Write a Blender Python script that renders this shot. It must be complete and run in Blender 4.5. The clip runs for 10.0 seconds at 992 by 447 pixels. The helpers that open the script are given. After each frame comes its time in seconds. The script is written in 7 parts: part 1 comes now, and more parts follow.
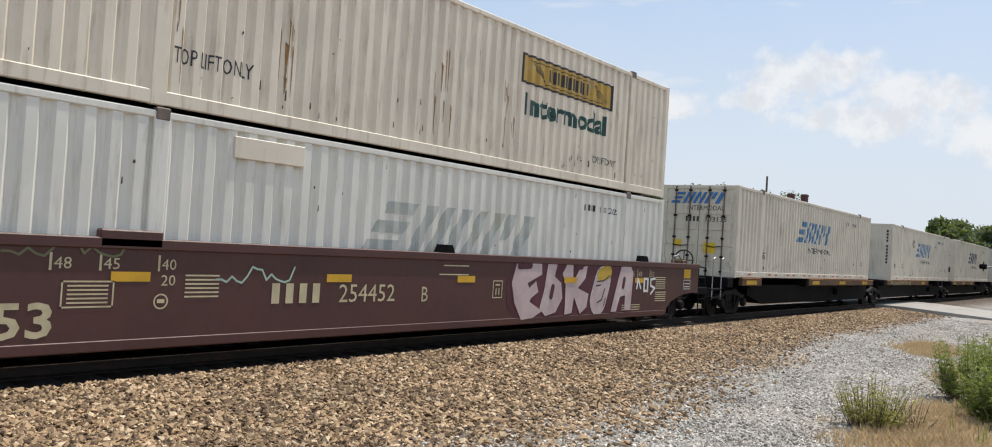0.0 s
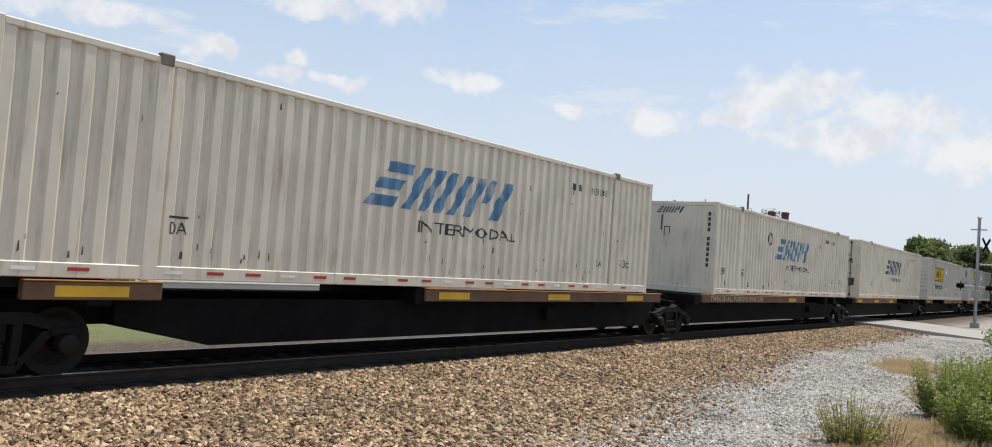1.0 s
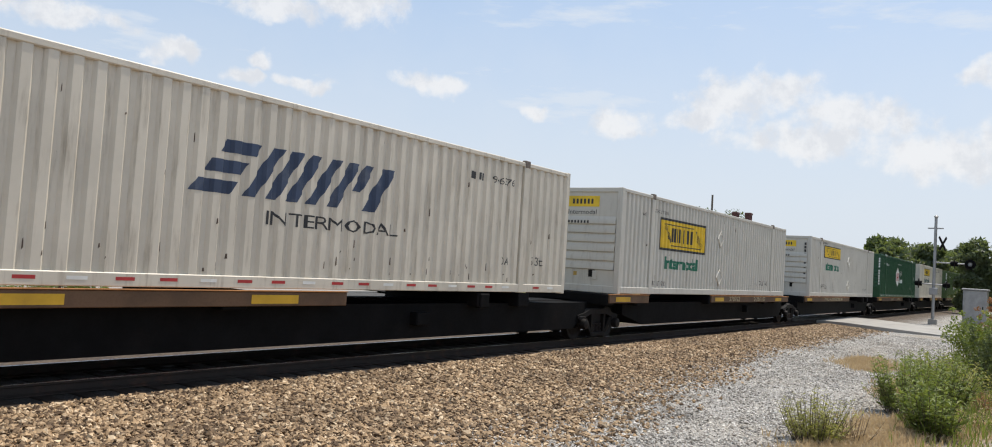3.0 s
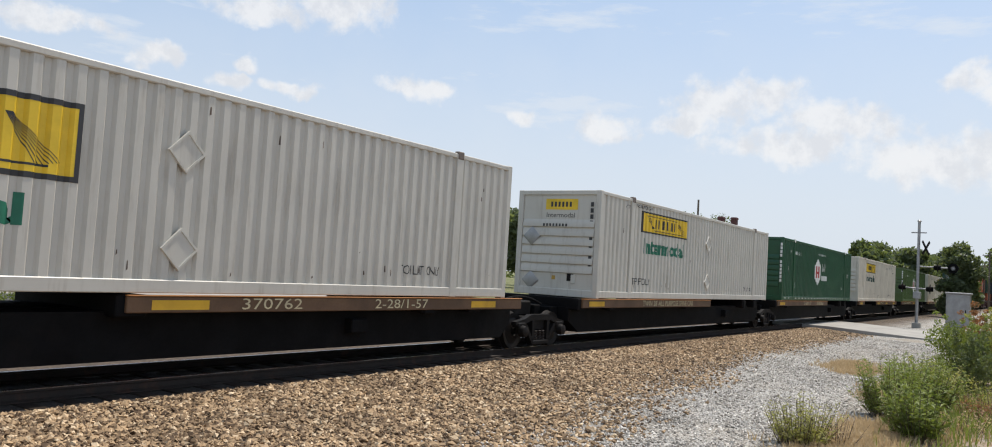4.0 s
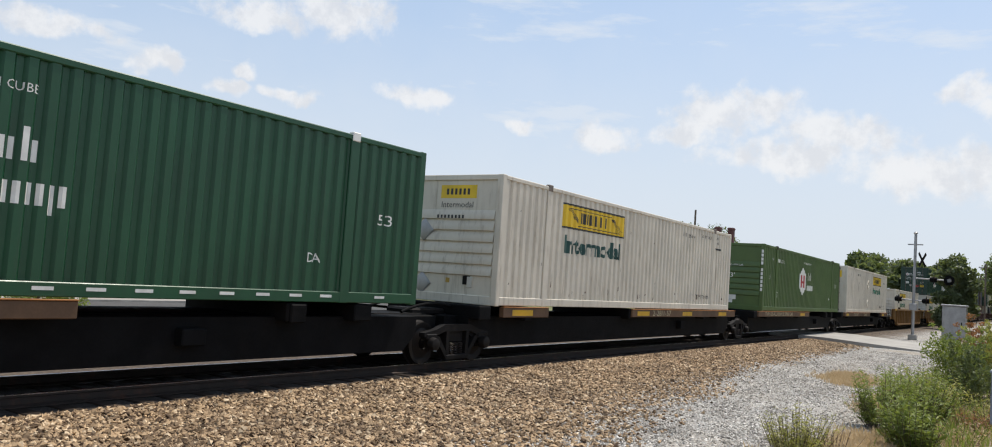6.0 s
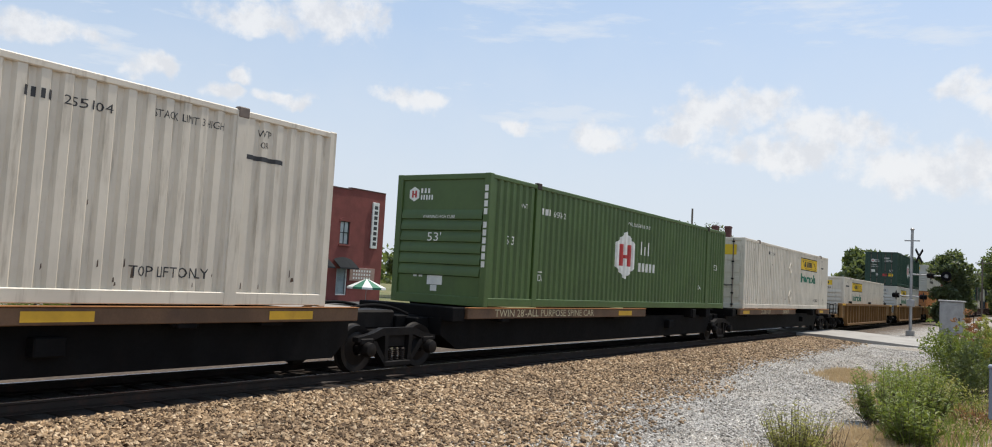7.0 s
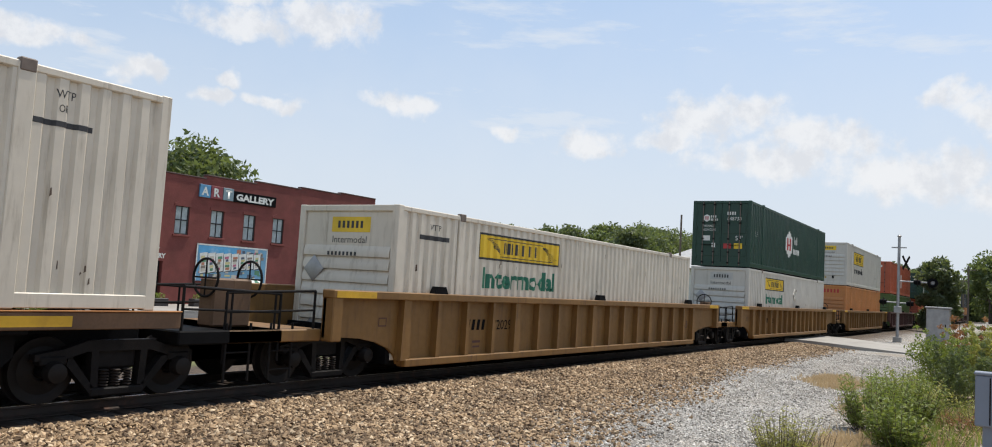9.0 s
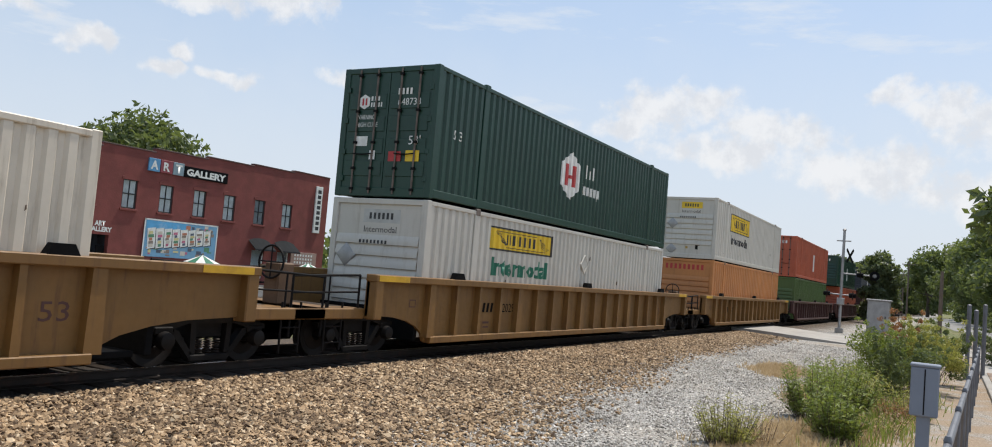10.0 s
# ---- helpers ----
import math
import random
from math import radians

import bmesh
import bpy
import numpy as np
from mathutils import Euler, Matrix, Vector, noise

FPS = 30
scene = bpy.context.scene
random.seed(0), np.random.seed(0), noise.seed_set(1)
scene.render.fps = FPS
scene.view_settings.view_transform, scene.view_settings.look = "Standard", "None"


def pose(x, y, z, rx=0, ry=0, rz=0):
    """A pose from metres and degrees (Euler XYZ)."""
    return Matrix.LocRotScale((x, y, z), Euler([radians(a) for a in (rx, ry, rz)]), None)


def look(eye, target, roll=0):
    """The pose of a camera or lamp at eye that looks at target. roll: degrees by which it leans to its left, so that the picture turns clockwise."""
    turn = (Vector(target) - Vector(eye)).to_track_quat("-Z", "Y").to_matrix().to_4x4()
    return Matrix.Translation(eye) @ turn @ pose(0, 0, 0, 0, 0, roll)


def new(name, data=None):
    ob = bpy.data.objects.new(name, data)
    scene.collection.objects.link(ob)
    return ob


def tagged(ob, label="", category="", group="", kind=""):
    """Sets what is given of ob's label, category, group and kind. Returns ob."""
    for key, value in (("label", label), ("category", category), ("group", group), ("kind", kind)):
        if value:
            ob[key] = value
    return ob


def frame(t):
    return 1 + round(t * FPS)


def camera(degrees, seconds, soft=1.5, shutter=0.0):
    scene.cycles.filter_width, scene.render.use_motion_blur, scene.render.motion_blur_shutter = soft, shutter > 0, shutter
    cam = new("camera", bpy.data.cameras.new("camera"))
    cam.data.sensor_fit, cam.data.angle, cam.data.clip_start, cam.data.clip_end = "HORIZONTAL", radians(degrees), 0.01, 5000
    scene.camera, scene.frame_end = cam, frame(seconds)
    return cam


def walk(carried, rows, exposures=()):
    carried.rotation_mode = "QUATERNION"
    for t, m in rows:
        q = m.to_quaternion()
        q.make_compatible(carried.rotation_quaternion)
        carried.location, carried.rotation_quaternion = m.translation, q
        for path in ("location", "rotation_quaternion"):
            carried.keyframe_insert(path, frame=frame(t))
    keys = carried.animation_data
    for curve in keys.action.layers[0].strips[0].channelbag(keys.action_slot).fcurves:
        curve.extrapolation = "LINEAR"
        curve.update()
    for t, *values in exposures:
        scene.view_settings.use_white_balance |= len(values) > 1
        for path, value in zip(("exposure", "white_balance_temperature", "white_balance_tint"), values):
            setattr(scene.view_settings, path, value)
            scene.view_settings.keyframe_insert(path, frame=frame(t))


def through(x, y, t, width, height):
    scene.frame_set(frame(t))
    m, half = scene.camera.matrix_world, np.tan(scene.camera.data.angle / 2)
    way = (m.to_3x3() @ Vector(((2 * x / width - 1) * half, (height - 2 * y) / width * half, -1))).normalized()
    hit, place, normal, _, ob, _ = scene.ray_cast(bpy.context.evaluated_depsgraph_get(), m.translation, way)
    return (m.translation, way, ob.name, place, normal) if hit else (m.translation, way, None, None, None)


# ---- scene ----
# World: x along the track (the train comes from +x), y across it, z up; ground about 0, rail top 0.30, eye 2.10.
EYE = 2.10
RAIL = 0.30
TRACK = 11.04          # y of the track's middle
SPEED, GAIN = 20.956, 0.0187

cam = camera(62.45, 10.0, soft=1.0)
PATH = [
    (0.0, -52.05, 1.39, -3.66), (0.5, -52.08, 1.74, -3.41), (0.8, -52.75, 2.10, -3.33),
    (1.0, -53.27, 2.51, -4.18), (1.5, -55.19, 1.55, -3.04), (2.0, -55.01, 1.82, -0.83),
    (2.5, -54.22, 2.56, -2.73), (2.7, -55.40, 2.72, -3.46), (3.8, -55.69, 3.04, -3.80),
    (4.0, -56.47, 3.25, -3.47), (4.5, -56.67, 3.52, -3.52), (5.0, -56.70, 3.84, -4.17),
    (5.5, -56.62, 3.80, -4.14), (7.0, -56.85, 3.94, -3.25), (7.5, -56.32, 3.54, -2.95),
    (8.0, -56.87, 3.95, -3.49), (8.5, -57.80, 4.32, -3.58), (9.0, -57.59, 4.37, -3.40),
    (9.5, -59.09, 4.46, -4.51), (10.0, -60.84, 3.45, -4.76),
]
walk(cam, [(t, pose(0, 0, EYE, 90 + p, r, y)) for t, y, p, r in PATH])

# ---- light ----
SUN_EL, SUN_AZ = 65.0, 102.0     # azimuth from +y towards +x
scene.view_settings.exposure = 0.0
sun_dir = Vector((math.sin(radians(SUN_AZ)) * math.cos(radians(SUN_EL)), math.cos(radians(SUN_AZ)) * math.cos(radians(SUN_EL)), math.sin(radians(SUN_EL))))
sun = new("sun", bpy.data.lights.new("sun", "SUN"))
sun.data.energy, sun.data.angle, sun.data.color = 4.3, radians(0.6), (1.0, 0.93, 0.83)
sun.matrix_world = look(Vector((0, 0, 60)), Vector((0, 0, 60)) - sun_dir)

# (azimuth, elevation, half width, half height in degrees) of the clouds
CLOUDS = [
    (72.5, 12.4, 5.2, 1.7), (79.5, 10.6, 3.6, 1.6), (84.5, 8.6, 4.5, 1.6), (86.0, 13.0, 1.9, 0.9), (76, 9.3, 5.0, 1.3),
    (50.8, 12.2, 2.6, 0.9), (63.3, 10.4, 2.3, 1.0), (57.4, 10.9, 1.4, 0.7), (38.9, 12.6, 1.1, 0.7), (41.6, 11.3, 2.0, 0.6),
    (37.8, 11.1, 1.3, 0.7), (44.0, 17.0, 4.2, 1.8), (39.0, 16.4, 3.6, 1.3), (33.0, 12.4, 1.6, 0.8), (25.5, 13.6, 4.5, 1.1),
    (94.0, 11.0, 5.0, 2.2), (91, 7.0, 4.5, 1.2), (36, 18.5, 6, 1.2), (100, 16, 5, 2), (12, 15, 6, 2), (70.0, 10.8, 3.0, 0.9), (89.5, 12.4, 3.0, 1.4),
]


class Nodes:
    """Short hand for node trees."""

    def __init__(self, tree):
        self.t = tree

    def node(self, kind, **vals):
        n = self.t.nodes.new(kind)
        for k, v in vals.items():
            if k in n.inputs:
                n.inputs[k].default_value = v
        return n

    def link(self, a, b):
        self.t.links.new(a, b)

    def math(self, op, a, b=None, c=None):
        n = self.t.nodes.new("ShaderNodeMath")
        n.operation = op
        for i, v in enumerate((a, b, c)):
            if v is None:
                continue
            if isinstance(v, (int, float)):
                n.inputs[i].default_value = v
            else:
                self.t.links.new(v, n.inputs[i])
        return n.outputs[0]

    def mix(self, fac, a, b, blend="MIX"):
        n = self.t.nodes.new("ShaderNodeMix")
        n.data_type, n.blend_type = "RGBA", blend
        for sock, v in ((n.inputs[0], fac), (n.inputs[6], a), (n.inputs[7], b)):
            if isinstance(v, (int, float)):
                sock.default_value = v
            elif isinstance(v, (tuple, list)):
                sock.default_value = (*v[:3], 1)
            else:
                self.t.links.new(v, sock)
        return n.outputs[2]

    def ramp(self, fac, lo, hi):
        n = self.t.nodes.new("ShaderNodeMapRange")
        n.inputs[1].default_value, n.inputs[2].default_value = lo, hi
        n.interpolation_type = "SMOOTHSTEP"
        self.t.links.new(fac, n.inputs[0])
        return n.outputs[0]

    def noise(self, vec, scale, detail=4.0, rough=0.55):
        n = self.t.nodes.new("ShaderNodeTexNoise")
        n.inputs["Scale"].default_value, n.inputs["Detail"].default_value, n.inputs["Roughness"].default_value = scale, detail, rough
        self.t.links.new(vec, n.inputs["Vector"])
        return n.outputs[0]

    def scaled(self, vec, sx, sy, sz):
        n = self.t.nodes.new("ShaderNodeMapping")
        n.inputs["Scale"].default_value = (sx, sy, sz)
        self.t.links.new(vec, n.inputs["Vector"])
        return n.outputs[0]


def make_world():
    w = bpy.data.worlds.new("sky")
    w.use_nodes = True
    scene.world = w
    n = Nodes(w.node_tree)
    w.node_tree.nodes.clear()
    sky = n.node("ShaderNodeTexSky")
    sky.sky_type, sky.sun_disc = "NISHITA", False
    sky.sun_elevation, sky.sun_rotation = radians(SUN_EL), radians(SUN_AZ)
    sky.air_density, sky.dust_density, sky.ozone_density = 1.0, 2.5, 1.5
    co = n.node("ShaderNodeTexCoord")
    vec = co.outputs["Generated"]
    xyz = n.node("ShaderNodeSeparateXYZ")
    n.link(vec, xyz.inputs[0])
    el = n.math("MULTIPLY", n.math("ARCSINE", xyz.outputs[2]), 57.2958)
    az = n.math("MULTIPLY", n.math("ARCTAN2", xyz.outputs[0], xyz.outputs[1]), 57.2958)
    az = n.math("ADD", az, n.math("MULTIPLY", n.math("SUBTRACT", n.noise(vec, 13.0, 3.0), 0.5), 7.0))
    el = n.math("ADD", el, n.math("MULTIPLY", n.math("SUBTRACT", n.noise(n.scaled(vec, -1.0, 1.0, 1.0), 17.0, 3.0), 0.5), 3.2))
    warp = n.math("MULTIPLY", n.math("SUBTRACT", n.noise(vec, 34.0, 9.0, 0.62), 0.5), 3.4)
    cover = None
    for a, e, wa, we in CLOUDS:
        da = n.math("DIVIDE", n.math("SUBTRACT", az, a), wa)
        de = n.math("DIVIDE", n.math("SUBTRACT", el, e), we)
        d = n.math("ADD", n.math("MULTIPLY", da, da), n.math("MULTIPLY", de, de))
        m = n.math("SUBTRACT", 1.0, d)
        cover = m if cover is None else n.math("MAXIMUM", cover, m)
    body = n.ramp(n.math("ADD", cover, warp), -0.45, 0.95)
    wisp = n.math("MULTIPLY", n.ramp(n.noise(n.scaled(vec, 1.4, 1.4, 7.0), 3.6, 8.0, 0.62), 0.44, 0.70), 0.75)
    haze = n.math("MULTIPLY", n.ramp(el, 27.0, 1.0), 0.78)
    shade = n.ramp(n.noise(vec, 26.0, 6.0, 0.65), 0.36, 0.60)
    white = n.mix(shade, (6.1, 6.2, 6.45), (7.3, 7.3, 7.35))
    base = n.mix(0.45, sky.outputs[0], (4.3, 6.2, 8.8))
    col = n.mix(n.math("MAXIMUM", haze, wisp), base, (6.15, 6.55, 7.05))
    col = n.mix(n.math("MULTIPLY", body, 0.82), col, white)
    bg = n.node("ShaderNodeBackground", Strength=0.124)
    n.link(col, bg.inputs[0])
    out = n.node("ShaderNodeOutputWorld")
    n.link(bg.outputs[0], out.inputs[0])


make_world()

# ---- materials ----
MATS = {}


def surface(name, base, rough=0.6, metal=0.0, vary=0.12, scale=3.0, dirt=None, dirt_amount=0.0, streak=False, bump=0.0, bump_scale=40.0, random_tint=0.0, spec=0.5):
    """A painted, stone or metal surface: colour broken at two scales, stains and fine relief."""
    if name in MATS:
        return MATS[name]
    m = bpy.data.materials.new(name)
    m.use_nodes = True
    n = Nodes(m.node_tree)
    b = m.node_tree.nodes["Principled BSDF"]
    co = n.node("ShaderNodeTexCoord").outputs["Object"]
    big = n.noise(co, scale, 5.0)
    fine = n.noise(co, scale * 14.0, 3.0)
    dark = tuple(c * (1 - vary) for c in base)
    light = tuple(min(1.0, c * (1 + vary)) for c in base)
    col = n.mix(n.ramp(big, 0.3, 0.7), dark, light)
    col = n.mix(n.math("MULTIPLY", n.ramp(fine, 0.35, 0.75), vary * 0.9), col, tuple(c * 0.7 for c in base))
    if random_tint:
        info = n.node("ShaderNodeObjectInfo").outputs["Random"]
        col = n.mix(n.math("MULTIPLY", info, random_tint), col, tuple(c * 0.45 for c in base))
    if dirt:
        v = n.scaled(co, 5.0, 5.0, 0.55) if streak else co
        d = n.noise(v, 1.6 if streak else scale * 0.7, 7.0, 0.65)
        spots = n.noise(co, 7.0, 6.0, 0.7)
        amount = n.math("MAXIMUM", n.math("MULTIPLY", n.ramp(d, 0.5, 0.78), dirt_amount), n.math("MULTIPLY", n.ramp(spots, 0.66, 0.76), dirt_amount * 0.8))
        col = n.mix(amount, col, dirt)
    n.link(col, b.inputs["Base Color"])
    r = n.math("ADD", n.math("MULTIPLY", fine, 0.25), rough - 0.12)
    n.link(r, b.inputs["Roughness"])
    b.inputs["Metallic"].default_value = metal
    b.inputs["Specular IOR Level"].default_value = spec
    if bump:
        bp = n.node("ShaderNodeBump", Strength=bump, Distance=0.02)
        n.link(n.noise(co, bump_scale, 4.0), bp.inputs["Height"])
        n.link(bp.outputs[0], b.inputs["Normal"])
    MATS[name] = m
    return m


GRIME = (0.16, 0.13, 0.10)
RUST = (0.16, 0.06, 0.03)
cream = surface("cream_paint", (0.63, 0.575, 0.475), 0.5, dirt=(0.20, 0.15, 0.09), dirt_amount=0.6, streak=True, scale=0.8, vary=0.08)
white = surface("white_paint", (0.54, 0.515, 0.455), 0.45, dirt=(0.22, 0.17, 0.11), dirt_amount=0.4, streak=True, scale=0.8, vary=0.05)
grey_white = surface("chalky_white_paint", (0.73, 0.715, 0.64), 0.5, dirt=(0.24, 0.19, 0.13), dirt_amount=0.4, streak=True, scale=0.8, vary=0.06)
beige = surface("beige_paint", (0.73, 0.655, 0.53), 0.5, dirt=(0.22, 0.13, 0.06), dirt_amount=0.6, streak=True, scale=0.8, vary=0.08)
green_dark = surface("dark_green_paint", (0.006, 0.064, 0.024), 0.4, dirt=(0.03, 0.05, 0.03), dirt_amount=0.3, streak=True, scale=0.8)
green_light = surface("leaf_green_paint", (0.062, 0.110, 0.026), 0.45, dirt=(0.05, 0.07, 0.03), dirt_amount=0.35, streak=True, scale=0.8)
green_deep = surface("bottle_green_paint", (0.007, 0.042, 0.026), 0.4, dirt=(0.03, 0.04, 0.03), dirt_amount=0.3, streak=True, scale=0.8)
orange = surface("orange_paint", (0.50, 0.20, 0.06), 0.5, dirt=(0.20, 0.09, 0.04), dirt_amount=0.35, streak=True, scale=0.8)
red_box = surface("faded_red_paint", (0.42, 0.09, 0.04), 0.5, dirt=(0.20, 0.09, 0.05), dirt_amount=0.4, streak=True, scale=0.8)
brown_car = surface("oxide_brown_paint", (0.080, 0.031, 0.025), 0.55, dirt=(0.06, 0.035, 0.03), dirt_amount=0.5, streak=True, scale=0.7)
yellow_car = surface("dusty_yellow_paint", (0.195, 0.098, 0.024), 0.6, dirt=(0.10, 0.045, 0.018), dirt_amount=0.9, streak=True, scale=0.7, vary=0.15)
yellow_bright = surface("yellow_paint", (0.62, 0.36, 0.02), 0.5, dirt=RUST, dirt_amount=0.35, scale=2.0)
rust_strip = surface("rusty_yellow_steel", (0.12, 0.065, 0.032), 0.65, dirt=(0.07, 0.04, 0.03), dirt_amount=0.7, scale=2.0, vary=0.25)
black_steel = surface("black_steel", (0.006, 0.006, 0.0065), 0.7, dirt=(0.014, 0.011, 0.010), dirt_amount=0.5, spec=0.08, scale=2.0, vary=0.3)
cast_steel = surface("cast_steel", (0.011, 0.010, 0.010), 0.6, 0.1, dirt=(0.026, 0.019, 0.014), spec=0.12, dirt_amount=0.5, scale=4.0, vary=0.25, bump=0.2)
wheel_steel = surface("worn_wheel_steel", (0.014, 0.012, 0.011), 0.55, 0.1, dirt=(0.03, 0.018, 0.014), dirt_amount=0.5, scale=6.0, spec=0.15)
# Rusty steel in a brighter orange that paints sunlight on the sill tops.
lit_sill_edge = surface("sunlit_rust_edge", (0.36, 0.15, 0.04), 0.7, dirt=RUST, dirt_amount=0.5, scale=4.0)
rail_steel = surface("rail_side_steel", (0.028, 0.02, 0.016), 0.7, 0.3, dirt=RUST, dirt_amount=0.4, scale=5.0)
rail_shine = surface("polished_rail_head", (0.55, 0.55, 0.56), 0.25, 0.9, scale=5.0, vary=0.1)
tie_wood = surface("creosoted_wood", (0.035, 0.027, 0.022), 0.85, spec=0.1, scale=3.0, vary=0.3, bump=0.4, bump_scale=25, random_tint=0.5)
dark_paint = surface("black_lettering", (0.03, 0.03, 0.032), 0.5, scale=6.0)
blue_paint = surface("faded_blue_paint", (0.075, 0.19, 0.33), 0.5, dirt=(0.52, 0.50, 0.44), dirt_amount=0.9, scale=3.0, vary=0.2)
navy_paint = surface("navy_paint", (0.03, 0.05, 0.10), 0.5, dirt=(0.4, 0.4, 0.38), dirt_amount=0.2, scale=3.0)
ghost_paint = surface("ghosted_paint", (0.46, 0.48, 0.44), 0.5, dirt=(0.5, 0.45, 0.2), dirt_amount=0.6, scale=3.0)
sign_yellow = surface("sign_yellow", (0.72, 0.48, 0.02), 0.45, dirt=(0.35, 0.25, 0.10), dirt_amount=0.15, scale=2.0)
old_yellow = surface("worn_sign_yellow", (0.46, 0.29, 0.05), 0.5, dirt=(0.5, 0.44, 0.3), dirt_amount=0.5, scale=2.5)
word_green = surface("green_lettering", (0.01, 0.14, 0.08), 0.5, scale=4.0)
deep_teal = surface("dark_green_lettering", (0.01, 0.06, 0.05), 0.5, scale=4.0)
white_mark = surface("white_marking", (0.72, 0.72, 0.68), 0.5, dirt=(0.3, 0.28, 0.24), dirt_amount=0.2, scale=4.0)
tan_mark = surface("yellowed_lettering", (0.55, 0.48, 0.30), 0.55, dirt=(0.2, 0.12, 0.08), dirt_amount=0.3, scale=5.0)
red_mark = surface("red_marking", (0.42, 0.03, 0.03), 0.45, scale=4.0)
pink_spray = surface("pink_white_spray", (0.54, 0.42, 0.41), 0.6, dirt=(0.75, 0.72, 0.7), dirt_amount=0.5, scale=2.0, vary=0.12)
brick_wall = surface("painted_red_brick", (0.195, 0.052, 0.043), 0.85, dirt=(0.12, 0.04, 0.03), dirt_amount=0.4, scale=1.2, bump=0.5, bump_scale=9.0)
slate = surface("dark_slate_paint", (0.045, 0.05, 0.06), 0.8, scale=1.0, dirt=(0.08, 0.08, 0.08), dirt_amount=0.3)
stone_trim = surface("pale_stone", (0.35, 0.32, 0.29), 0.8, scale=2.0)
concrete = surface("concrete", (0.33, 0.31, 0.28), 0.85, dirt=(0.16, 0.14, 0.12), dirt_amount=0.5, scale=0.6, bump=0.3)
asphalt = surface("asphalt", (0.07, 0.07, 0.068), 0.9, scale=0.8, dirt=(0.12, 0.11, 0.1), dirt_amount=0.4, bump=0.4, bump_scale=60)
worn_casting = surface("worn_casting", (0.15, 0.12, 0.10), 0.7, 0.1, dirt=(0.07, 0.045, 0.035), dirt_amount=0.6, scale=5.0, vary=0.25)
fence_steel = surface("dull_galvanised_steel", (0.15, 0.155, 0.17), 0.55, 0.3, scale=5.0, dirt=(0.07, 0.065, 0.06), dirt_amount=0.5)
galvanised = surface("galvanised_steel", (0.33, 0.33, 0.33), 0.45, 0.5, scale=3.0, dirt=(0.25, 0.24, 0.22), dirt_amount=0.2)
grey_box = surface("grey_enamel", (0.19, 0.22, 0.27), 0.45, scale=3.0, vary=0.06, dirt=(0.2, 0.2, 0.2), dirt_amount=0.15)
wood_pole = surface("weathered_wood", (0.16, 0.125, 0.10), 0.85, scale=4.0, streak=True, dirt=(0.08, 0.06, 0.05), dirt_amount=0.5)
curtain = surface("pale_curtain", (0.75, 0.75, 0.72), 0.8, scale=2.0, vary=0.15)
frame_dark = surface("dark_window_frame", (0.03, 0.025, 0.025), 0.6)
bark = surface("bark", (0.10, 0.075, 0.055), 0.9, scale=5.0, bump=0.6, bump_scale=20)


def leaves_material(name, a, b, through=(0.26, 0.32, 0.03)):
    if name in MATS:
        return MATS[name]
    m = bpy.data.materials.new(name)
    m.use_nodes = True
    n = Nodes(m.node_tree)
    bs = m.node_tree.nodes["Principled BSDF"]
    rnd = n.node("ShaderNodeNewGeometry").outputs["Random Per Island"]
    co = n.node("ShaderNodeTexCoord").outputs["Object"]
    col = n.mix(n.math("ADD", n.math("MULTIPLY", rnd, 0.6), n.math("MULTIPLY", n.noise(co, 0.5, 3.0), 0.4)), a, b)
    n.link(col, bs.inputs["Base Color"])
    bs.inputs["Roughness"].default_value = 0.55
    tr = n.node("ShaderNodeBsdfTranslucent")
    n.link(n.mix(0.4, col, through), tr.inputs[0])
    mx = n.node("ShaderNodeMixShader", Fac=0.45)
    n.link(bs.outputs[0], mx.inputs[1])
    n.link(tr.outputs[0], mx.inputs[2])
    n.link(mx.outputs[0], m.node_tree.nodes["Material Output"].inputs[0])
    MATS[name] = m
    return m


leaf_bright = leaves_material("bright_leaves", (0.080, 0.125, 0.022), (0.33, 0.38, 0.09))
leaf_lime = leaves_material("yellow_green_leaves", (0.16, 0.165, 0.03), (0.55, 0.50, 0.15))
leaf_russet = leaves_material("russet_leaves", (0.16, 0.075, 0.03), (0.40, 0.20, 0.09), (0.4, 0.2, 0.06))
leaf_dark = leaves_material("dark_leaves", (0.068, 0.092, 0.040), (0.175, 0.215, 0.092))
leaf_pale = leaves_material("grey_green_leaves", (0.07, 0.09, 0.05), (0.16, 0.19, 0.10))
dry_leaf = leaves_material("dry_grass", (0.40, 0.28, 0.15), (0.68, 0.53, 0.33), (0.55, 0.42, 0.22))


def stone_material(name, a, b, c):
    m = bpy.data.materials.new(name)
    m.use_nodes = True
    n = Nodes(m.node_tree)
    bs = m.node_tree.nodes["Principled BSDF"]
    rnd = n.node("ShaderNodeNewGeometry").outputs["Random Per Island"]
    co = n.node("ShaderNodeTexCoord").outputs["Object"]
    col = n.mix(n.ramp(rnd, 0.0, 0.7), a, b)
    col = n.mix(n.ramp(rnd, 0.8, 1.0), col, c)
    col = n.mix(n.math("MULTIPLY", n.ramp(n.noise(co, 0.7, 4.0), 0.45, 0.7), 0.4), col, a)
    n.link(col, bs.inputs["Base Color"])
    bs.inputs["Roughness"].default_value = 0.85
    MATS[name] = m
    return m


ballast_stone = stone_material("ballast_stone", (0.085, 0.050, 0.026), (0.43, 0.292, 0.165), (0.70, 0.54, 0.355))
pale_stone = stone_material("pale_gravel_stone", (0.18, 0.16, 0.135), (0.60, 0.55, 0.485), (0.82, 0.775, 0.71))


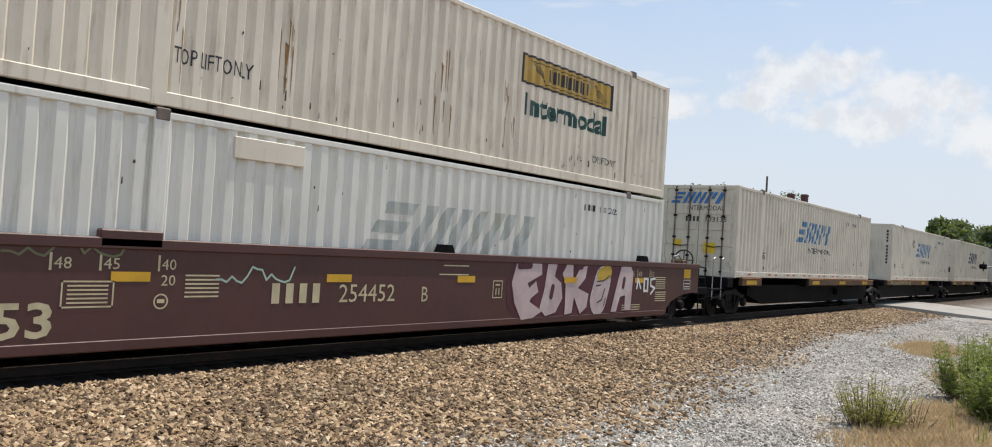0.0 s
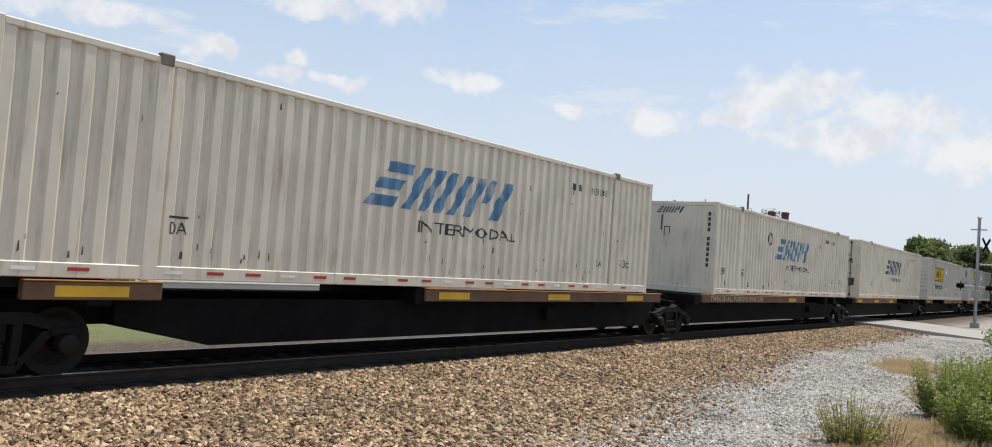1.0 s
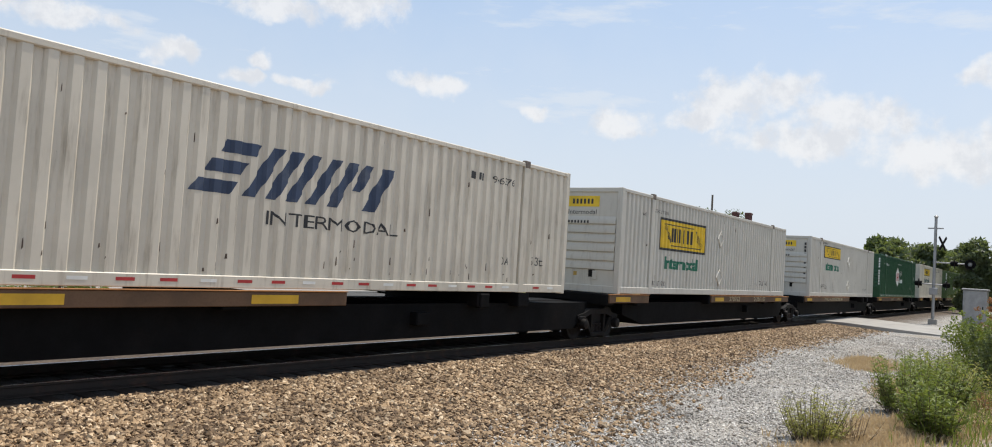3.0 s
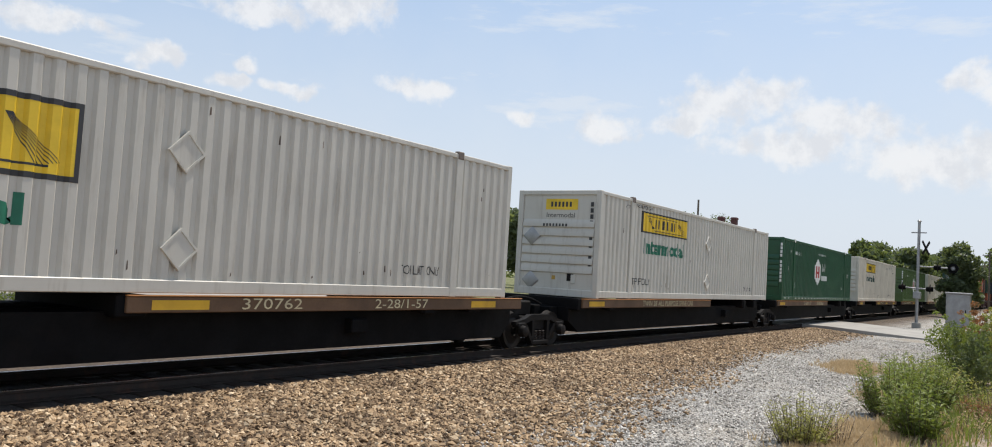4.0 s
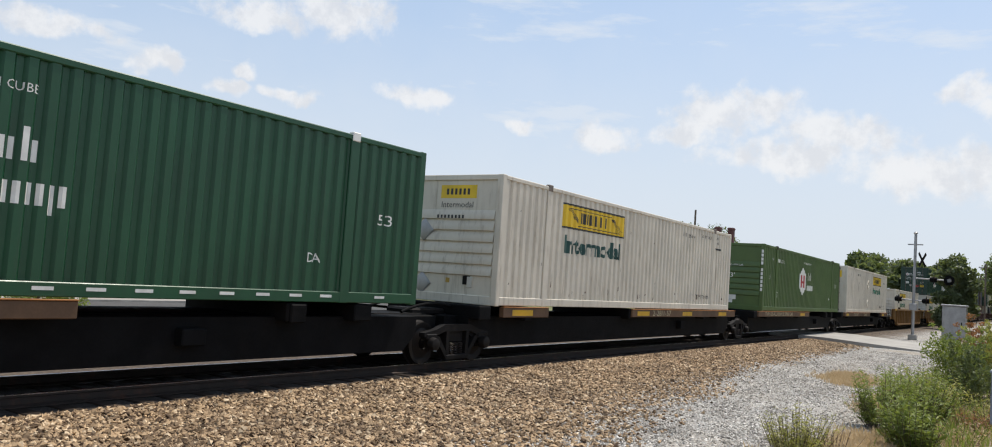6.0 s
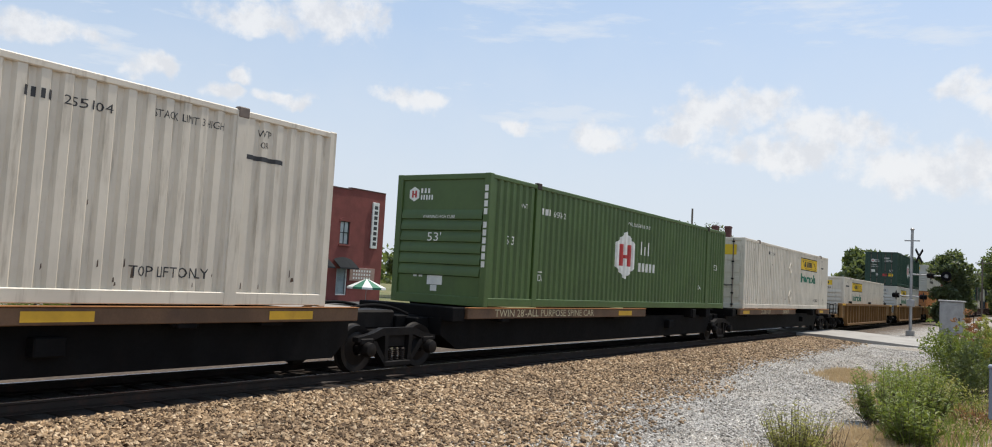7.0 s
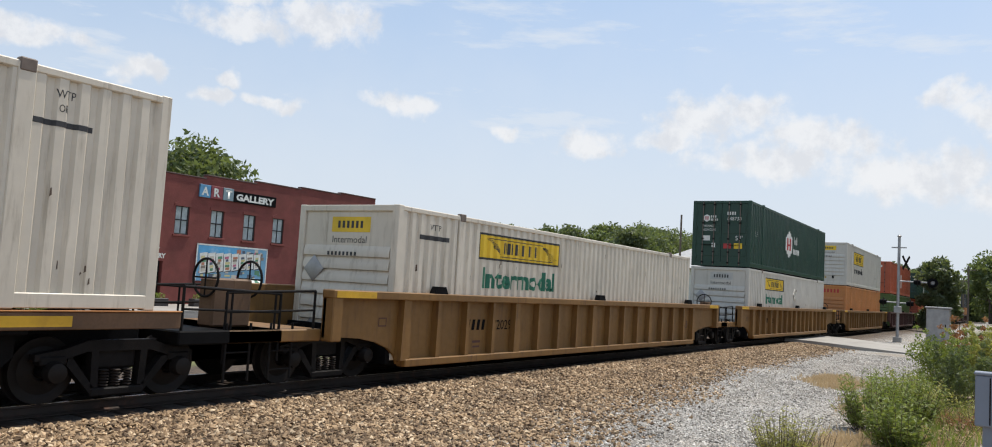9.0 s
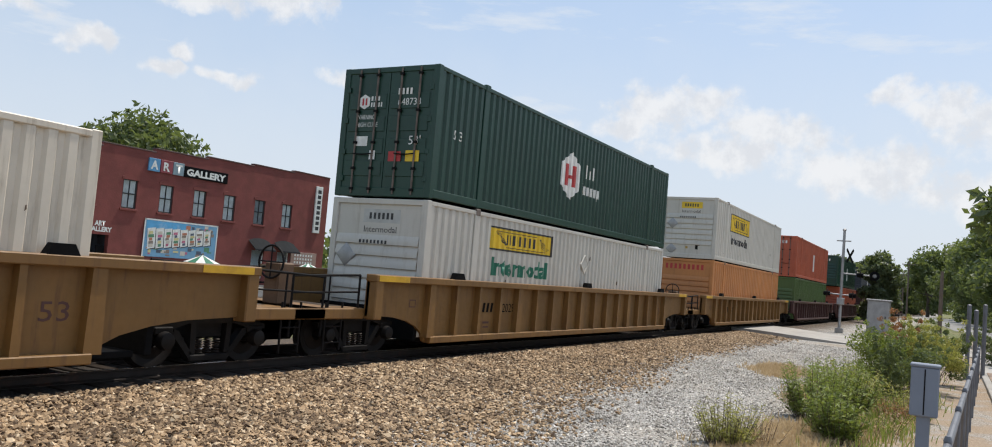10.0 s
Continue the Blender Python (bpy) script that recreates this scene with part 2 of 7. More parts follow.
def ground_material():
    """Soil, ballast dust, pale gravel, dry verge and grass, by where they lie; some shade is painted in."""
    m = bpy.data.materials.new("ground_cover")
    m.use_nodes = True
    n = Nodes(m.node_tree)
    bs = m.node_tree.nodes["Principled BSDF"]
    co = n.node("ShaderNodeTexCoord").outputs["Object"]
    xyz = n.node("ShaderNodeSeparateXYZ")
    n.link(co, xyz.inputs[0])
    x, y = xyz.outputs[0], xyz.outputs[1]
    wob = n.math("MULTIPLY", n.math("SUBTRACT", n.noise(co, 0.35, 4.0), 0.5), 3.0)
    vor = n.node("ShaderNodeTexVoronoi", Scale=17.0)
    n.link(co, vor.inputs["Vector"])
    vor2 = n.node("ShaderNodeTexVoronoi", Scale=34.0)
    n.link(co, vor2.inputs["Vector"])
    sep = n.node("ShaderNodeSeparateXYZ")
    n.link(vor.outputs["Color"], sep.inputs[0])
    sep2 = n.node("ShaderNodeSeparateXYZ")
    n.link(vor2.outputs["Color"], sep2.inputs[0])
    # Dark base and cell edges paint in the shade of gaps between stones.
    ball = n.mix(sep.outputs[0], (0.05, 0.034, 0.022), (0.22, 0.155, 0.095))
    ball = n.mix(n.ramp(vor.outputs["Distance"], 0.25, 0.7), ball, (0.06, 0.045, 0.035))
    pale = n.mix(sep2.outputs[0], (0.30, 0.28, 0.255), (0.62, 0.595, 0.55))
    # Gravel gaps get the same painted shade at their cell edges.
    pale = n.mix(n.ramp(vor2.outputs["Distance"], 0.3, 0.8), pale, (0.16, 0.15, 0.135))
    pale = n.mix(n.math("MULTIPLY", n.ramp(n.noise(co, 0.30, 5.0), 0.48, 0.70), 0.7), pale, (0.30, 0.25, 0.19))
    grass = n.mix(n.noise(co, 2.2, 6.0, 0.7), (0.07, 0.09, 0.025), (0.20, 0.20, 0.08))
    grass = n.mix(n.ramp(n.noise(co, 0.25, 4.0), 0.5, 0.7), grass, (0.26, 0.21, 0.11))
    dry = n.mix(n.noise(co, 14.0, 7.0, 0.75), (0.16, 0.11, 0.07), (0.48, 0.37, 0.26))
    dry = n.mix(n.math("MULTIPLY", n.ramp(n.noise(co, 1.1, 5.0, 0.65), 0.45, 0.62), 0.75), dry, pale)
    edge = n.math("ADD", n.math("ADD", y, n.math("MULTIPLY", wob, 0.55)), n.math("MULTIPLY", n.math("MINIMUM", x, 24.0), -0.164))
    col = n.mix(n.ramp(edge, 2.6, 5.2), pale, ball)
    col = n.mix(n.ramp(n.math("ADD", y, n.math("MULTIPLY", wob, 1.1)), 3.3, 1.7), col, dry)
    col = n.mix(n.ramp(n.math("ADD", y, n.math("MULTIPLY", wob, 0.4)), 14.4, 15.6), col, grass)
    # Band blackened under the train: oiled track bed plus shade put into the colour.
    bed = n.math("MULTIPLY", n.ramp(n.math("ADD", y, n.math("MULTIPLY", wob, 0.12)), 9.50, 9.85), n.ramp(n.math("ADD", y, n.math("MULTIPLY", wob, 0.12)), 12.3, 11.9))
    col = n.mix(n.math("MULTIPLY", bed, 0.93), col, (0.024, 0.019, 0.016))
    far = n.math("MULTIPLY", n.ramp(x, 62.0, 72.0), n.ramp(n.math("ADD", y, wob), 4.6, 3.4))
    col = n.mix(far, col, grass)
    n.link(col, bs.inputs["Base Color"])
    bs.inputs["Roughness"].default_value = 0.95
    bp = n.node("ShaderNodeBump", Strength=0.9, Distance=0.03)
    h = n.math("ADD", n.math("MULTIPLY", vor.outputs["Distance"], -1.0), n.math("MULTIPLY", vor2.outputs["Distance"], -0.6))
    n.link(h, bp.inputs["Height"])
    n.link(bp.outputs[0], bs.inputs["Normal"])
    MATS["ground_cover"] = m
    return m


def glass_material():
    m = bpy.data.materials.new("window_glass")
    m.use_nodes = True
    b = m.node_tree.nodes["Principled BSDF"]
    b.inputs["Base Color"].default_value = (0.02, 0.02, 0.02, 1)
    b.inputs["Roughness"].default_value = 0.04
    n = Nodes(m.node_tree)
    clear = n.node("ShaderNodeBsdfTransparent")
    clear.inputs[0].default_value = (0.86, 0.90, 0.92, 1)
    mx = n.node("ShaderNodeMixShader", Fac=0.10)
    n.link(clear.outputs[0], mx.inputs[1])
    n.link(b.outputs[0], mx.inputs[2])
    n.link(mx.outputs[0], m.node_tree.nodes["Material Output"].inputs[0])
    return m


def lens_material(name, col):
    m = bpy.data.materials.new(name)
    m.use_nodes = True
    b = m.node_tree.nodes["Principled BSDF"]
    b.inputs["Base Color"].default_value = (*col, 1)
    b.inputs["Roughness"].default_value = 0.2
    return m


glass = glass_material()
red_lens = lens_material("red_lens", (0.10, 0.01, 0.012))
globe_white = lens_material("frosted_globe", (0.75, 0.77, 0.78))


# ---- mesh helpers ----
class Shape:
    """Collects faces for one mesh."""

    def __init__(self):
        self.v, self.f = [], []

    def add(self, verts, faces):
        k = len(self.v)
        self.v += [tuple(v) for v in verts]
        self.f += [tuple(i + k for i in f) for f in faces]
        return self

    def box(self, x0, x1, y0, y1, z0, z1):
        c = [(x0, y0, z0), (x1, y0, z0), (x1, y1, z0), (x0, y1, z0), (x0, y0, z1), (x1, y0, z1), (x1, y1, z1), (x0, y1, z1)]
        return self.add(c, [(3, 2, 1, 0), (4, 5, 6, 7), (0, 1, 5, 4), (1, 2, 6, 5), (2, 3, 7, 6), (3, 0, 4, 7)])

    def rbox(self, x0, x1, y0, y1, z0, z1, r=0.01):
        """A box with chamfered edges."""
        vs, fs = [], []
        idx = {}
        for sx in (0, 1):
            for sy in (0, 1):
                for sz in (0, 1):
                    X, Y, Z = (x0, x1)[sx], (y0, y1)[sy], (z0, z1)[sz]
                    dx, dy, dz = (r, -r)[sx], (r, -r)[sy], (r, -r)[sz]
                    for a, p in (("x", (X, Y + dy, Z + dz)), ("y", (X + dx, Y, Z + dz)), ("z", (X + dx, Y + dy, Z))):
                        idx[sx, sy, sz, a] = len(vs)
                        vs.append(p)
        q = lambda *k: tuple(idx[i] for i in k)
        for s in (0, 1):
            fs.append(q((s, 0, 0, "x"), (s, 1, 0, "x"), (s, 1, 1, "x"), (s, 0, 1, "x"))[:: 1 if s else -1])
            fs.append(q((0, s, 0, "y"), (0, s, 1, "y"), (1, s, 1, "y"), (1, s, 0, "y"))[:: 1 if s else -1])
            fs.append(q((0, 0, s, "z"), (1, 0, s, "z"), (1, 1, s, "z"), (0, 1, s, "z"))[:: 1 if s else -1])
        for a in (0, 1):
            for b in (0, 1):
                fs.append(q((0, a, b, "y"), (1, a, b, "y"), (1, a, b, "z"), (0, a, b, "z"))[:: 1 if a == b else -1])
                fs.append(q((a, 0, b, "z"), (a, 1, b, "z"), (a, 1, b, "x"), (a, 0, b, "x"))[:: 1 if a == b else -1])
                fs.append(q((a, b, 0, "x"), (a, b, 1, "x"), (a, b, 1, "y"), (a, b, 0, "y"))[:: 1 if a == b else -1])
        for sx in (0, 1):
            for sy in (0, 1):
                for sz in (0, 1):
                    fs.append(q((sx, sy, sz, "x"), (sx, sy, sz, "y"), (sx, sy, sz, "z"))[:: 1 if (sx + sy + sz) % 2 else -1])
        return self.add(vs, fs)

    def tube(self, a, b, r, r2=None, n=10, caps=True):
        """A round bar from a to b."""
        a, b = Vector(a), Vector(b)
        r2 = r if r2 is None else r2
        d = (b - a).normalized()
        u = d.orthogonal().normalized()
        w = d.cross(u)
        vs = []
        for p, rr in ((a, r), (b, r2)):
            for i in range(n):
                t = 2 * math.pi * i / n
                vs.append(p + u * math.cos(t) * rr + w * math.sin(t) * rr)
        fs = [(i, (i + 1) % n, n + (i + 1) % n, n + i) for i in range(n)]
        if caps:
            fs += [tuple(range(n))[::-1], tuple(range(n, 2 * n))]
        return self.add(vs, fs)

    def path(self, pts, r, n=8):
        for a, b in zip(pts, pts[1:]):
            self.tube(a, b, r, n=n)
        return self

    def lathe(self, profile, axis="z", at=(0, 0, 0), n=24):
        """profile: (radius, height) rows turned about an axis."""
        vs, fs = [], []
        for r, h in profile:
            for i in range(n):
                t = 2 * math.pi * i / n
                c, s = r * math.cos(t), r * math.sin(t)
                p = {"z": (c, s, h), "y": (c, h, -s), "x": (h, c, s)}[axis]
                vs.append((p[0] + at[0], p[1] + at[1], p[2] + at[2]))
        for k in range(len(profile) - 1):
            for i in range(n):
                j = (i + 1) % n
                fs.append((k * n + i, k * n + j, (k + 1) * n + j, (k + 1) * n + i))
        fs.append(tuple(range(n))[::-1])
        fs.append(tuple(range((len(profile) - 1) * n, len(profile) * n)))
        return self.add(vs, fs)

    def torus(self, c, big, small, n=24, m=8):
        """A ring about the x axis."""
        vs, fs = [], []
        for i in range(n):
            a = 2 * math.pi * i / n
            for j in range(m):
                b = 2 * math.pi * j / m
                r = big + small * math.cos(b)
                vs.append((c[0] + small * math.sin(b), c[1] + r * math.cos(a), c[2] + r * math.sin(a)))
        for i in range(n):
            for j in range(m):
                fs.append((i * m + j, i * m + (j + 1) % m, ((i + 1) % n) * m + (j + 1) % m, ((i + 1) % n) * m + j))
        return self.add(vs, fs)

    def slab(self, outline, y0, y1):
        """A plate with an outline in x and z (counter-clockwise seen from -y), from y0 back to y1."""
        n = len(outline)
        vs = [(x, y0, z) for x, z in outline] + [(x, y1, z) for x, z in outline]
        fs = [tuple(range(n)), tuple(range(n, 2 * n))[::-1]]
        fs += [(i, n + i, n + (i + 1) % n, (i + 1) % n) for i in range(n)]
        return self.add(vs, fs)

    def mesh(self, name, material, smooth=True):
        me = bpy.data.meshes.new(name)
        me.from_pydata(self.v, [], self.f)
        me.materials.append(material)
        if smooth:
            me.shade_smooth()
            me.set_sharp_from_angle(angle=radians(32))
        return me


def part(name, shape, material, parent, label=""):
    """One mesh under a thing or a part, in the thing's own space."""
    me = shape if isinstance(shape, bpy.types.Mesh) else shape.mesh(name, material)
    ob = new(name, me)
    ob.parent = parent
    return tagged(ob, label)


def thing(name, at, label, category, group="", kind=""):
    ob = new(name)
    ob.matrix_basis = pose(*at)
    return tagged(ob, label, category, group, kind)


def single(name, shape, material, label, category="", group="", kind="", at=(0, 0, 0)):
    ob = new(name, shape if isinstance(shape, bpy.types.Mesh) else shape.mesh(name, material))
    ob.matrix_basis = pose(*at)
    return tagged(ob, label, category, group, kind)


TRAIN = []   # things that run with the train, with their place at the start

# ---- lettering and painted marks ----
def glyphs(text, size, width=None, bold=0.0, shear=0.0):
    """Letters as a flat mesh in x and z, from the origin to the right."""
    cu = bpy.data.curves.new("letters", "FONT")
    cu.body, cu.size, cu.shear, cu.fill_mode = text, size * 1.38, shear, "FRONT"
    cu.offset, cu.resolution_u = bold, 2
    ob = new("letters", cu)
    bpy.context.view_layer.update()
    me = bpy.data.meshes.new_from_object(ob.evaluated_get(bpy.context.evaluated_depsgraph_get()))
    bpy.data.objects.remove(ob)
    bm = bmesh.new()
    bm.from_mesh(me)
    bpy.data.meshes.remove(me)
    if width and bm.verts:
        w = max(v.co.x for v in bm.verts)
        for v in bm.verts:
            v.co.x *= width / w
    for v in bm.verts:
        v.co = (v.co.x, 0, v.co.y)
    return bm


def flat(polys, step=0.0):
    """Polygons in x and z; step lifts each one a little above the one before."""
    bm = bmesh.new()
    for i, p in enumerate(polys):
        bm.faces.new([bm.verts.new((x, -step * i, z)) for x, z in p])
    return bm


def rect(x0, x1, z0, z1):
    return [(x0, z0), (x1, z0), (x1, z1), (x0, z1)]


def bars(x, z, w, h, n, gap=0.45, lean=0.0):
    """A row of n plain bars that stands for a word."""
    s = w / n
    return [[(x + i * s, z), (x + (i + 1 - gap) * s, z), (x + (i + 1 - gap) * s + lean, z + h), (x + i * s + lean, z + h)] for i in range(n)]


class Ribs:
    """The fold of a corrugated side: out flat, slope, in flat, slope."""

    def __init__(self, x0, x1, pitch, depth, out=0.42, slope=0.12):
        self.x0, self.x1, self.depth = x0, x1, depth
        self.n = max(1, round((x1 - x0) / pitch))
        self.p = (x1 - x0) / self.n
        self.out, self.slope = out, slope

    def breaks(self):
        r = []
        for i in range(self.n):
            for q in (0, self.out, self.out + self.slope, 1 - self.slope):
                r.append(self.x0 + (i + q) * self.p)
        return r + [self.x1]

    def inset(self, x):
        q = ((x - self.x0) / self.p) % 1.0
        if x <= self.x0 or x >= self.x1 - 1e-6 or q <= self.out:
            return 0.0
        if q < self.out + self.slope:
            return self.depth * (q - self.out) / self.slope
        if q <= 1 - self.slope:
            return self.depth
        return self.depth * (1 - q) / self.slope


def draped(name, bm, material, parent, face, x, z, ribs=None, lift=0.004, label=""):
    """Paint marks on a corrugated (or flat) face that looks to -y at y = face."""
    bmesh.ops.translate(bm, verts=bm.verts, vec=(x, 0, z))
    if ribs and bm.verts:
        lo, hi = min(v.co.x for v in bm.verts), max(v.co.x for v in bm.verts)
        for b in ribs.breaks():
            if lo < b < hi:
                bmesh.ops.bisect_plane(bm, geom=bm.verts[:] + bm.edges[:] + bm.faces[:], plane_co=(b, 0, 0), plane_no=(1, 0, 0), dist=1e-5)
    for v in bm.verts:
        v.co.y += face - lift + (ribs.inset(v.co.x) if ribs else 0.0)
    bmesh.ops.recalc_face_normals(bm, faces=bm.faces)
    me = bpy.data.meshes.new(name)
    bm.to_mesh(me)
    bm.free()
    me.materials.append(material)
    ob = new(name, me)
    ob.parent = parent
    return tagged(ob, label)


def on_end(name, bm, material, parent, x, y, z, lift=0.004, label=""):
    """Paint marks on the end that looks to -x: u runs to -y there."""
    me = bpy.data.meshes.new(name)
    for v in bm.verts:
        v.co = (x - lift, y - v.co.x, z + v.co.z)
    bm.to_mesh(me)
    bm.free()
    me.materials.append(material)
    ob = new(name, me)
    ob.parent = parent
    return tagged(ob, label)


# ---- containers ----
LEN, WID, HIGH = 16.154, 2.59, 2.896
HALF = WID / 2
P0, P1 = 2.09, 14.21     # the lifting posts


def side_shape(ribs, y, sign, z0, z1):
    s = Shape()
    xs = ribs.breaks()
    vs, fs = [], []
    for x in xs:
        yy = y + sign * ribs.inset(x)
        vs += [(x, yy, z0), (x, yy, z1)]
    for i in range(len(xs) - 1):
        q = (2 * i, 2 * i + 2, 2 * i + 3, 2 * i + 1)
        fs.append(q if sign > 0 else q[::-1])
    return s.add(vs, fs)


CACHE = {}


def shared(key, build, material):
    k = (key, material.name)
    if k not in CACHE:
        CACHE[k] = build().mesh(key, material)
    return CACHE[k]


def ribbed_end():
    return Shape().box(0.045, 0.075, -HALF + 0.13, HALF - 0.13, 0.16, HIGH - 0.10)


def end_rib(zz):
    """A pressed lap across the end wall: steep below, long slope above."""
    y0, y1 = -HALF + 0.18, HALF - 0.18
    rows = [(0.045, 0.0), (0.004, 0.022), (0.004, 0.10), (0.022, 0.17), (0.045, 0.225)]
    vs = [(x, y, zz + z) for x, z in rows for y in (y0, y1)]
    fs = [(2 * k + 1, 2 * k, 2 * k + 2, 2 * k + 3) for k in range(4)] + [(0, 8, 6, 4, 2), (1, 3, 5, 7, 9)]
    return Shape().add(vs, fs)


def container(X, base, paint, label, ribs_pitch=0.30, end="ribbed", dashes=None, group="containers on the train", castings=None, rail=0.20):
    """A 53 foot box: X is where its leading end stands at the start."""
    c = thing("shipping_container", (X, TRACK, base), label, "container", group)
    TRAIN.append(c)
    ribs = Ribs(0.16, LEN - 0.16, ribs_pitch, 0.048, 0.40, 0.15)
    hue = paint
    top = HIGH - 0.11
    part("side_panel", shared("near_side" + str(ribs_pitch) + str(rail), lambda: side_shape(ribs, -HALF + 0.012, 1, rail, top), hue), hue, c)
    part("side_panel", shared("far_side" + str(ribs_pitch), lambda: side_shape(ribs, HALF - 0.012, -1, rail, top), hue), hue, c)
    for y0, y1 in ((-HALF, -HALF + 0.09), (HALF - 0.09, HALF)):
        part("bottom_rail", shared("bottom_rail%.2f%.2f" % (y0, rail), lambda: Shape().rbox(0.14, LEN - 0.14, y0 - (0.004 if y0 < 0 else 0), y1, 0.02, rail, 0.012), hue), hue, c)
        part("top_rail", shared("top_rail%.2f" % y0, lambda: Shape().rbox(0.14, LEN - 0.14, y0, y1, top, HIGH - 0.012, 0.015), hue), hue, c)
        for x0 in (0.0, LEN - 0.16):
            part("corner_post", shared("corner_post%.2f%.2f" % (x0, y0), lambda: Shape().rbox(x0, x0 + 0.16, min(y0, y1 - 0.16) if y0 > 0 else y0, y0 + 0.16 if y0 < 0 else y1, 0.0, HIGH, 0.014), hue), hue, c)
        for x0 in (P0, P1):
            part("lifting_post", shared("lifting_post%.2f%.2f" % (x0, y0), lambda: Shape().rbox(x0 - 0.11, x0 + 0.11, y0 - 0.008 if y0 < 0 else y0 + 0.02, y1, 0.012, HIGH - 0.02, 0.012), hue), hue, c)
            part("corner_casting", shared("corner_casting%.2f%.2f" % (x0, y0), lambda: Shape().rbox(x0 - 0.10, x0 + 0.10, y0 - 0.02 if y0 < 0 else y0, y1 + (0.02 if y0 > 0 else 0), HIGH - 0.13, HIGH + 0.03, 0.015), castings or worn_casting), castings or worn_casting, c)
    part("roof_panel", shared("roof_panel", lambda: side_shape_flat(), hue), hue, c)
    part("floor_frame", shared("floor_frame", floor_frame, black_steel), black_steel, c)
    part("end_panel", shared("rear_panel", lambda: Shape().box(LEN - 0.07, LEN - 0.03, -HALF + 0.15, HALF - 0.15, 0.05, HIGH - 0.03), hue), hue, c)
    part("end_header", shared("end_header", lambda: Shape().rbox(0.004, 0.13, -HALF + 0.14, HALF - 0.14, HIGH - 0.13, HIGH - 0.006, 0.012), hue), hue, c)
    part("end_sill", shared("end_sill", lambda: Shape().rbox(0.004, 0.13, -HALF + 0.14, HALF - 0.14, 0.0, 0.20, 0.012), hue), hue, c)
    if end == "ribbed":
        fp = part("front_panel", shared("front_panel", ribbed_end, hue), hue, c)
        for zz in (0.62, 0.87, 1.12, 1.37, 1.62, 1.87):
            part("rib", shared("end_rib%.2f" % zz, lambda: end_rib(zz), hue), hue, fp)
    elif end == "plain":
        part("front_panel", shared("plain_front", lambda: Shape().box(0.03, 0.07, -HALF + 0.15, HALF - 0.15, 0.18, HIGH - 0.11), hue), hue, c)
    else:
        doors(c, hue)
    if paint in (cream, beige, grey_white, white):
        scuffs(c, ribs, int(X * 10 + base), 22 if paint is white else 55)
    if dashes:
        x = 0.45
        k = 0
        while x < LEN - 0.6:
            if min(abs(x + 0.12 - P0), abs(x + 0.12 - P1)) > 0.3:
                draped("reflector_strip", flat([rect(0, 0.26, 0, 0.045)]), red_mark if dashes == "red" and k % 3 else white_mark, c, -HALF - 0.004, x, 0.10)
            x += 0.62 if dashes == "red" else 0.66
            k += 1
    return c, ribs


def side_shape_flat():
    s = Shape()
    vs, fs = [], []
    n = 40
    for i in range(n + 1):
        x = 0.13 + (LEN - 0.26) * i / n
        z = HIGH - 0.03 - (0.02 if i % 2 else 0.0)
        vs += [(x, -HALF + 0.06, z), (x, HALF - 0.06, z)]
    for i in range(n):
        fs.append((2 * i, 2 * i + 2, 2 * i + 3, 2 * i + 1))
    return s.add(vs, fs)


def floor_frame():
    s = Shape().box(0.14, LEN - 0.14, -HALF + 0.09, HALF - 0.09, 0.10, 0.17)
    for i in range(28):
        x = 0.4 + i * 0.55
        s.box(x, x + 0.06, -HALF + 0.09, HALF - 0.09, 0.02, 0.10)
    return s


def door_leaf(y0, y1):
    return Shape().box(0.03, 0.07, y0, y1, 0.20, HIGH - 0.13)


def doors(c, hue):
    for k, (y0, y1) in enumerate(((-HALF + 0.16, -0.01), (0.01, HALF - 0.16))):
        d = part("door", shared("door_leaf%d" % k, lambda: door_leaf(y0, y1), hue), hue, c)
        for z in (0.45, 0.95, 1.45, 1.95):
            part("pressed_panel", shared("pressed_panel%d%.2f" % (k, z), lambda: Shape().rbox(0.012, 0.032, y0 + 0.06, y1 - 0.06, z, z + 0.34, 0.008), hue), hue, d)
        for q in (0.28, 0.72):
            y = y0 + (y1 - y0) * q
            bar = part("locking_bar", shared("locking_bar%.2f" % y, lambda: Shape().tube((-0.012, y, 0.06), (-0.012, y, HIGH - 0.05), 0.022, n=8), worn_casting), worn_casting, d)
            for z in (0.16, 0.62, 1.20, 1.9, HIGH - 0.18):
                part("bar_bracket", shared("bar_bracket%.2f%.2f" % (y, z), lambda: Shape().rbox(-0.036, 0.02, y - 0.05, y + 0.05, z - 0.03, z + 0.03, 0.006), cast_steel), cast_steel, d)
        y = y0 + (y1 - y0) * 0.5
        part("handle", shared("door_handle%.2f" % y, lambda: Shape().path([(-0.03, y - 0.25, 0.95), (-0.05, y, 0.92), (-0.03, y + 0.28, 0.95)], 0.014), cast_steel), cast_steel, d)
        yo = y0 if k == 0 else y1
        for z in (0.4, 1.0, 1.7, 2.4):
            part("hinge", shared("hinge%.2f%.1f" % (yo, z), lambda: Shape().rbox(-0.012, 0.03, yo - 0.05, yo + 0.05, z - 0.06, z + 0.06, 0.006), hue), hue, d)


def words(c, ribs, text, x, z, size, material, width=None, bold=0.0):
    return draped("lettering", glyphs(text, size, width, bold), material, c, -HALF + 0.012, x, z, ribs)


def shapes(name, c, ribs, polys, material, x=0.0, z=0.0, lift=0.004, label=""):
    return draped(name, flat(polys), material, c, -HALF + 0.012, x, z, ribs, lift, label)


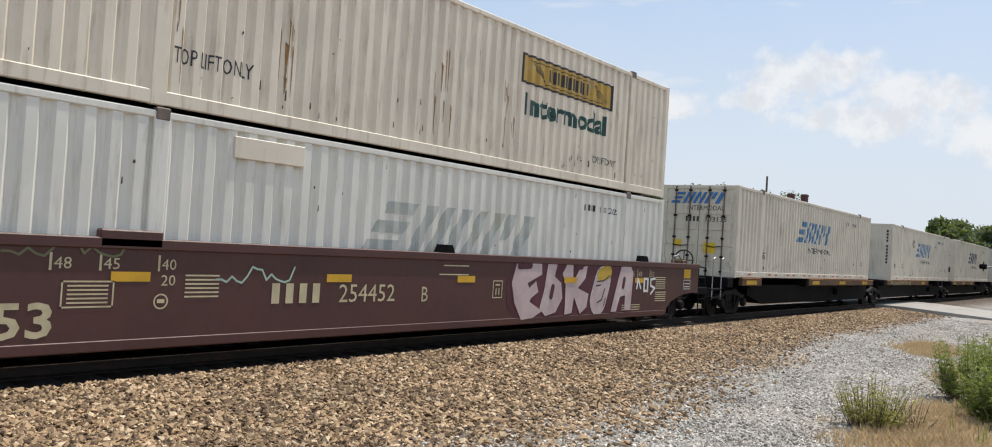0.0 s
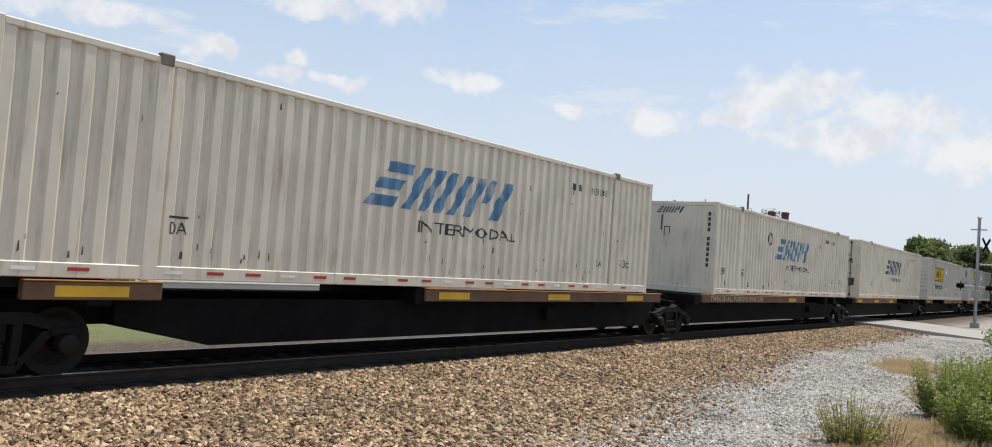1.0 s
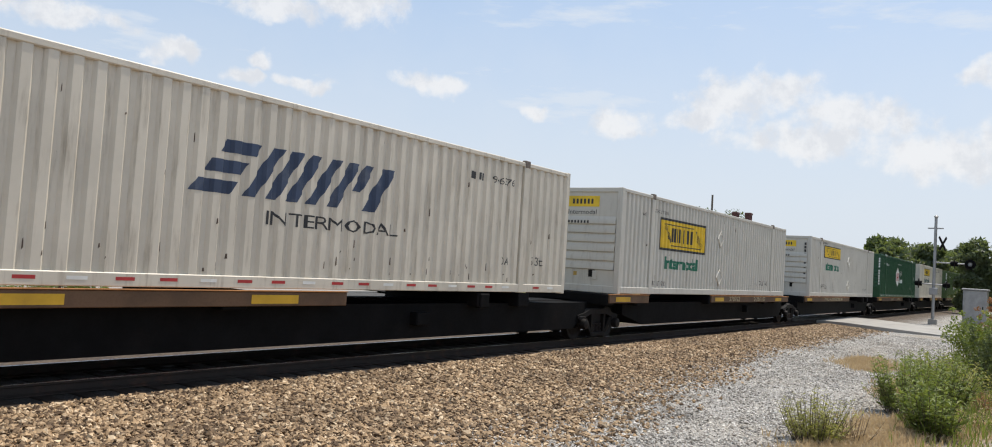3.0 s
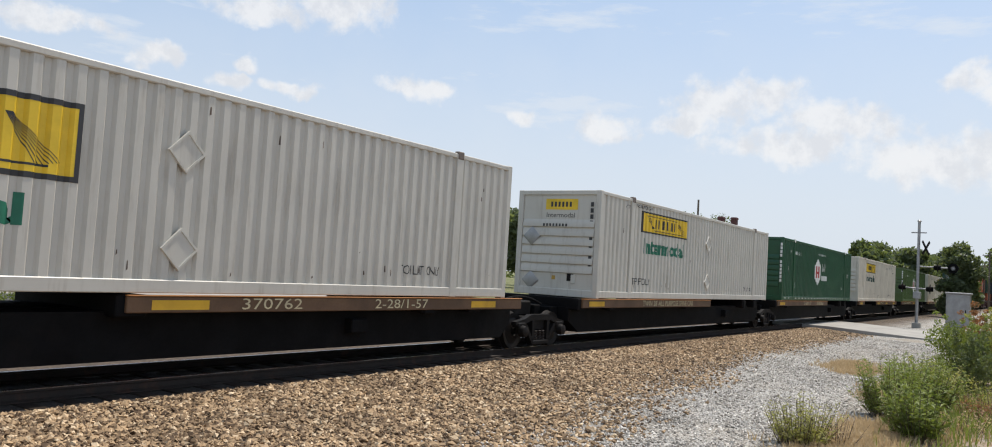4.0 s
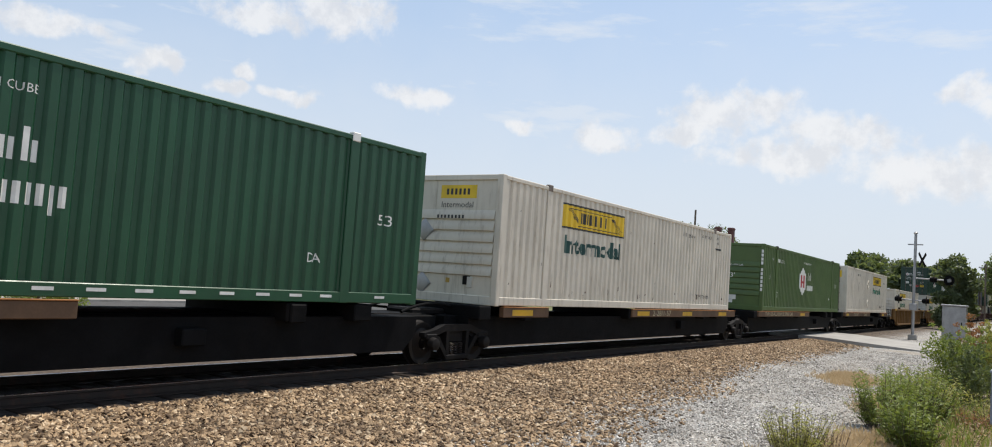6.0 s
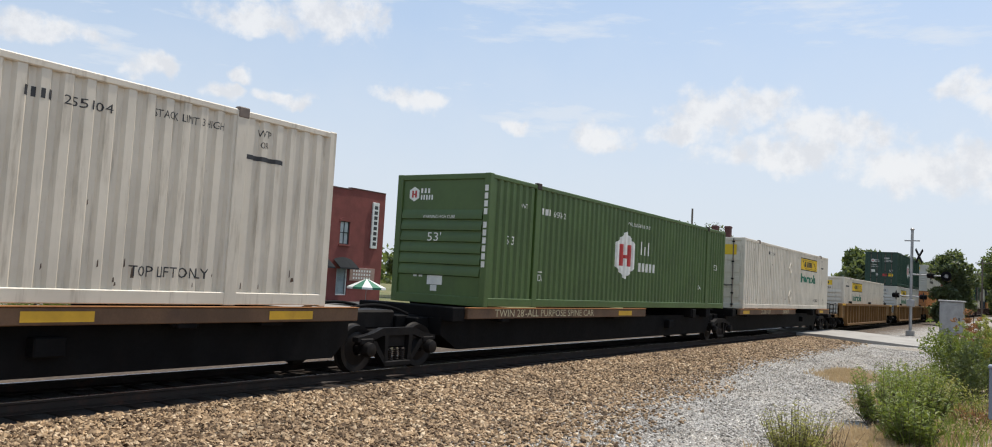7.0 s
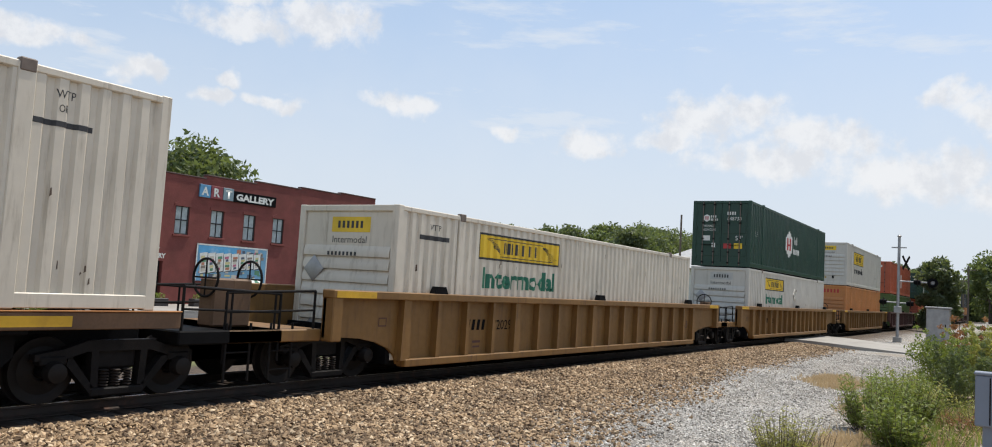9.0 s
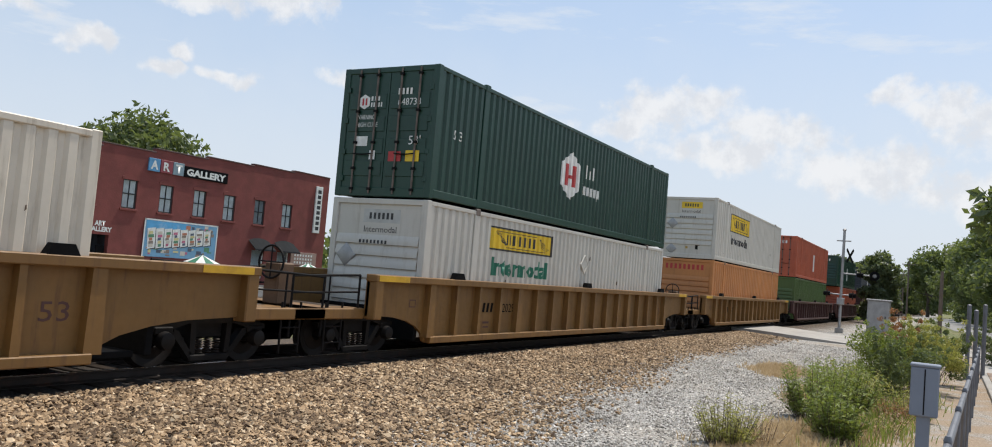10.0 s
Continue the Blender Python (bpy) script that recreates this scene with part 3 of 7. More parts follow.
def slanted_letters(w, h, lean):
    """A company mark reduced to slanted strokes of uneven height."""
    sh = lambda x, z: (x + lean * z / h, z)
    q = lambda x0, x1, z0, z1: [sh(x0 * w, z0 * h), sh(x1 * w, z0 * h), sh(x1 * w, z1 * h), sh(x0 * w, z1 * h)]
    return [q(0.0, 0.17, 0.0, 0.24), q(0.01, 0.17, 0.38, 0.62), q(0.02, 0.18, 0.76, 1.0),
            q(0.23, 0.29, 0.0, 1.0), q(0.33, 0.39, 0.0, 1.0), q(0.43, 0.49, 0.0, 1.0), q(0.54, 0.60, 0.0, 1.0),
            q(0.65, 0.71, 0.0, 1.0), q(0.74, 0.80, 0.40, 1.0), q(0.86, 0.94, 0.0, 1.0)]


def swift_marks(c, ribs, paint, word=dark_paint, ring=False, number=""):
    shapes("logo", c, ribs, slanted_letters(3.9, 0.78, 0.5), paint, 5.75, 1.36, label="slanted blocks of a faded company mark")
    words(c, ribs, "INTERMODAL", 7.05, 0.98, 0.22, word, 3.0)
    if not ring:
        shapes("code_bars", c, ribs, bars(0, 0, 0.55, 0.15, 4), word, 12.15, 2.30)
        words(c, ribs, number, 12.95, 2.30, 0.15, word, 0.80)
    words(c, ribs, "DA", 2.32, 0.62, 0.17, word, 0.26)
    shapes("marking", c, ribs, [rect(0, 0.28, 0, 0.03)], word, 2.31, 0.83)
    if ring:
        words(c, ribs, "53ft", 0.51, 0.65, 0.22, word, 0.46)
    words(c, ribs, "DA", 13.45, 0.60, 0.17, word, 0.22)
    words(c, ribs, "53ft", 14.60, 0.62, 0.2, word, 0.5)
    if ring:
        pts = [(0.20 * math.cos(t / 10 * math.pi), 0.26 * math.sin(t / 10 * math.pi)) for t in range(20)]
        inn = [(0.15 * math.cos(t / 10 * math.pi), 0.21 * math.sin(t / 10 * math.pi)) for t in range(20)]
        shapes("ring_mark", c, ribs, [[pts[i], pts[(i + 1) % 20], inn[(i + 1) % 20], inn[i]] for i in range(20)], word, 5.1, 2.05)


def hauler_panel(c, ribs, x, z, w, h, yellow, at, wordpaint, dark=dark_paint, frame_w=0.045):
    """A yellow sign panel with a scroll, a name in plain bars, and the word below it."""
    shapes("sign_panel", c, ribs, [rect(0, w, 0, h)], yellow, x, z, 0.004, "yellow panel with a dark scroll and a name in bars")
    f = frame_w
    shapes("panel_border", c, ribs, [rect(0, w, 0, f), rect(0, w, h - f, h), rect(0, f, f, h - f), rect(w - f, w, f, h - f)], dark, x, z, 0.006)
    lines = []
    for k in range(7):
        lines.append([(w * 0.08 + k * 0.05, h * 0.82 - k * 0.01), (w * 0.08 + k * 0.05 + 0.015, h * 0.82 - k * 0.01), (w * 0.22 + k * 0.012 + 0.015, h * 0.25), (w * 0.22 + k * 0.012, h * 0.25)])
        lines.append([(w * 0.76 + k * 0.012, h * 0.75), (w * 0.76 + k * 0.012 + 0.015, h * 0.75), (w * 0.86 + k * 0.05 + 0.015, h * 0.16 + k * 0.01), (w * 0.86 + k * 0.05, h * 0.16 + k * 0.01)])
    lines += [rect(w * 0.1, w * 0.74, h * 0.80, h * 0.83), rect(w * 0.24, w * 0.9, h * 0.15, h * 0.18)]
    shapes("scroll_drawing", c, ribs, lines, dark, x, z, 0.006)
    u = w * 0.5 / 7
    for k, (off, wide) in enumerate(((0, 0.55), (0.8, 0.75), (2.0, 0.8), (3.1, 0.8), (4.2, 0.85), (5.3, 0.8))):
        x0 = w * 0.26 + off * u
        shapes("name_bar", c, ribs, [rect(x0, x0 + wide * u * 0.36, h * 0.28, h * 0.72), rect(x0 + wide * u * 0.58, x0 + wide * u * 0.92, h * 0.28, h * 0.72)], dark, x, z, 0.006)
    wx, wz, size, ww = at or (x + 0.12, z - 0.60, 0.44, w * 0.9)
    words(c, ribs, "Intermodal", wx, wz, size, wordpaint, ww, 0.02)


def hauler_end(c, yellow=sign_yellow):
    on_end("end_sign", flat([rect(0, 1.0, 0, 0.30)]), yellow, c, 0.045, 0.42, 2.36, label="small yellow company panel")
    on_end("end_sign_bars", flat(bars(0.16, 0.08, 0.7, 0.14, 6)), dark_paint, c, 0.043, 0.42, 2.36)
    on_end("lettering", glyphs("Intermodal", 0.14, 0.90), dark_paint, c, 0.045, 0.40, 2.15)
    on_end("number_bars", flat(bars(0, 0, 0.8, 0.075, 8)), dark_paint, c, 0.004, 0.46, 1.90)
    on_end("data_plate", flat([rect(0, 0.2, 0, 0.2)]), cast_steel, c, 0.045, -0.35, 0.42)
    on_end("data_plate", flat([rect(0, 0.11, 0, 0.11)]), old_yellow, c, 0.045, 0.12, 0.44)
    for k, z in enumerate((0.40, 1.62)):
        x, r = 0.03 - 0.032 * k, 0.27
        part("placard_holder", Shape().add([(x, 0.8, z - r), (x, 0.8 - r, z), (x, 0.8, z + r), (x, 0.8 + r, z), (x - 0.015, 0.8, z - r + 0.05), (x - 0.015, 0.85 - r, z), (x - 0.015, 0.8, z + r - 0.05), (x - 0.015, 0.75 + r, z)],
                                           [(4, 5, 6, 7), (0, 1, 5, 4), (1, 2, 6, 5), (2, 3, 7, 6), (3, 0, 4, 7)]), galvanised, c, "folded metal placard holder")
    part("document_box", Shape().rbox(0.02, 0.046, -0.62, -0.48, 0.36, 0.60, 0.006), white, c)


def placards(c, ribs, paint, x=9.1):
    """Diamond placard holders: a raised rim round a plate."""
    for z in (0.62, 1.95):
        f = -HALF
        rim = lambda r, y: [(x, y, z - r), (x + r, y, z), (x, y, z + r), (x - r, y, z)]
        vs = rim(0.30, f + 0.012) + rim(0.29, f - 0.016) + rim(0.245, f - 0.016) + rim(0.24, f - 0.002)
        fs = [(4 * k + i, 4 * k + (i + 1) % 4, 4 * k + 4 + (i + 1) % 4, 4 * k + 4 + i) for k in range(3) for i in range(4)] + [(12, 13, 14, 15)]
        part("placard_holder", Shape().add(vs, fs), paint, c)


def hex_mark(c, ribs, x, z, word=white_mark):
    """White hexagon with a red upright sign, and two words as bars."""
    shapes("hexagon_badge", c, ribs, [[(0.68, 0), (1.34, 0.36), (1.34, 1.02), (0.68, 1.38), (0.02, 1.02), (0.02, 0.36)]], word, x, z, 0.004, "white hexagon with a red emblem")
    shapes("red_emblem", c, ribs, [rect(0.30, 0.56, 0.38, 1.0), rect(0.80, 1.06, 0.38, 1.0), rect(0.56, 0.80, 0.60, 0.70)], red_mark, x, z, 0.006)
    for x0, z0, tall in ((1.72, 0.76, (0.40, 0.26, 0.40)), (1.55, 0.26, (0.40, 0.24, 0.26, 0.26, 0.26))):
        for k, h in enumerate(tall):
            xx, base = x0 + 0.27 * k, z0 - (0.10 if len(tall) == 5 and k == 4 else 0)
            shapes("word_bar", c, ribs, [rect(xx, xx + 0.075, base, z0 + h), rect(xx + 0.125, xx + 0.20, z0, z0 + 0.26)], word, x, z, 0.004)


def green_marks(c, ribs, number):
    hex_mark(c, ribs, 6.5, 0.82)
    words(c, ribs, "WTP", 1.40, 2.27, 0.11, white_mark, 0.27)
    words(c, ribs, number, 2.84, 2.20, 0.15, white_mark, 0.62)
    shapes("code_bars", c, ribs, bars(0, 0, 0.44, 0.15, 4), white_mark, 2.30, 2.21)
    words(c, ribs, "53'", 0.80, 1.40, 0.20, white_mark, 0.36)
    words(c, ribs, "DA", 2.26, 0.63, 0.16, white_mark, 0.24)
    shapes("marking", c, ribs, [rect(0, 0.24, 0, 0.025)], white_mark, 2.26, 0.83)
    words(c, ribs, "WARNING HIGH CUBE", 7.3, 2.38, 0.11, white_mark, 1.6)
    words(c, ribs, "53", 14.9, 1.40, 0.2, white_mark, 0.4)
    words(c, ribs, "DA", 13.3, 0.66, 0.16, white_mark, 0.3)


def green_end(c, number, flatx=0.045):
    on_end("badge", flat([[(0.14, 0), (0.28, 0.08), (0.28, 0.26), (0.14, 0.34), (0, 0.26), (0, 0.08)]]), white_mark, c, flatx, 0.95, 2.28)
    on_end("emblem", flat([rect(0.07, 0.12, 0.09, 0.25), rect(0.16, 0.21, 0.09, 0.25), rect(0.12, 0.16, 0.15, 0.18)]), red_mark, c, flatx - 0.002, 0.95, 2.28)
    on_end("word_bars", flat(bars(0, 0.13, 0.3, 0.11, 3) + bars(0, -0.02, 0.38, 0.11, 5)), white_mark, c, flatx, 0.62, 2.34)
    on_end("lettering", glyphs("53'", 0.20, 0.4), white_mark, c, 0.003, 0.35, 1.39)
    on_end("warning_label", flat([rect(0, 0.42, 0, 0.26), rect(0.1, 0.28, -0.14, -0.01)]), white_mark, c, flatx, 0.30, 0.42)
    on_end("warning_label", flat([rect(0, 0.1, 0, 0.1), rect(0.16, 0.26, 0, 0.1)]), white_mark, c, flatx, 0.70, 0.58)
    for k in range(10):
        on_end("number_bar", flat([rect(0, 0.09, 0, 0.13)]), white_mark, c, 0.0, -HALF + 0.13, 2.5 - 0.17 * k - (0.12 if k > 3 else 0), 0.003)
    on_end("lettering", glyphs("WARNING HIGH CUBE", 0.075, 0.9), white_mark, c, 0.004, 0.5, 1.90)


def column_of_bars(c, material, n=10):
    for k in range(n):
        on_end("number_bar", flat([rect(0, 0.09, 0, 0.12)]), material, c, 0.03, -HALF + 0.32, 2.45 - 0.165 * k - (0.12 if k > 3 else 0), 0.004)


def scuffs(c, ribs, seed, n=40, material=None):
    """Chips, drips and rubbed spots, most of them low on the side."""
    rng = random.Random(seed)
    polys = []
    for k in range(n):
        x = rng.uniform(0.4, LEN - 0.4)
        low = rng.random() < 0.6
        z = rng.uniform(0.24, 0.5) if low else rng.uniform(0.5, 2.6)
        w, h = rng.uniform(0.012, 0.035), rng.uniform(0.03, 0.16)
        polys.append([(x, z), (x + w, z + rng.uniform(0, 0.03)), (x + w * 0.8, z + h), (x + w * 0.2, z + h * 0.9)])
    tagged(shapes("scuffs", c, ribs, polys, material or MATS["chipped_rust"], 0, 0, 0.003), kind="stuff")


surface("chipped_rust", (0.10, 0.07, 0.05), 0.8, dirt=(0.22, 0.11, 0.05), dirt_amount=0.6, scale=8.0)
SPINE, WELL, UPPER = 1.50, 0.62, 3.555


def build_containers():
    dk = dark_paint
    # double stack at the head of the view
    c, r = container(3.40, WELL, grey_white, "chalky white corrugated container low in a brown well car", 0.32, "plain")
    shapes("ghost_logo", c, r, slanted_letters(4.6, 0.85, 0.5), ghost_paint, 5.6, 1.22, label="worn-off grey and yellow company mark")
    words(c, r, "101262", 12.95, 2.34, 0.14, navy_paint, 0.78)
    shapes("code_bars", c, r, bars(0, 0, 0.5, 0.14, 4), dk, 12.3, 2.35)
    part("placard_frame", Shape().rbox(3.15, 4.35, -HALF - 0.02, -HALF + 0.02, 2.42, 2.72, 0.01), beige, c, "rusty edged placard board")
    c, r = container(3.32, UPPER, beige, "dirty beige container with rust streaks stacked on another container", 0.30, "ribbed")
    hauler_panel(c, r, 9.70, 1.80, 3.6, 0.60, old_yellow, None, deep_teal, dark_paint)
    words(c, r, "TOP LIFT ONLY", 2.26, 0.60, 0.22, dk, 1.2)
    words(c, r, "TOP LIFT ONLY", 12.5, 0.52, 0.16, dk, 1.1)
    rust = surface("rust_stain", (0.30, 0.17, 0.06), 0.7, dirt=(0.55, 0.50, 0.42), dirt_amount=0.9, scale=6.0)
    rng = random.Random(8)
    for k in range(34):
        x0 = rng.choice((7.25, 7.4, 9.3, 9.5, 8.2, 2.15, 14.2, 4.0)) + rng.uniform(-0.22, 0.22)
        z0, h, w = rng.uniform(0.3, 1.3), rng.uniform(0.15, 0.9), rng.uniform(0.015, 0.05)
        shapes("rust_streak", c, r, [[(0, h), (w * 0.3, 0), (w * 0.6, h * 0.1), (w, h * 0.9)]], rust, x0, z0, 0.003)
    # spine car boxes
    c, r = container(24.61, SPINE, cream, "cream white container with closed doors and a faded blue mark", 0.30, "doors", "red")
    swift_marks(c, r, blue_paint, number="103135")
    on_end("logo", flat(slanted_letters(1.75, 0.36, 0.2)), surface("bright_blue_paint", (0.02, 0.15, 0.42), 0.45), c, 0.01, 1.0, 2.30, label="blue slanted company mark")
    on_end("lettering", glyphs("INTERMODAL", 0.16, 1.25), dk, c, 0.01, 0.42, 2.08)
    on_end("lettering", glyphs("103135", 0.17, 0.75), dk, c, 0.01, -0.18, 1.72)
    on_end("code_bars", flat(bars(0, 0, 0.5, 0.16, 4)), dk, c, 0.01, 0.45, 1.72)
    on_end("warning_label", flat([rect(0, 0.4, 0, 0.34), rect(-1.0, -0.75, 0.2, 0.4)]), sign_yellow, c, 0.01, -0.2, 0.72)
    c, r = container(45.37, SPINE, cream, "cream white container with a plain front wall and faded blue mark", 0.30, "plain", "red")
    swift_marks(c, r, blue_paint, dk, True)
    words(c, r, "103329", 13.0, 2.31, 0.14, navy_paint, 0.76)
    shapes("code_bars", c, r, bars(0, 0, 0.55, 0.14, 4), navy_paint, 12.25, 2.32)
    on_end("logo", flat(slanted_letters(0.9, 0.2, 0.12)), navy_paint, c, 0.03, 0.8, 2.52, label="small dark company mark")
    on_end("scrawl", flat([rect(0, 0.05, 0, 0.5), rect(0.12, 0.32, 0.1, 0.13), rect(0.12, 0.15, -0.2, 0.12), rect(0.3, 0.33, -0.1, 0.12)]), dk, c, 0.03, 0.62, 1.95)
    column_of_bars(c, dk)
    c, r = container(64.04, SPINE, cream, "cream white container with stained doors and a navy mark", 0.30, "doors", "red")
    swift_marks(c, r, navy_paint, number="946376")
    on_end("logo", flat(slanted_letters(1.3, 0.36, 0.2)), ghost_paint, c, 0.01, 0.95, 2.34)
    on_end("lettering", glyphs("INTERMODAL", 0.16, 1.25), dk, c, 0.01, 0.42, 2.06)
    on_end("lettering", glyphs("946376", 0.17, 0.75), dk, c, 0.01, -0.18, 1.72)
    on_end("code_bars", flat(bars(0, 0, 0.5, 0.16, 4)), dk, c, 0.01, 0.45, 1.72)
    on_end("warning_label", flat([rect(0, 0.3, 0, 0.3)]), sign_yellow, c, 0.01, -0.1, 0.62)
    on_end("warning_label", flat([rect(0, 0.26, 0, 0.36)]), dk, c, 0.01, -0.75, 0.62)
    c, r = container(83.10, SPINE, white, "clean white container with a large yellow sign panel", 0.27, "ribbed", None)
    hauler_panel(c, r, 2.62, 1.34, 3.83, 0.97, sign_yellow, (3.08, 0.80, 0.36, 2.75), word_green, dk, 0.07)
    words(c, r, "TOP LIFT ONLY", 2.25, 0.27, 0.14, dk, 1.0)
    words(c, r, "TOP LIFT ONLY", 12.6, 0.42, 0.18, dk, 1.2)
    words(c, r, "STACK LIMIT 3 HIGH", 2.25, 2.40, 0.11, dk, 1.0)
    words(c, r, "WTP", 1.45, 2.24, 0.11, dk, 0.25)
    placards(c, r, white, 7.92)
    hauler_end(c)
    c, r = container(103.70, SPINE, white, "white container with ribbed front wall and yellow sign panel", 0.27, "ribbed", None)
    hauler_panel(c, r, 2.80, 1.97, 3.70, 0.63, sign_yellow, None, word_green, dk)
    words(c, r, "TOP LIFT ONLY", 2.25, 0.42, 0.20, dk, 1.25)
    words(c, r, "STACK LIMIT 3 HIGH", 2.31, 2.66, 0.10, dk, 1.15)
    words(c, r, "TOP LIFT ONLY", 13.0, 0.36, 0.15, dk, 1.0)
    words(c, r, "WTP", 1.62, 2.58, 0.10, dk, 0.27)
    placards(c, r, white, 8.6)
    hauler_end(c)
    column_of_bars(c, dk)
    c, r = container(122.40, SPINE, green_dark, "bright green container with white hexagon badge and white marks", 0.27, "ribbed", "white", castings=white_mark)
    green_marks(c, r, "522062")
    green_end(c, "522062")
    c, r = container(141.28, SPINE, cream, "off-white container with a dented side and yellow sign panel", 0.28, "ribbed", None)
    hauler_panel(c, r, 2.80, 1.97, 3.70, 0.63, sign_yellow, None, deep_teal, dk)
    words(c, r, "TOP LIFT ONLY", 12.61, 0.38, 0.15, dk, 1.2)
    words(c, r, "255104", 11.55, 2.42, 0.12, dk, 0.64)
    shapes("code_bars", c, r, bars(0, 0, 0.38, 0.12, 4), dk, 11.09, 2.43)
    words(c, r, "STACK LIMIT 3 HIGH", 12.79, 2.52, 0.11, dk, 1.1)
    words(c, r, "WTP", 14.54, 2.55, 0.11, dk, 0.26)
    words(c, r, "OR", 14.58, 2.38, 0.10, dk, 0.14)
    shapes("name_line", c, r, [rect(0, 0.8, 0, 0.07)], dk, 14.26, 2.18)
    hauler_end(c)
    c, r = container(162.10, SPINE, green_light, "faded leaf green container with white hexagon badge", 0.27, "ribbed", None, castings=rail_steel)
    green_marks(c, r, "639742")
    green_end(c, "639742")
    c, r = container(180.83, SPINE, cream, "off-white container with doors and yellow sign near its rear", 0.28, "doors", None)
    hauler_panel(c, r, 9.69, 1.97, 3.75, 0.64, sign_yellow, None, word_green, dk)
    words(c, r, "TOP LIFT ONLY", 12.68, 0.38, 0.15, dk, 1.2)
    words(c, r, "WTP", 14.58, 2.55, 0.11, dk, 0.26)
    words(c, r, "OR", 14.62, 2.38, 0.10, dk, 0.14)
    shapes("name_line", c, r, [rect(0, 0.8, 0, 0.07)], dk, 14.29, 2.20)
    words(c, r, "273679", 4.08, 2.40, 0.13, dk, 0.68)
    shapes("code_bars", c, r, bars(0, 0, 0.4, 0.13, 4), dk, 3.62, 2.41)
    placards(c, r, cream, 7.6)
    on_end("end_sign", flat([rect(0, 1.9, 0, 0.42)]), sign_yellow, c, 0.01, 0.95, 2.18, label="yellow company panel across the doors")
    on_end("end_sign_bars", flat(bars(0.5, 0.1, 0.9, 0.22, 6)), dk, c, 0.008, 0.95, 2.18)
    # well car stacks
    c, r = container(201.96, WELL, cream, "off-white container low in a yellow well car", 0.28, "ribbed", None)
    hauler_panel(c, r, 2.82, 2.04, 3.68, 0.58, sign_yellow, None, word_green, dk)
    words(c, r, "WTP", 1.0, 2.5, 0.12, dk, 0.36)
    shapes("name_line", c, r, [rect(0, 1.0, 0, 0.09)], dk, 0.7, 2.30)
    hauler_end(c)
    c, r = container(225.72, WELL, white, "white container under a green one in a yellow well car", 0.28, "ribbed", None)
    hauler_panel(c, r, 2.78, 2.03, 3.5, 0.58, sign_yellow, None, word_green, dk)
    hauler_end(c, surface("grey_sign", (0.45, 0.45, 0.42), 0.5))
    placards(c, r, white, 8.6)
    c, r = container(225.72, UPPER, green_deep, "dark bottle green container with doors, stacked on a white one", 0.28, "doors", None, castings=green_deep)
    hex_mark(c, r, 6.5, 0.82)
    words(c, r, "53", 0.75, 1.4, 0.22, white_mark, 0.4)
    on_end("badge", flat([[(0.14, 0), (0.28, 0.08), (0.28, 0.26), (0.14, 0.34), (0, 0.26), (0, 0.08)]]), white_mark, c, 0.01, 0.80, 1.95)
    on_end("emblem", flat([rect(0.07, 0.12, 0.09, 0.25), rect(0.16, 0.21, 0.09, 0.25)]), red_mark, c, 0.008, 0.80, 1.95)
    on_end("word_bars", flat(bars(0, 0.14, 0.28, 0.10, 3) + bars(0, 0, 0.34, 0.10, 5)), white_mark, c, 0.01, 0.48, 2.0)
    on_end("lettering", glyphs("648738", 0.16, 0.62), white_mark, c, 0.01, -0.25, 2.02)
    on_end("code_bars", flat(bars(0, 0, 0.42, 0.14, 4)), white_mark, c, 0.01, -0.25, 2.26)
    on_end("lettering", glyphs("WARNING", 0.11, 0.5), white_mark, c, 0.01, 0.85, 1.72)
    on_end("lettering", glyphs("HIGH CUBE", 0.11, 0.6), white_mark, c, 0.01, 0.85, 1.55)
    on_end("lettering", glyphs("53'", 0.2, 0.32), white_mark, c, 0.01, -0.62, 1.15)
    on_end("warning_label", flat([rect(0, 0.36, 0, 0.22), rect(0.44, 0.6, -0.3, -0.1)]), white_mark, c, 0.01, 0.85, 1.12)
    on_end("warning_label", flat([rect(0, 0.36, 0, 0.24)]), sign_yellow, c, 0.01, -0.58, 0.78)
    on_end("warning_label", flat([rect(0, 0.34, 0, 0.22)]), red_mark, c, 0.01, -0.12, 0.78)
    c, r = container(249.45, WELL, orange, "plain orange container under a white one", 0.40, "ribbed", None)
    on_end("name_bars", flat(bars(0, 0, 1.9, 0.24, 9)), red_mark, c, 0.045, 0.98, 2.40)
    c, r = container(249.50, UPPER, white, "white container with yellow sign stacked on an orange one", 0.35, "ribbed", None)
    hauler_panel(c, r, 2.9, 1.55, 4.2, 0.9, sign_yellow, None, dk, dk)
    hauler_end(c)
    stacks = [(272.0, green_light, red_box, "faded red container stacked on a green one"), (295.4, red_box, green_deep, "dark green container stacked on a red one"),
              (318.9, brown_car, slate, "dull grey container stacked in a well car"), (342.4, cream, green_deep, "dark green container high on the train"),
              (366.0, slate, cream, "off-white container high on the train"), (389.5, orange, slate, "dull grey container stacked in a well car")]
    for x, lo, hi, lab in stacks:
        c, r = container(x + (1.9 if x > 290 else 0), WELL, lo, "weathered corrugated container low in a dark well car", 0.40, "ribbed")
        c, r = container(x, UPPER, hi, lab, 0.40, "ribbed" if hi is not red_box else "doors")
        shapes("mark", c, r, [rect(0, 0.5, 0, 1.3)], white_mark, 8.0, 0.7)
        on_end("mark", flat(bars(0, 0, 1.5, 0.2, 7)), white_mark, c, 0.01, 0.8, 2.35)


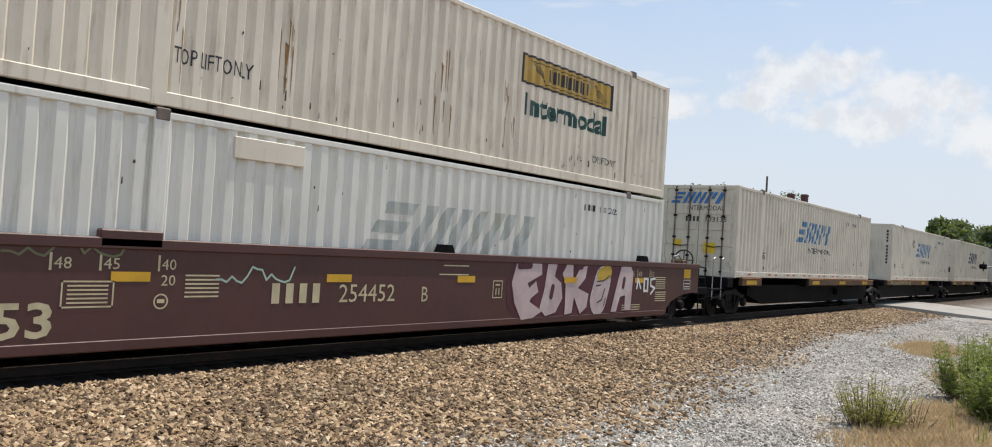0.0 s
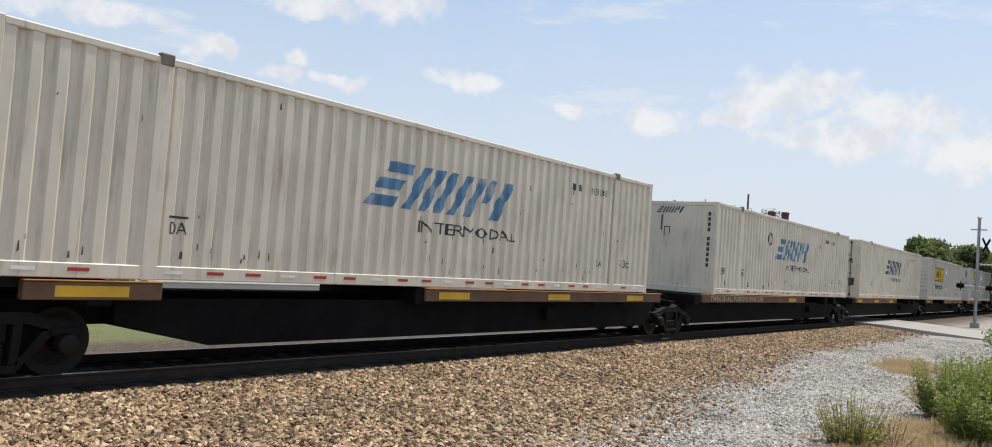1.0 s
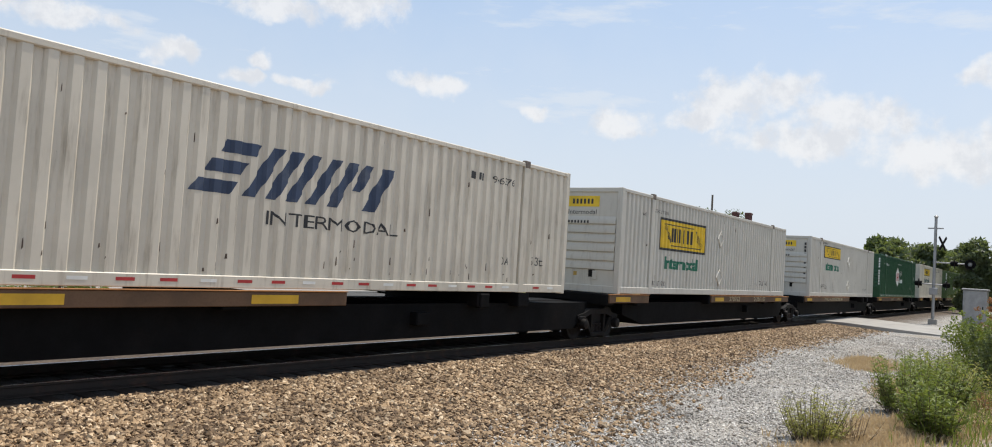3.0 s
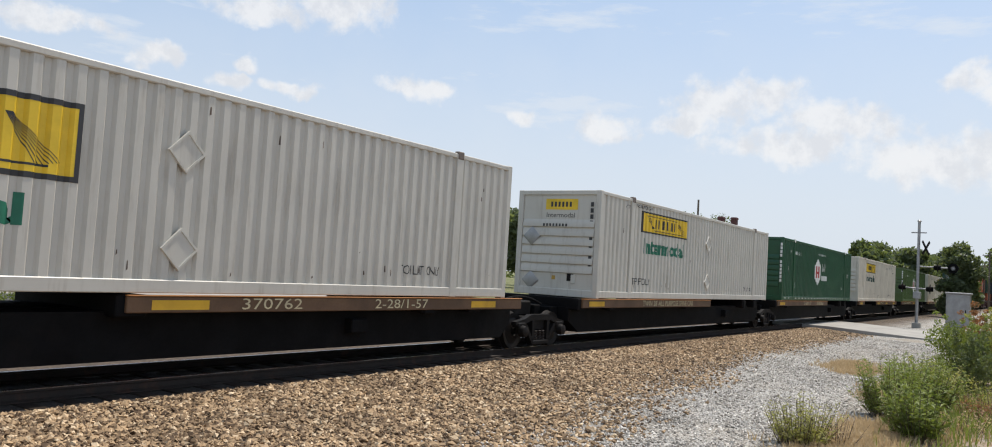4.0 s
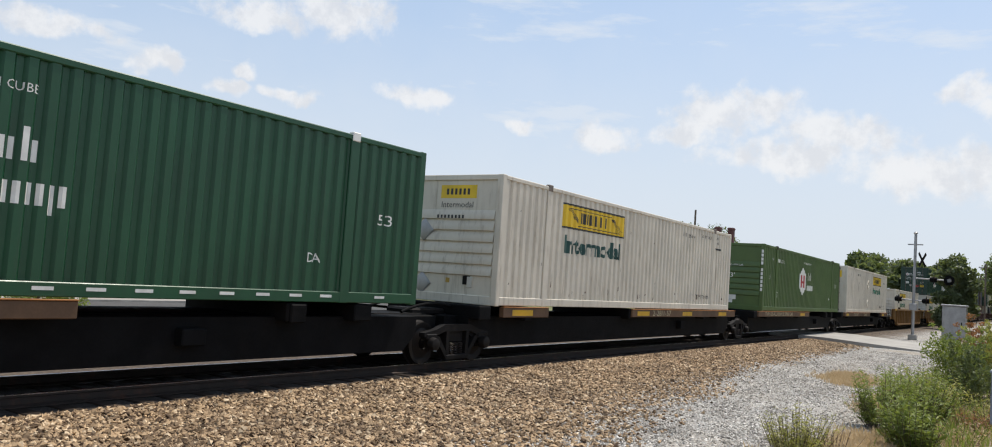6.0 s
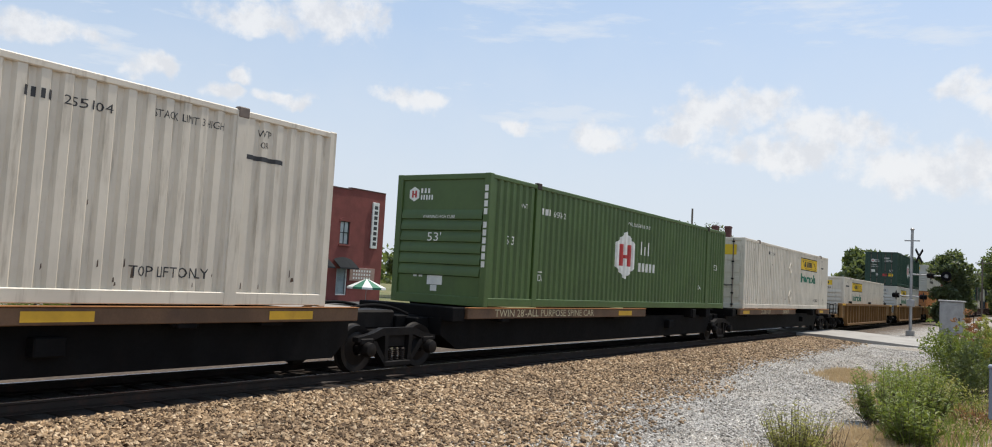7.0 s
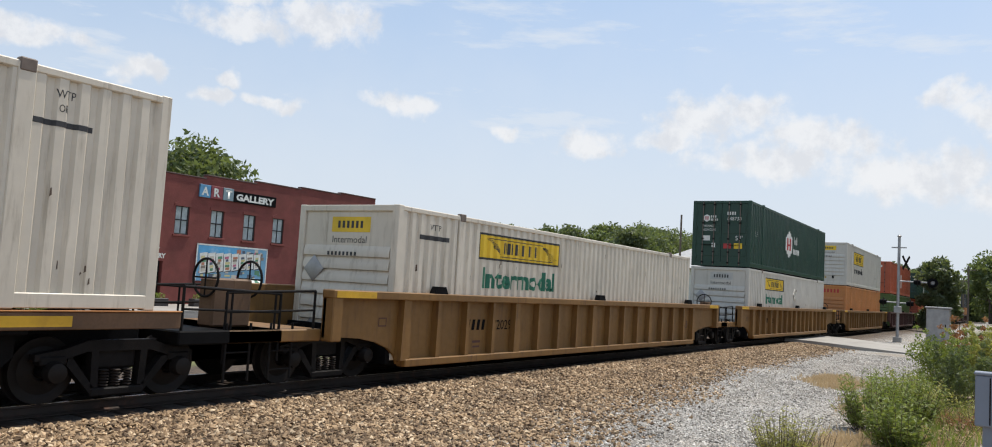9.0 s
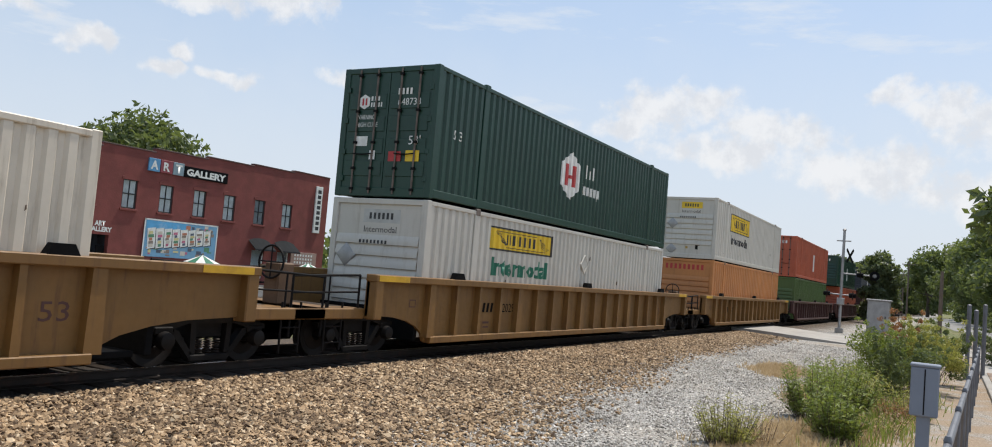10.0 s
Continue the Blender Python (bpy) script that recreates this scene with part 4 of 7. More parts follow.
# ---- rail cars ----
def truck(car, x, name="truck"):
    """A two-axle truck under its car: frame, springs, wheels, axle boxes."""
    z = RAIL
    t = new(name)
    t.parent = car
    t.location = (x, 0, 0)
    part("bolster", shared("bolster", lambda: Shape().rbox(-0.28, 0.28, -1.0, 1.0, z + 0.42, z + 0.72, 0.03), cast_steel), cast_steel, t)
    for sx in (-0.89, 0.89):
        w = part("wheelset", shared("axle%.2f" % sx, lambda: Shape().tube((sx, -0.95, z + 0.42), (sx, 0.95, z + 0.42), 0.085, n=12), cast_steel), cast_steel, t)
    for sy in (-1, 1):
        for sx in (-0.89, 0.89):
            prof = [(0.10, 0.80), (0.13, 0.86), (0.30, 0.815), (0.345, 0.835), (0.415, 0.84), (0.422, 0.73), (0.45, 0.70), (0.445, 0.685), (0.10, 0.68)]
            part("wheel", shared("wheel%d%.2f" % (sy, sx), lambda: Shape().lathe([(r, sy * h) for r, h in prof][::sy], "y", (sx, 0, z + 0.42), 32), wheel_steel), wheel_steel, t)
        y = sy * 1.0
        part("side_frame", shared("side_frame%d" % sy, lambda: side_frame(y, z), cast_steel), cast_steel, t)
        s = Shape()
        for sx in (-0.17, 0, 0.17):
            for k in range(6):
                s.lathe([(0.045, 0), (0.07, 0.015), (0.045, 0.03)], "z", (sx, y, z + 0.20 + k * 0.038), 10)
        part("spring", shared("spring%d" % sy, lambda: s, rail_steel), rail_steel, t)
        for sx in (-0.89, 0.89):
            part("bearing_cap", shared("bearing_cap%d%.2f" % (sy, sx), lambda: Shape().lathe([(0.13, 0), (0.14, sy * 0.05), (0.12, sy * 0.14), (0.05, sy * 0.16)], "y", (sx, y + sy * 0.06, z + 0.42), 16), wheel_steel), wheel_steel, t)
    return t


def side_frame(y, z):
    s = Shape()
    a, b = y - 0.07, y + 0.07
    top = [(-1.12, 0.56), (-1.12, 0.64), (-0.75, 0.70), (-0.45, 0.80), (0.45, 0.80), (0.75, 0.70), (1.12, 0.64), (1.12, 0.56), (0.72, 0.58), (0.45, 0.66), (-0.45, 0.66), (-0.72, 0.58)]
    s.slab([(x, z + h) for x, h in top][::-1], a, b)
    for k in (-1, 1):
        s.slab([(k * x, z + h) for x, h in [(0.70, 0.58), (0.62, 0.56), (0.26, 0.10), (0.36, 0.10), (0.72, 0.50)]][::-k], a, b)
        s.slab([(k * x, z + h) for x, h in [(0.40, 0.66), (0.30, 0.66), (0.28, 0.20), (0.38, 0.20)]][::-k], a, b)
        s.rbox(k * 0.89 - 0.17, k * 0.89 + 0.17, a - 0.02, b + 0.02, z + 0.50, z + 0.62, 0.02)
    s.rbox(-0.38, 0.38, a - 0.01, b + 0.01, z + 0.08, z + 0.19, 0.02)
    return s


def hose(p, q, drop):
    pts = []
    for i in range(9):
        t = i / 8
        pts.append((p[0] + (q[0] - p[0]) * t, p[1] + (q[1] - p[1]) * t, p[2] + (q[2] - p[2]) * t - drop * 4 * t * (1 - t)))
    return pts


def spine_unit(X, rear, front_truck, rear_truck, strips, texts, label):
    """One platform of a spine car, from X (leading end) to X + rear; trucks at offsets or None."""
    c = thing("spine_car", (X, TRACK, 0), label, "rail car", "spine cars of the train")
    TRAIN.append(c)
    z1 = SPINE - 0.24
    z0 = RAIL + 0.31
    a0, a1 = (front_truck + 1.5, front_truck + 2.9) if front_truck is not None else (0.1, 0.7)
    b0, b1 = (rear_truck - 1.35, rear_truck - 1.7) if rear_truck is not None else (rear - 0.3, rear - 0.9)
    body = [(a0, z1 - 0.34), (a1, z0), (b1, z0), (b0, z1 - 0.34), (b0, z1), (a0, z1)]
    part("centre_beam", Shape().slab(body, -1.02, 1.02), black_steel, c, "deep black steel beam")
    part("end_beam", Shape().rbox(-0.3, rear, -0.7, 0.7, z1 - 0.36, z1 - 0.003, 0.02), black_steel, c)
    part("deck_plate", Shape().rbox(-0.6, rear + 0.5, -0.42, 0.42, z1 - 0.22, z1 + 0.02, 0.015), black_steel, c)
    for x0, x1 in strips:
        s = part("side_sill", Shape().rbox(x0, x1, -HALF - 0.03, -HALF + 0.10, SPINE - 0.24, SPINE - 0.02, 0.012), rust_strip, c, "rusty yellow steel sill")
        n = 3 if x1 - x0 > 4 else 1
        for k in range(n):
            xx = x0 + 0.35 + k * (x1 - x0 - 1.5) / max(1, n - 1) * 0.9
            if all(xx + 0.95 < tx or xx > tx + w + 0.05 for tx, txt, w in texts):
                draped("yellow_panel", flat([rect(0, 0.9, 0, 0.13)]), yellow_bright, s, -HALF - 0.03, xx, SPINE - 0.20)
        # Thin strip added for the sunlit sill top; its brightness is in the colour.
        part("sill_flange", Shape().rbox(x0, x1, -HALF - 0.05, -HALF + 0.06, SPINE - 0.02, SPINE - 0.004, 0.004), lit_sill_edge, s, "rust-orange sill edge, painted brighter as if sunlit")
        for tx, txt, w in texts:
            if x0 < tx < x1:
                draped("lettering", glyphs(txt, 0.17, w), tan_mark, s, -HALF - 0.03, tx, SPINE - 0.20, None, 0.006)
    for x in (0.35, P0, 8.0, P1, 15.75):
        part("bolster_arm", Shape().rbox(x - 0.22, x + 0.22, -HALF + 0.02, HALF - 0.02, SPINE - 0.30, SPINE - 0.003, 0.02), black_steel, c)
    for x in (P0, P1):
        part("pedestal", Shape().rbox(x - 0.16, x + 0.16, -HALF - 0.02, -HALF + 0.14, SPINE - 0.32, SPINE - 0.02, 0.02), black_steel, c)
    part("small_box", Shape().rbox(12.2, 12.6, -1.2, -1.0, z0 + 0.25, z0 + 0.5, 0.02), black_steel, c)
    if front_truck is not None:
        truck(c, front_truck)
    if rear_truck is not None:
        truck(c, rear_truck)
        for yy in (-0.5, 0.5):
            part("coupler_hose", Shape().path(hose((rear_truck - 1.2, yy, z1 + 0.05), (rear_truck + 0.9, yy, z1 + 0.05), -0.18), 0.03), black_steel, c)
        part("joint_casting", Shape().rbox(rear_truck - 0.7, rear_truck + 0.7, -0.35, 0.35, z1 - 0.25, z1 + 0.12, 0.04), cast_steel, c)
    return c


def ladder(c, x0, x1, y, z0, z1, n, mat):
    l = part("ladder", Shape().path([(x0, y, z0), (x0, y, z1)], 0.02).path([(x1, y, z0), (x1, y, z1)], 0.02), mat, c)
    for k in range(n):
        z = z0 + (z1 - z0) * (k + 0.5) / n
        part("rung", Shape().tube((x0, y, z), (x1, y, z), 0.014, n=6), mat, l)


def platform_end(c, x, way, paint, wheel=True, reach=1.9):
    """The end platform of a well car above its truck; way: +1 when it points to +x."""
    zt = RAIL + 0.92
    x1 = x + way * reach
    lo, hi = min(x, x1), max(x, x1)
    part("end_platform", Shape().rbox(lo, hi, -1.3, 1.3, zt - 0.2, zt, 0.02), paint, c)
    part("draft_sill", Shape().rbox(lo - 0.4, hi + 0.4, -0.4, 0.4, zt - 0.55, zt - 0.1, 0.03), black_steel, c)
    for y in (-1.2, 1.2):
        r = part("handrail", Shape().path([(x + way * 0.1, y, zt), (x + way * 0.1, y, zt + 0.62), (x1, y, zt + 0.55), (x1, y, zt - 0.5)], 0.022), cast_steel, c)
        part("rail_bar", Shape().path([(x + way * 0.1, y, zt + 0.3), (x1, y, zt + 0.26)], 0.018), cast_steel, r)
        part("rail_bar", Shape().path([(x + way * reach * 0.5, y, zt), (x + way * reach * 0.5, y, zt + 0.58)], 0.018), cast_steel, r)
    ladder(c, lo + reach * 0.45, lo + reach * 0.45 + 0.45, -1.24, RAIL + 0.15, zt + 0.1, 3, cast_steel)
    if wheel:
        st = part("brake_stand", Shape().rbox(x1 - way * 0.35 - 0.2, x1 - way * 0.35 + 0.2, -0.7, -0.35, zt, zt + 0.75, 0.03), rust_strip, c)
        ring = []
        for i in range(17):
            t = 2 * math.pi * i / 16
            ring.append((x1 - way * 0.1, -0.55 + 0.29 * math.cos(t), zt + 0.75 + 0.29 * math.sin(t)))
        bw = part("brake_wheel", Shape().torus((x1 - way * 0.1, -0.55, zt + 0.75), 0.29, 0.02), cast_steel, c)
        part("spoke", Shape().path([ring[0], ring[8]], 0.014, 6).path([ring[4], ring[12]], 0.014, 6), cast_steel, bw)


def well_car(X, length, paint, ribs, label, trucks, ends=(True, True), smooth=False, tail=1.95):
    """A well car from X: side walls with arches over the trucks, floor, end platforms."""
    c = thing("well_car", (X, TRACK, 0), label, "rail car", "well cars of the train")
    TRAIN.append(c)
    b, t = RAIL + 0.25, RAIL + 1.46
    out = HALF + (0.10 if smooth else 0.22)
    deep = 0.0 if smooth else 0.15
    mid = RAIL + 0.78
    left = [(1.95 - 1.65 * (1 - math.cos(a)), b + (mid - b) * math.sin(a)) for a in (0.0, 0.3, 0.6, 0.9, 1.2, 1.57)]
    right = [(length - 0.3 - (x - 0.3) * (tail - 0.3) / 1.65, z) for x, z in left]
    outline = [(0.0, mid), (0.0, t)][::-1] + left[::-1] + right + [(length, mid), (length, t)]
    for sy in (-1, 1):
        y0, y1 = (-out, -out + 0.06) if sy < 0 else (out - 0.06, out)
        part("side_wall", Shape().slab(outline, y0 - sy * deep, y1 - sy * deep), paint, c)
        part("top_chord", Shape().rbox(-0.02, length + 0.02, (y0 - 0.03) if sy < 0 else y0 - 0.03 - deep, (y1 + 0.03 + deep) if sy < 0 else y1 + 0.05, t - 0.02, t + 0.12, 0.015), paint, c)
        part("bottom_sill", Shape().rbox(2.0, length - tail - 0.05, (y0 - 0.01) if sy < 0 else y0 - deep, y1 + deep if sy < 0 else y1 + 0.05, b - 0.04, b + 0.10, 0.015), paint, c)
        if sy < 0 and ribs:
            for k in range(ribs):
                x = 2.0 + (length - 2.05 - tail) * k / (ribs - 1)
                wide = 0.06 if k % 4 else 0.13
                part("stiffener", Shape().slab([(x - wide, b + 0.08), (x + wide, b + 0.08), (x + wide * 0.8, t), (x - wide * 0.8, t)], y0 + 0.005, y0 + deep + 0.01), paint, c)
            for x in (0.12, length - 0.12):
                part("end_post", Shape().rbox(x - 0.12, x + 0.12, y0 - 0.02, y0 + deep + 0.1, mid - 0.06, t, 0.02), paint, c)
    part("well_floor", Shape().rbox(1.9, length - 1.9, -1.2, 1.2, RAIL + 0.22, RAIL + 0.31, 0.01), black_steel, c)
    for x in (1.75, length - 1.75):
        part("bulkhead", Shape().rbox(x - 0.06, x + 0.06, -1.3, 1.3, b, mid + 0.1, 0.01), black_steel, c)
    for x in (P0 + 0.9, length / 2, length - P0 - 1.2):
        part("guide_block", Shape().slab([(x - 0.22, t + 0.12), (x + 0.22, t + 0.12), (x + 0.14, t + 0.26), (x - 0.14, t + 0.26)], -out - 0.02, -out + 0.12), black_steel, c)
    for x in trucks:
        truck(c, x)
    if ends[0]:
        platform_end(c, 0.0, -1, paint)
    if ends[1]:
        platform_end(c, length, 1, paint, ends[1] == "wheel")
    return c, out


def stroke(a, b, r):
    """A fat round-ended stroke as one polygon."""
    a, b = Vector((*a, 0)), Vector((*b, 0))
    d = (b - a).normalized()
    w = Vector((-d.y, d.x, 0))
    pts = []
    for base, s in ((b, -1), (a, 1)):
        for k in range(9):
            t = math.pi * k / 8
            q = base + w * r * math.cos(t) * s + d * r * math.sin(t) * -s
            pts.append((q.x, q.y))
    return pts


def brown_well():
    c, out = well_car(0.2, 21.5, brown_car, 0, "brown steel well car with graffiti and yellowed lettering", (20.1, 1.4), (True, False), True)
    f = -out - 0.001
    mark = lambda name, bm, m, x, z, lift=0.005, lab="": draped(name, bm, m, c, f, x, z, None, lift, lab)
    up = EYE
    mark("company_bars", flat(bars(0, 0, 0.98, 0.29, 4)), tan_mark, 7.06, up - 1.06)
    mark("lettering", glyphs("254452", 0.29, 1.22), tan_mark, 8.30, up - 1.06)
    mark("lettering", glyphs("B", 0.27, 0.18), tan_mark, 10.15, up - 1.08)
    mark("lettering", glyphs("53", 0.40, 0.66, 0.012), tan_mark, 3.42, up - 1.38)
    for x, s in ((4.05, "48"), (4.62, "45"), (5.36, "40"), (17.55, "45"), (17.95, "48"), (18.6, "53")):
        mark("lettering", glyphs(s, 0.14, 0.2), tan_mark, x, up - 0.60)
        mark("marking", flat([rect(-0.05, -0.02, -0.02, 0.18)]), tan_mark, x, up - 0.60)
    mark("lettering", glyphs("20", 0.14, 0.2), tan_mark, 5.36, up - 0.80)
    for x in (4.72, 8.05, 11.1, 14.6, 17.8):
        mark("yellow_panel", flat([rect(0, 0.5, 0, 0.12)]), yellow_bright, x, up - 0.75, 0.022 if 13 < x < 17 else 0.005)
    mark("data_panel", flat([rect(0, 0.62, 0, 0.02), rect(0, 0.62, 0.30, 0.32), rect(0, 0.02, 0, 0.32), rect(0.60, 0.62, 0, 0.32)] + [rect(0.07, 0.55, 0.05 + k * 0.05, 0.07 + k * 0.05) for k in range(5)]), tan_mark, 4.15, up - 1.06)
    ring = lambda r: [(r * math.cos(k * 0.3927), r * math.sin(k * 0.3927)) for k in range(16)]
    mark("round_mark", flat([[ring(0.10)[k], ring(0.10)[(k + 1) % 16], ring(0.08)[(k + 1) % 16], ring(0.08)[k]] for k in range(16)] + [rect(-0.05, 0.05, -0.02, 0.03)]), tan_mark, 5.38, up - 1.0)
    for x, z, w, n in ((5.7, -0.68, 0.5, 6), (10.6, -0.62, 0.8, 1), (10.7, -0.46, 0.7, 1), (18.9, -0.62, 0.55, 6), (18.9, -1.0, 0.6, 5), (17.2, -1.3, 0.9, 3)):
        mark("data_lines", flat([rect(0, w, -k * 0.055, 0.022 - k * 0.055) for k in range(n)]), tan_mark, x, up + z)
    rng = random.Random(4)
    tag = []
    px, pz = 0.0, 0.0
    for k in range(16):
        qx, qz = 0.08 * (k + 1), rng.uniform(-0.06, 0.20)
        tag.append(stroke((px, pz), (qx, qz), 0.014))
        px, pz = qx, qz
    mark("scribbled_tag", flat(tag, 0.0004), surface("pale_green_spray", (0.35, 0.48, 0.40), 0.6), 6.15, up - 0.72, 0.006)
    mark("scribbled_tag", flat([[(x * 1.1, z) for x, z in p] for p in tag], 0.0004), surface("dull_green_spray", (0.16, 0.16, 0.08), 0.6), 3.5, up - 0.42, 0.006)
    # fat graffiti shapes on a plum ground
    z0 = up - 1.50
    gx = 12.72
    plum = surface("plum_spray", (0.085, 0.022, 0.032), 0.6, dirt=(0.22, 0.05, 0.08), dirt_amount=0.6, scale=2.0)
    blocks = [
        [(0.02, 0.75), (0.15, 1.12), (0.55, 1.19), (1.02, 1.17), (1.05, 0.92), (0.55, 0.74), (0.62, 0.64), (0.85, 0.78), (0.95, 0.56), (0.70, 0.43), (0.66, 0.36), (1.12, 0.16), (0.80, 0.03), (0.40, 0.0), (0.14, 0.35)],
        [(1.25, 1.14), (1.60, 1.14), (1.52, 0.88), (1.78, 0.75), (1.86, 0.42), (1.62, 0.12), (1.25, 0.05), (1.02, 0.22), (1.16, 0.60)],
        [(1.82, 0.95), (2.00, 1.17), (2.22, 1.14), (2.26, 0.76), (2.52, 1.08), (2.82, 1.13), (2.76, 0.85), (2.46, 0.63), (2.92, 0.50), (2.86, 0.20), (2.60, 0.06), (2.32, 0.44), (2.26, 0.09), (1.98, 0.06), (1.96, 0.70)],
        stroke((3.36, 0.36), (3.52, 0.78), 0.33),
        [(3.95, 0.07), (4.20, 0.07), (4.36, 0.42), (4.60, 0.45), (4.60, 0.09), (4.90, 0.09), (4.96, 1.0), (4.80, 1.17), (4.36, 1.13), (4.20, 0.75)],
    ]
    mark("graffiti_ground", flat([[(-0.10, 0.30), (0.3, 0.02), (2.4, 0.03), (5.05, 0.07), (5.08, 1.1), (4.2, 1.17), (0.1, 1.18), (-0.12, 0.8)]]), plum, gx, z0, 0.004, "plum spray behind fat pink graffiti")
    for k, block in enumerate(blocks):
        n = len(block)
        mx, mz = sum(q[0] for q in block) / n, sum(q[1] for q in block) / n
        mark("graffiti_outline", flat([[(mx + (x - mx) * 1.06, mz + (z - mz) * 1.05) for x, z in block]]), white_mark if k == 3 else plum, gx, z0, 0.007 + 0.0004 * k)
        mark("graffiti_fill", flat([block]), pink_spray, gx, z0, 0.011 + 0.0004 * k)
    for a, e, r in (((1.42, 0.46), (1.47, 0.66), 0.065), ((4.48, 0.66), (4.52, 0.84), 0.06), ((0.25, 1.08), (0.62, 1.10), 0.07), ((2.40, 1.09), (2.58, 1.10), 0.06)):
        mark("graffiti_gap", flat([stroke(a, e, r)]), plum, gx, z0, 0.016)
    mark("graffiti_cap", flat([stroke((3.42, 0.93), (3.74, 1.0), 0.16)]), surface("mustard_spray", (0.50, 0.33, 0.04), 0.6), gx, z0, 0.016)
    for a, e in (((3.25, 0.78), (3.55, 0.80)), ((3.55, 0.80), (3.80, 0.92)), ((3.30, 0.30), (3.50, 0.36)), ((3.50, 0.36), (3.62, 0.62)), ((3.22, 0.68), (3.42, 0.70)), ((3.60, 0.22), (3.68, 0.40))):
        mark("graffiti_line", flat([stroke(a, e, 0.014)]), dark_paint, gx, z0, 0.020)
    mark("inspection_mark", flat([rect(0, 0.30, 0, 0.02), rect(0, 0.30, 0.32, 0.34), rect(0, 0.02, 0.02, 0.32), rect(0.28, 0.30, 0.02, 0.32), rect(0.08, 0.22, 0.24, 0.27), rect(0.09, 0.12, 0.06, 0.19), rect(0.18, 0.21, 0.06, 0.19)]), tan_mark, 12.15, up - 1.05)
    mark("graffiti_tail", flat([stroke((5.0, 0.62), (5.05, 0.85), 0.03), stroke((5.05, 0.85), (5.2, 0.62), 0.03), stroke((5.38, 0.55), (5.38, 0.85), 0.04), stroke((5.38, 0.85), (5.56, 0.85), 0.03), stroke((5.56, 0.85), (5.56, 0.55), 0.04), stroke((5.38, 0.55), (5.56, 0.55), 0.03), stroke((5.72, 0.84), (5.95, 0.86), 0.03), stroke((5.72, 0.84), (5.72, 0.68), 0.03), stroke((5.72, 0.68), (5.95, 0.62), 0.03), stroke((5.95, 0.62), (5.75, 0.48), 0.03)], 0.0005), white_mark, 12.9, z0, 0.008)
    part("corner_bracket", Shape().rbox(4.55, 5.35, -out - 0.03, -out + 0.1, RAIL + 1.46, RAIL + 1.68, 0.02), brown_car, c)
    platform_end(c, 21.5, 1, black_steel, True, 0.9)
    mark("yellow_panel", flat([rect(0, 0.42, 0, 0.24)]), yellow_bright, 20.55, up - 0.62)
    mark("data_panel", flat([rect(0, 0.42, 0, 0.015), rect(0, 0.42, 0.24, 0.255), rect(0, 0.015, 0, 0.25), rect(0.405, 0.42, 0, 0.25), rect(0.06, 0.36, 0.06, 0.08), rect(0.06, 0.36, 0.14, 0.16)]), white_mark, 20.55, up - 0.92)
    part("bent_pipe", Shape().path([(20.9, -0.9, RAIL + 0.9), (20.9, -0.9, RAIL + 1.75), (21.2, -0.9, RAIL + 1.8), (22.0, -0.9, RAIL + 1.3)], 0.02), galvanised, c)


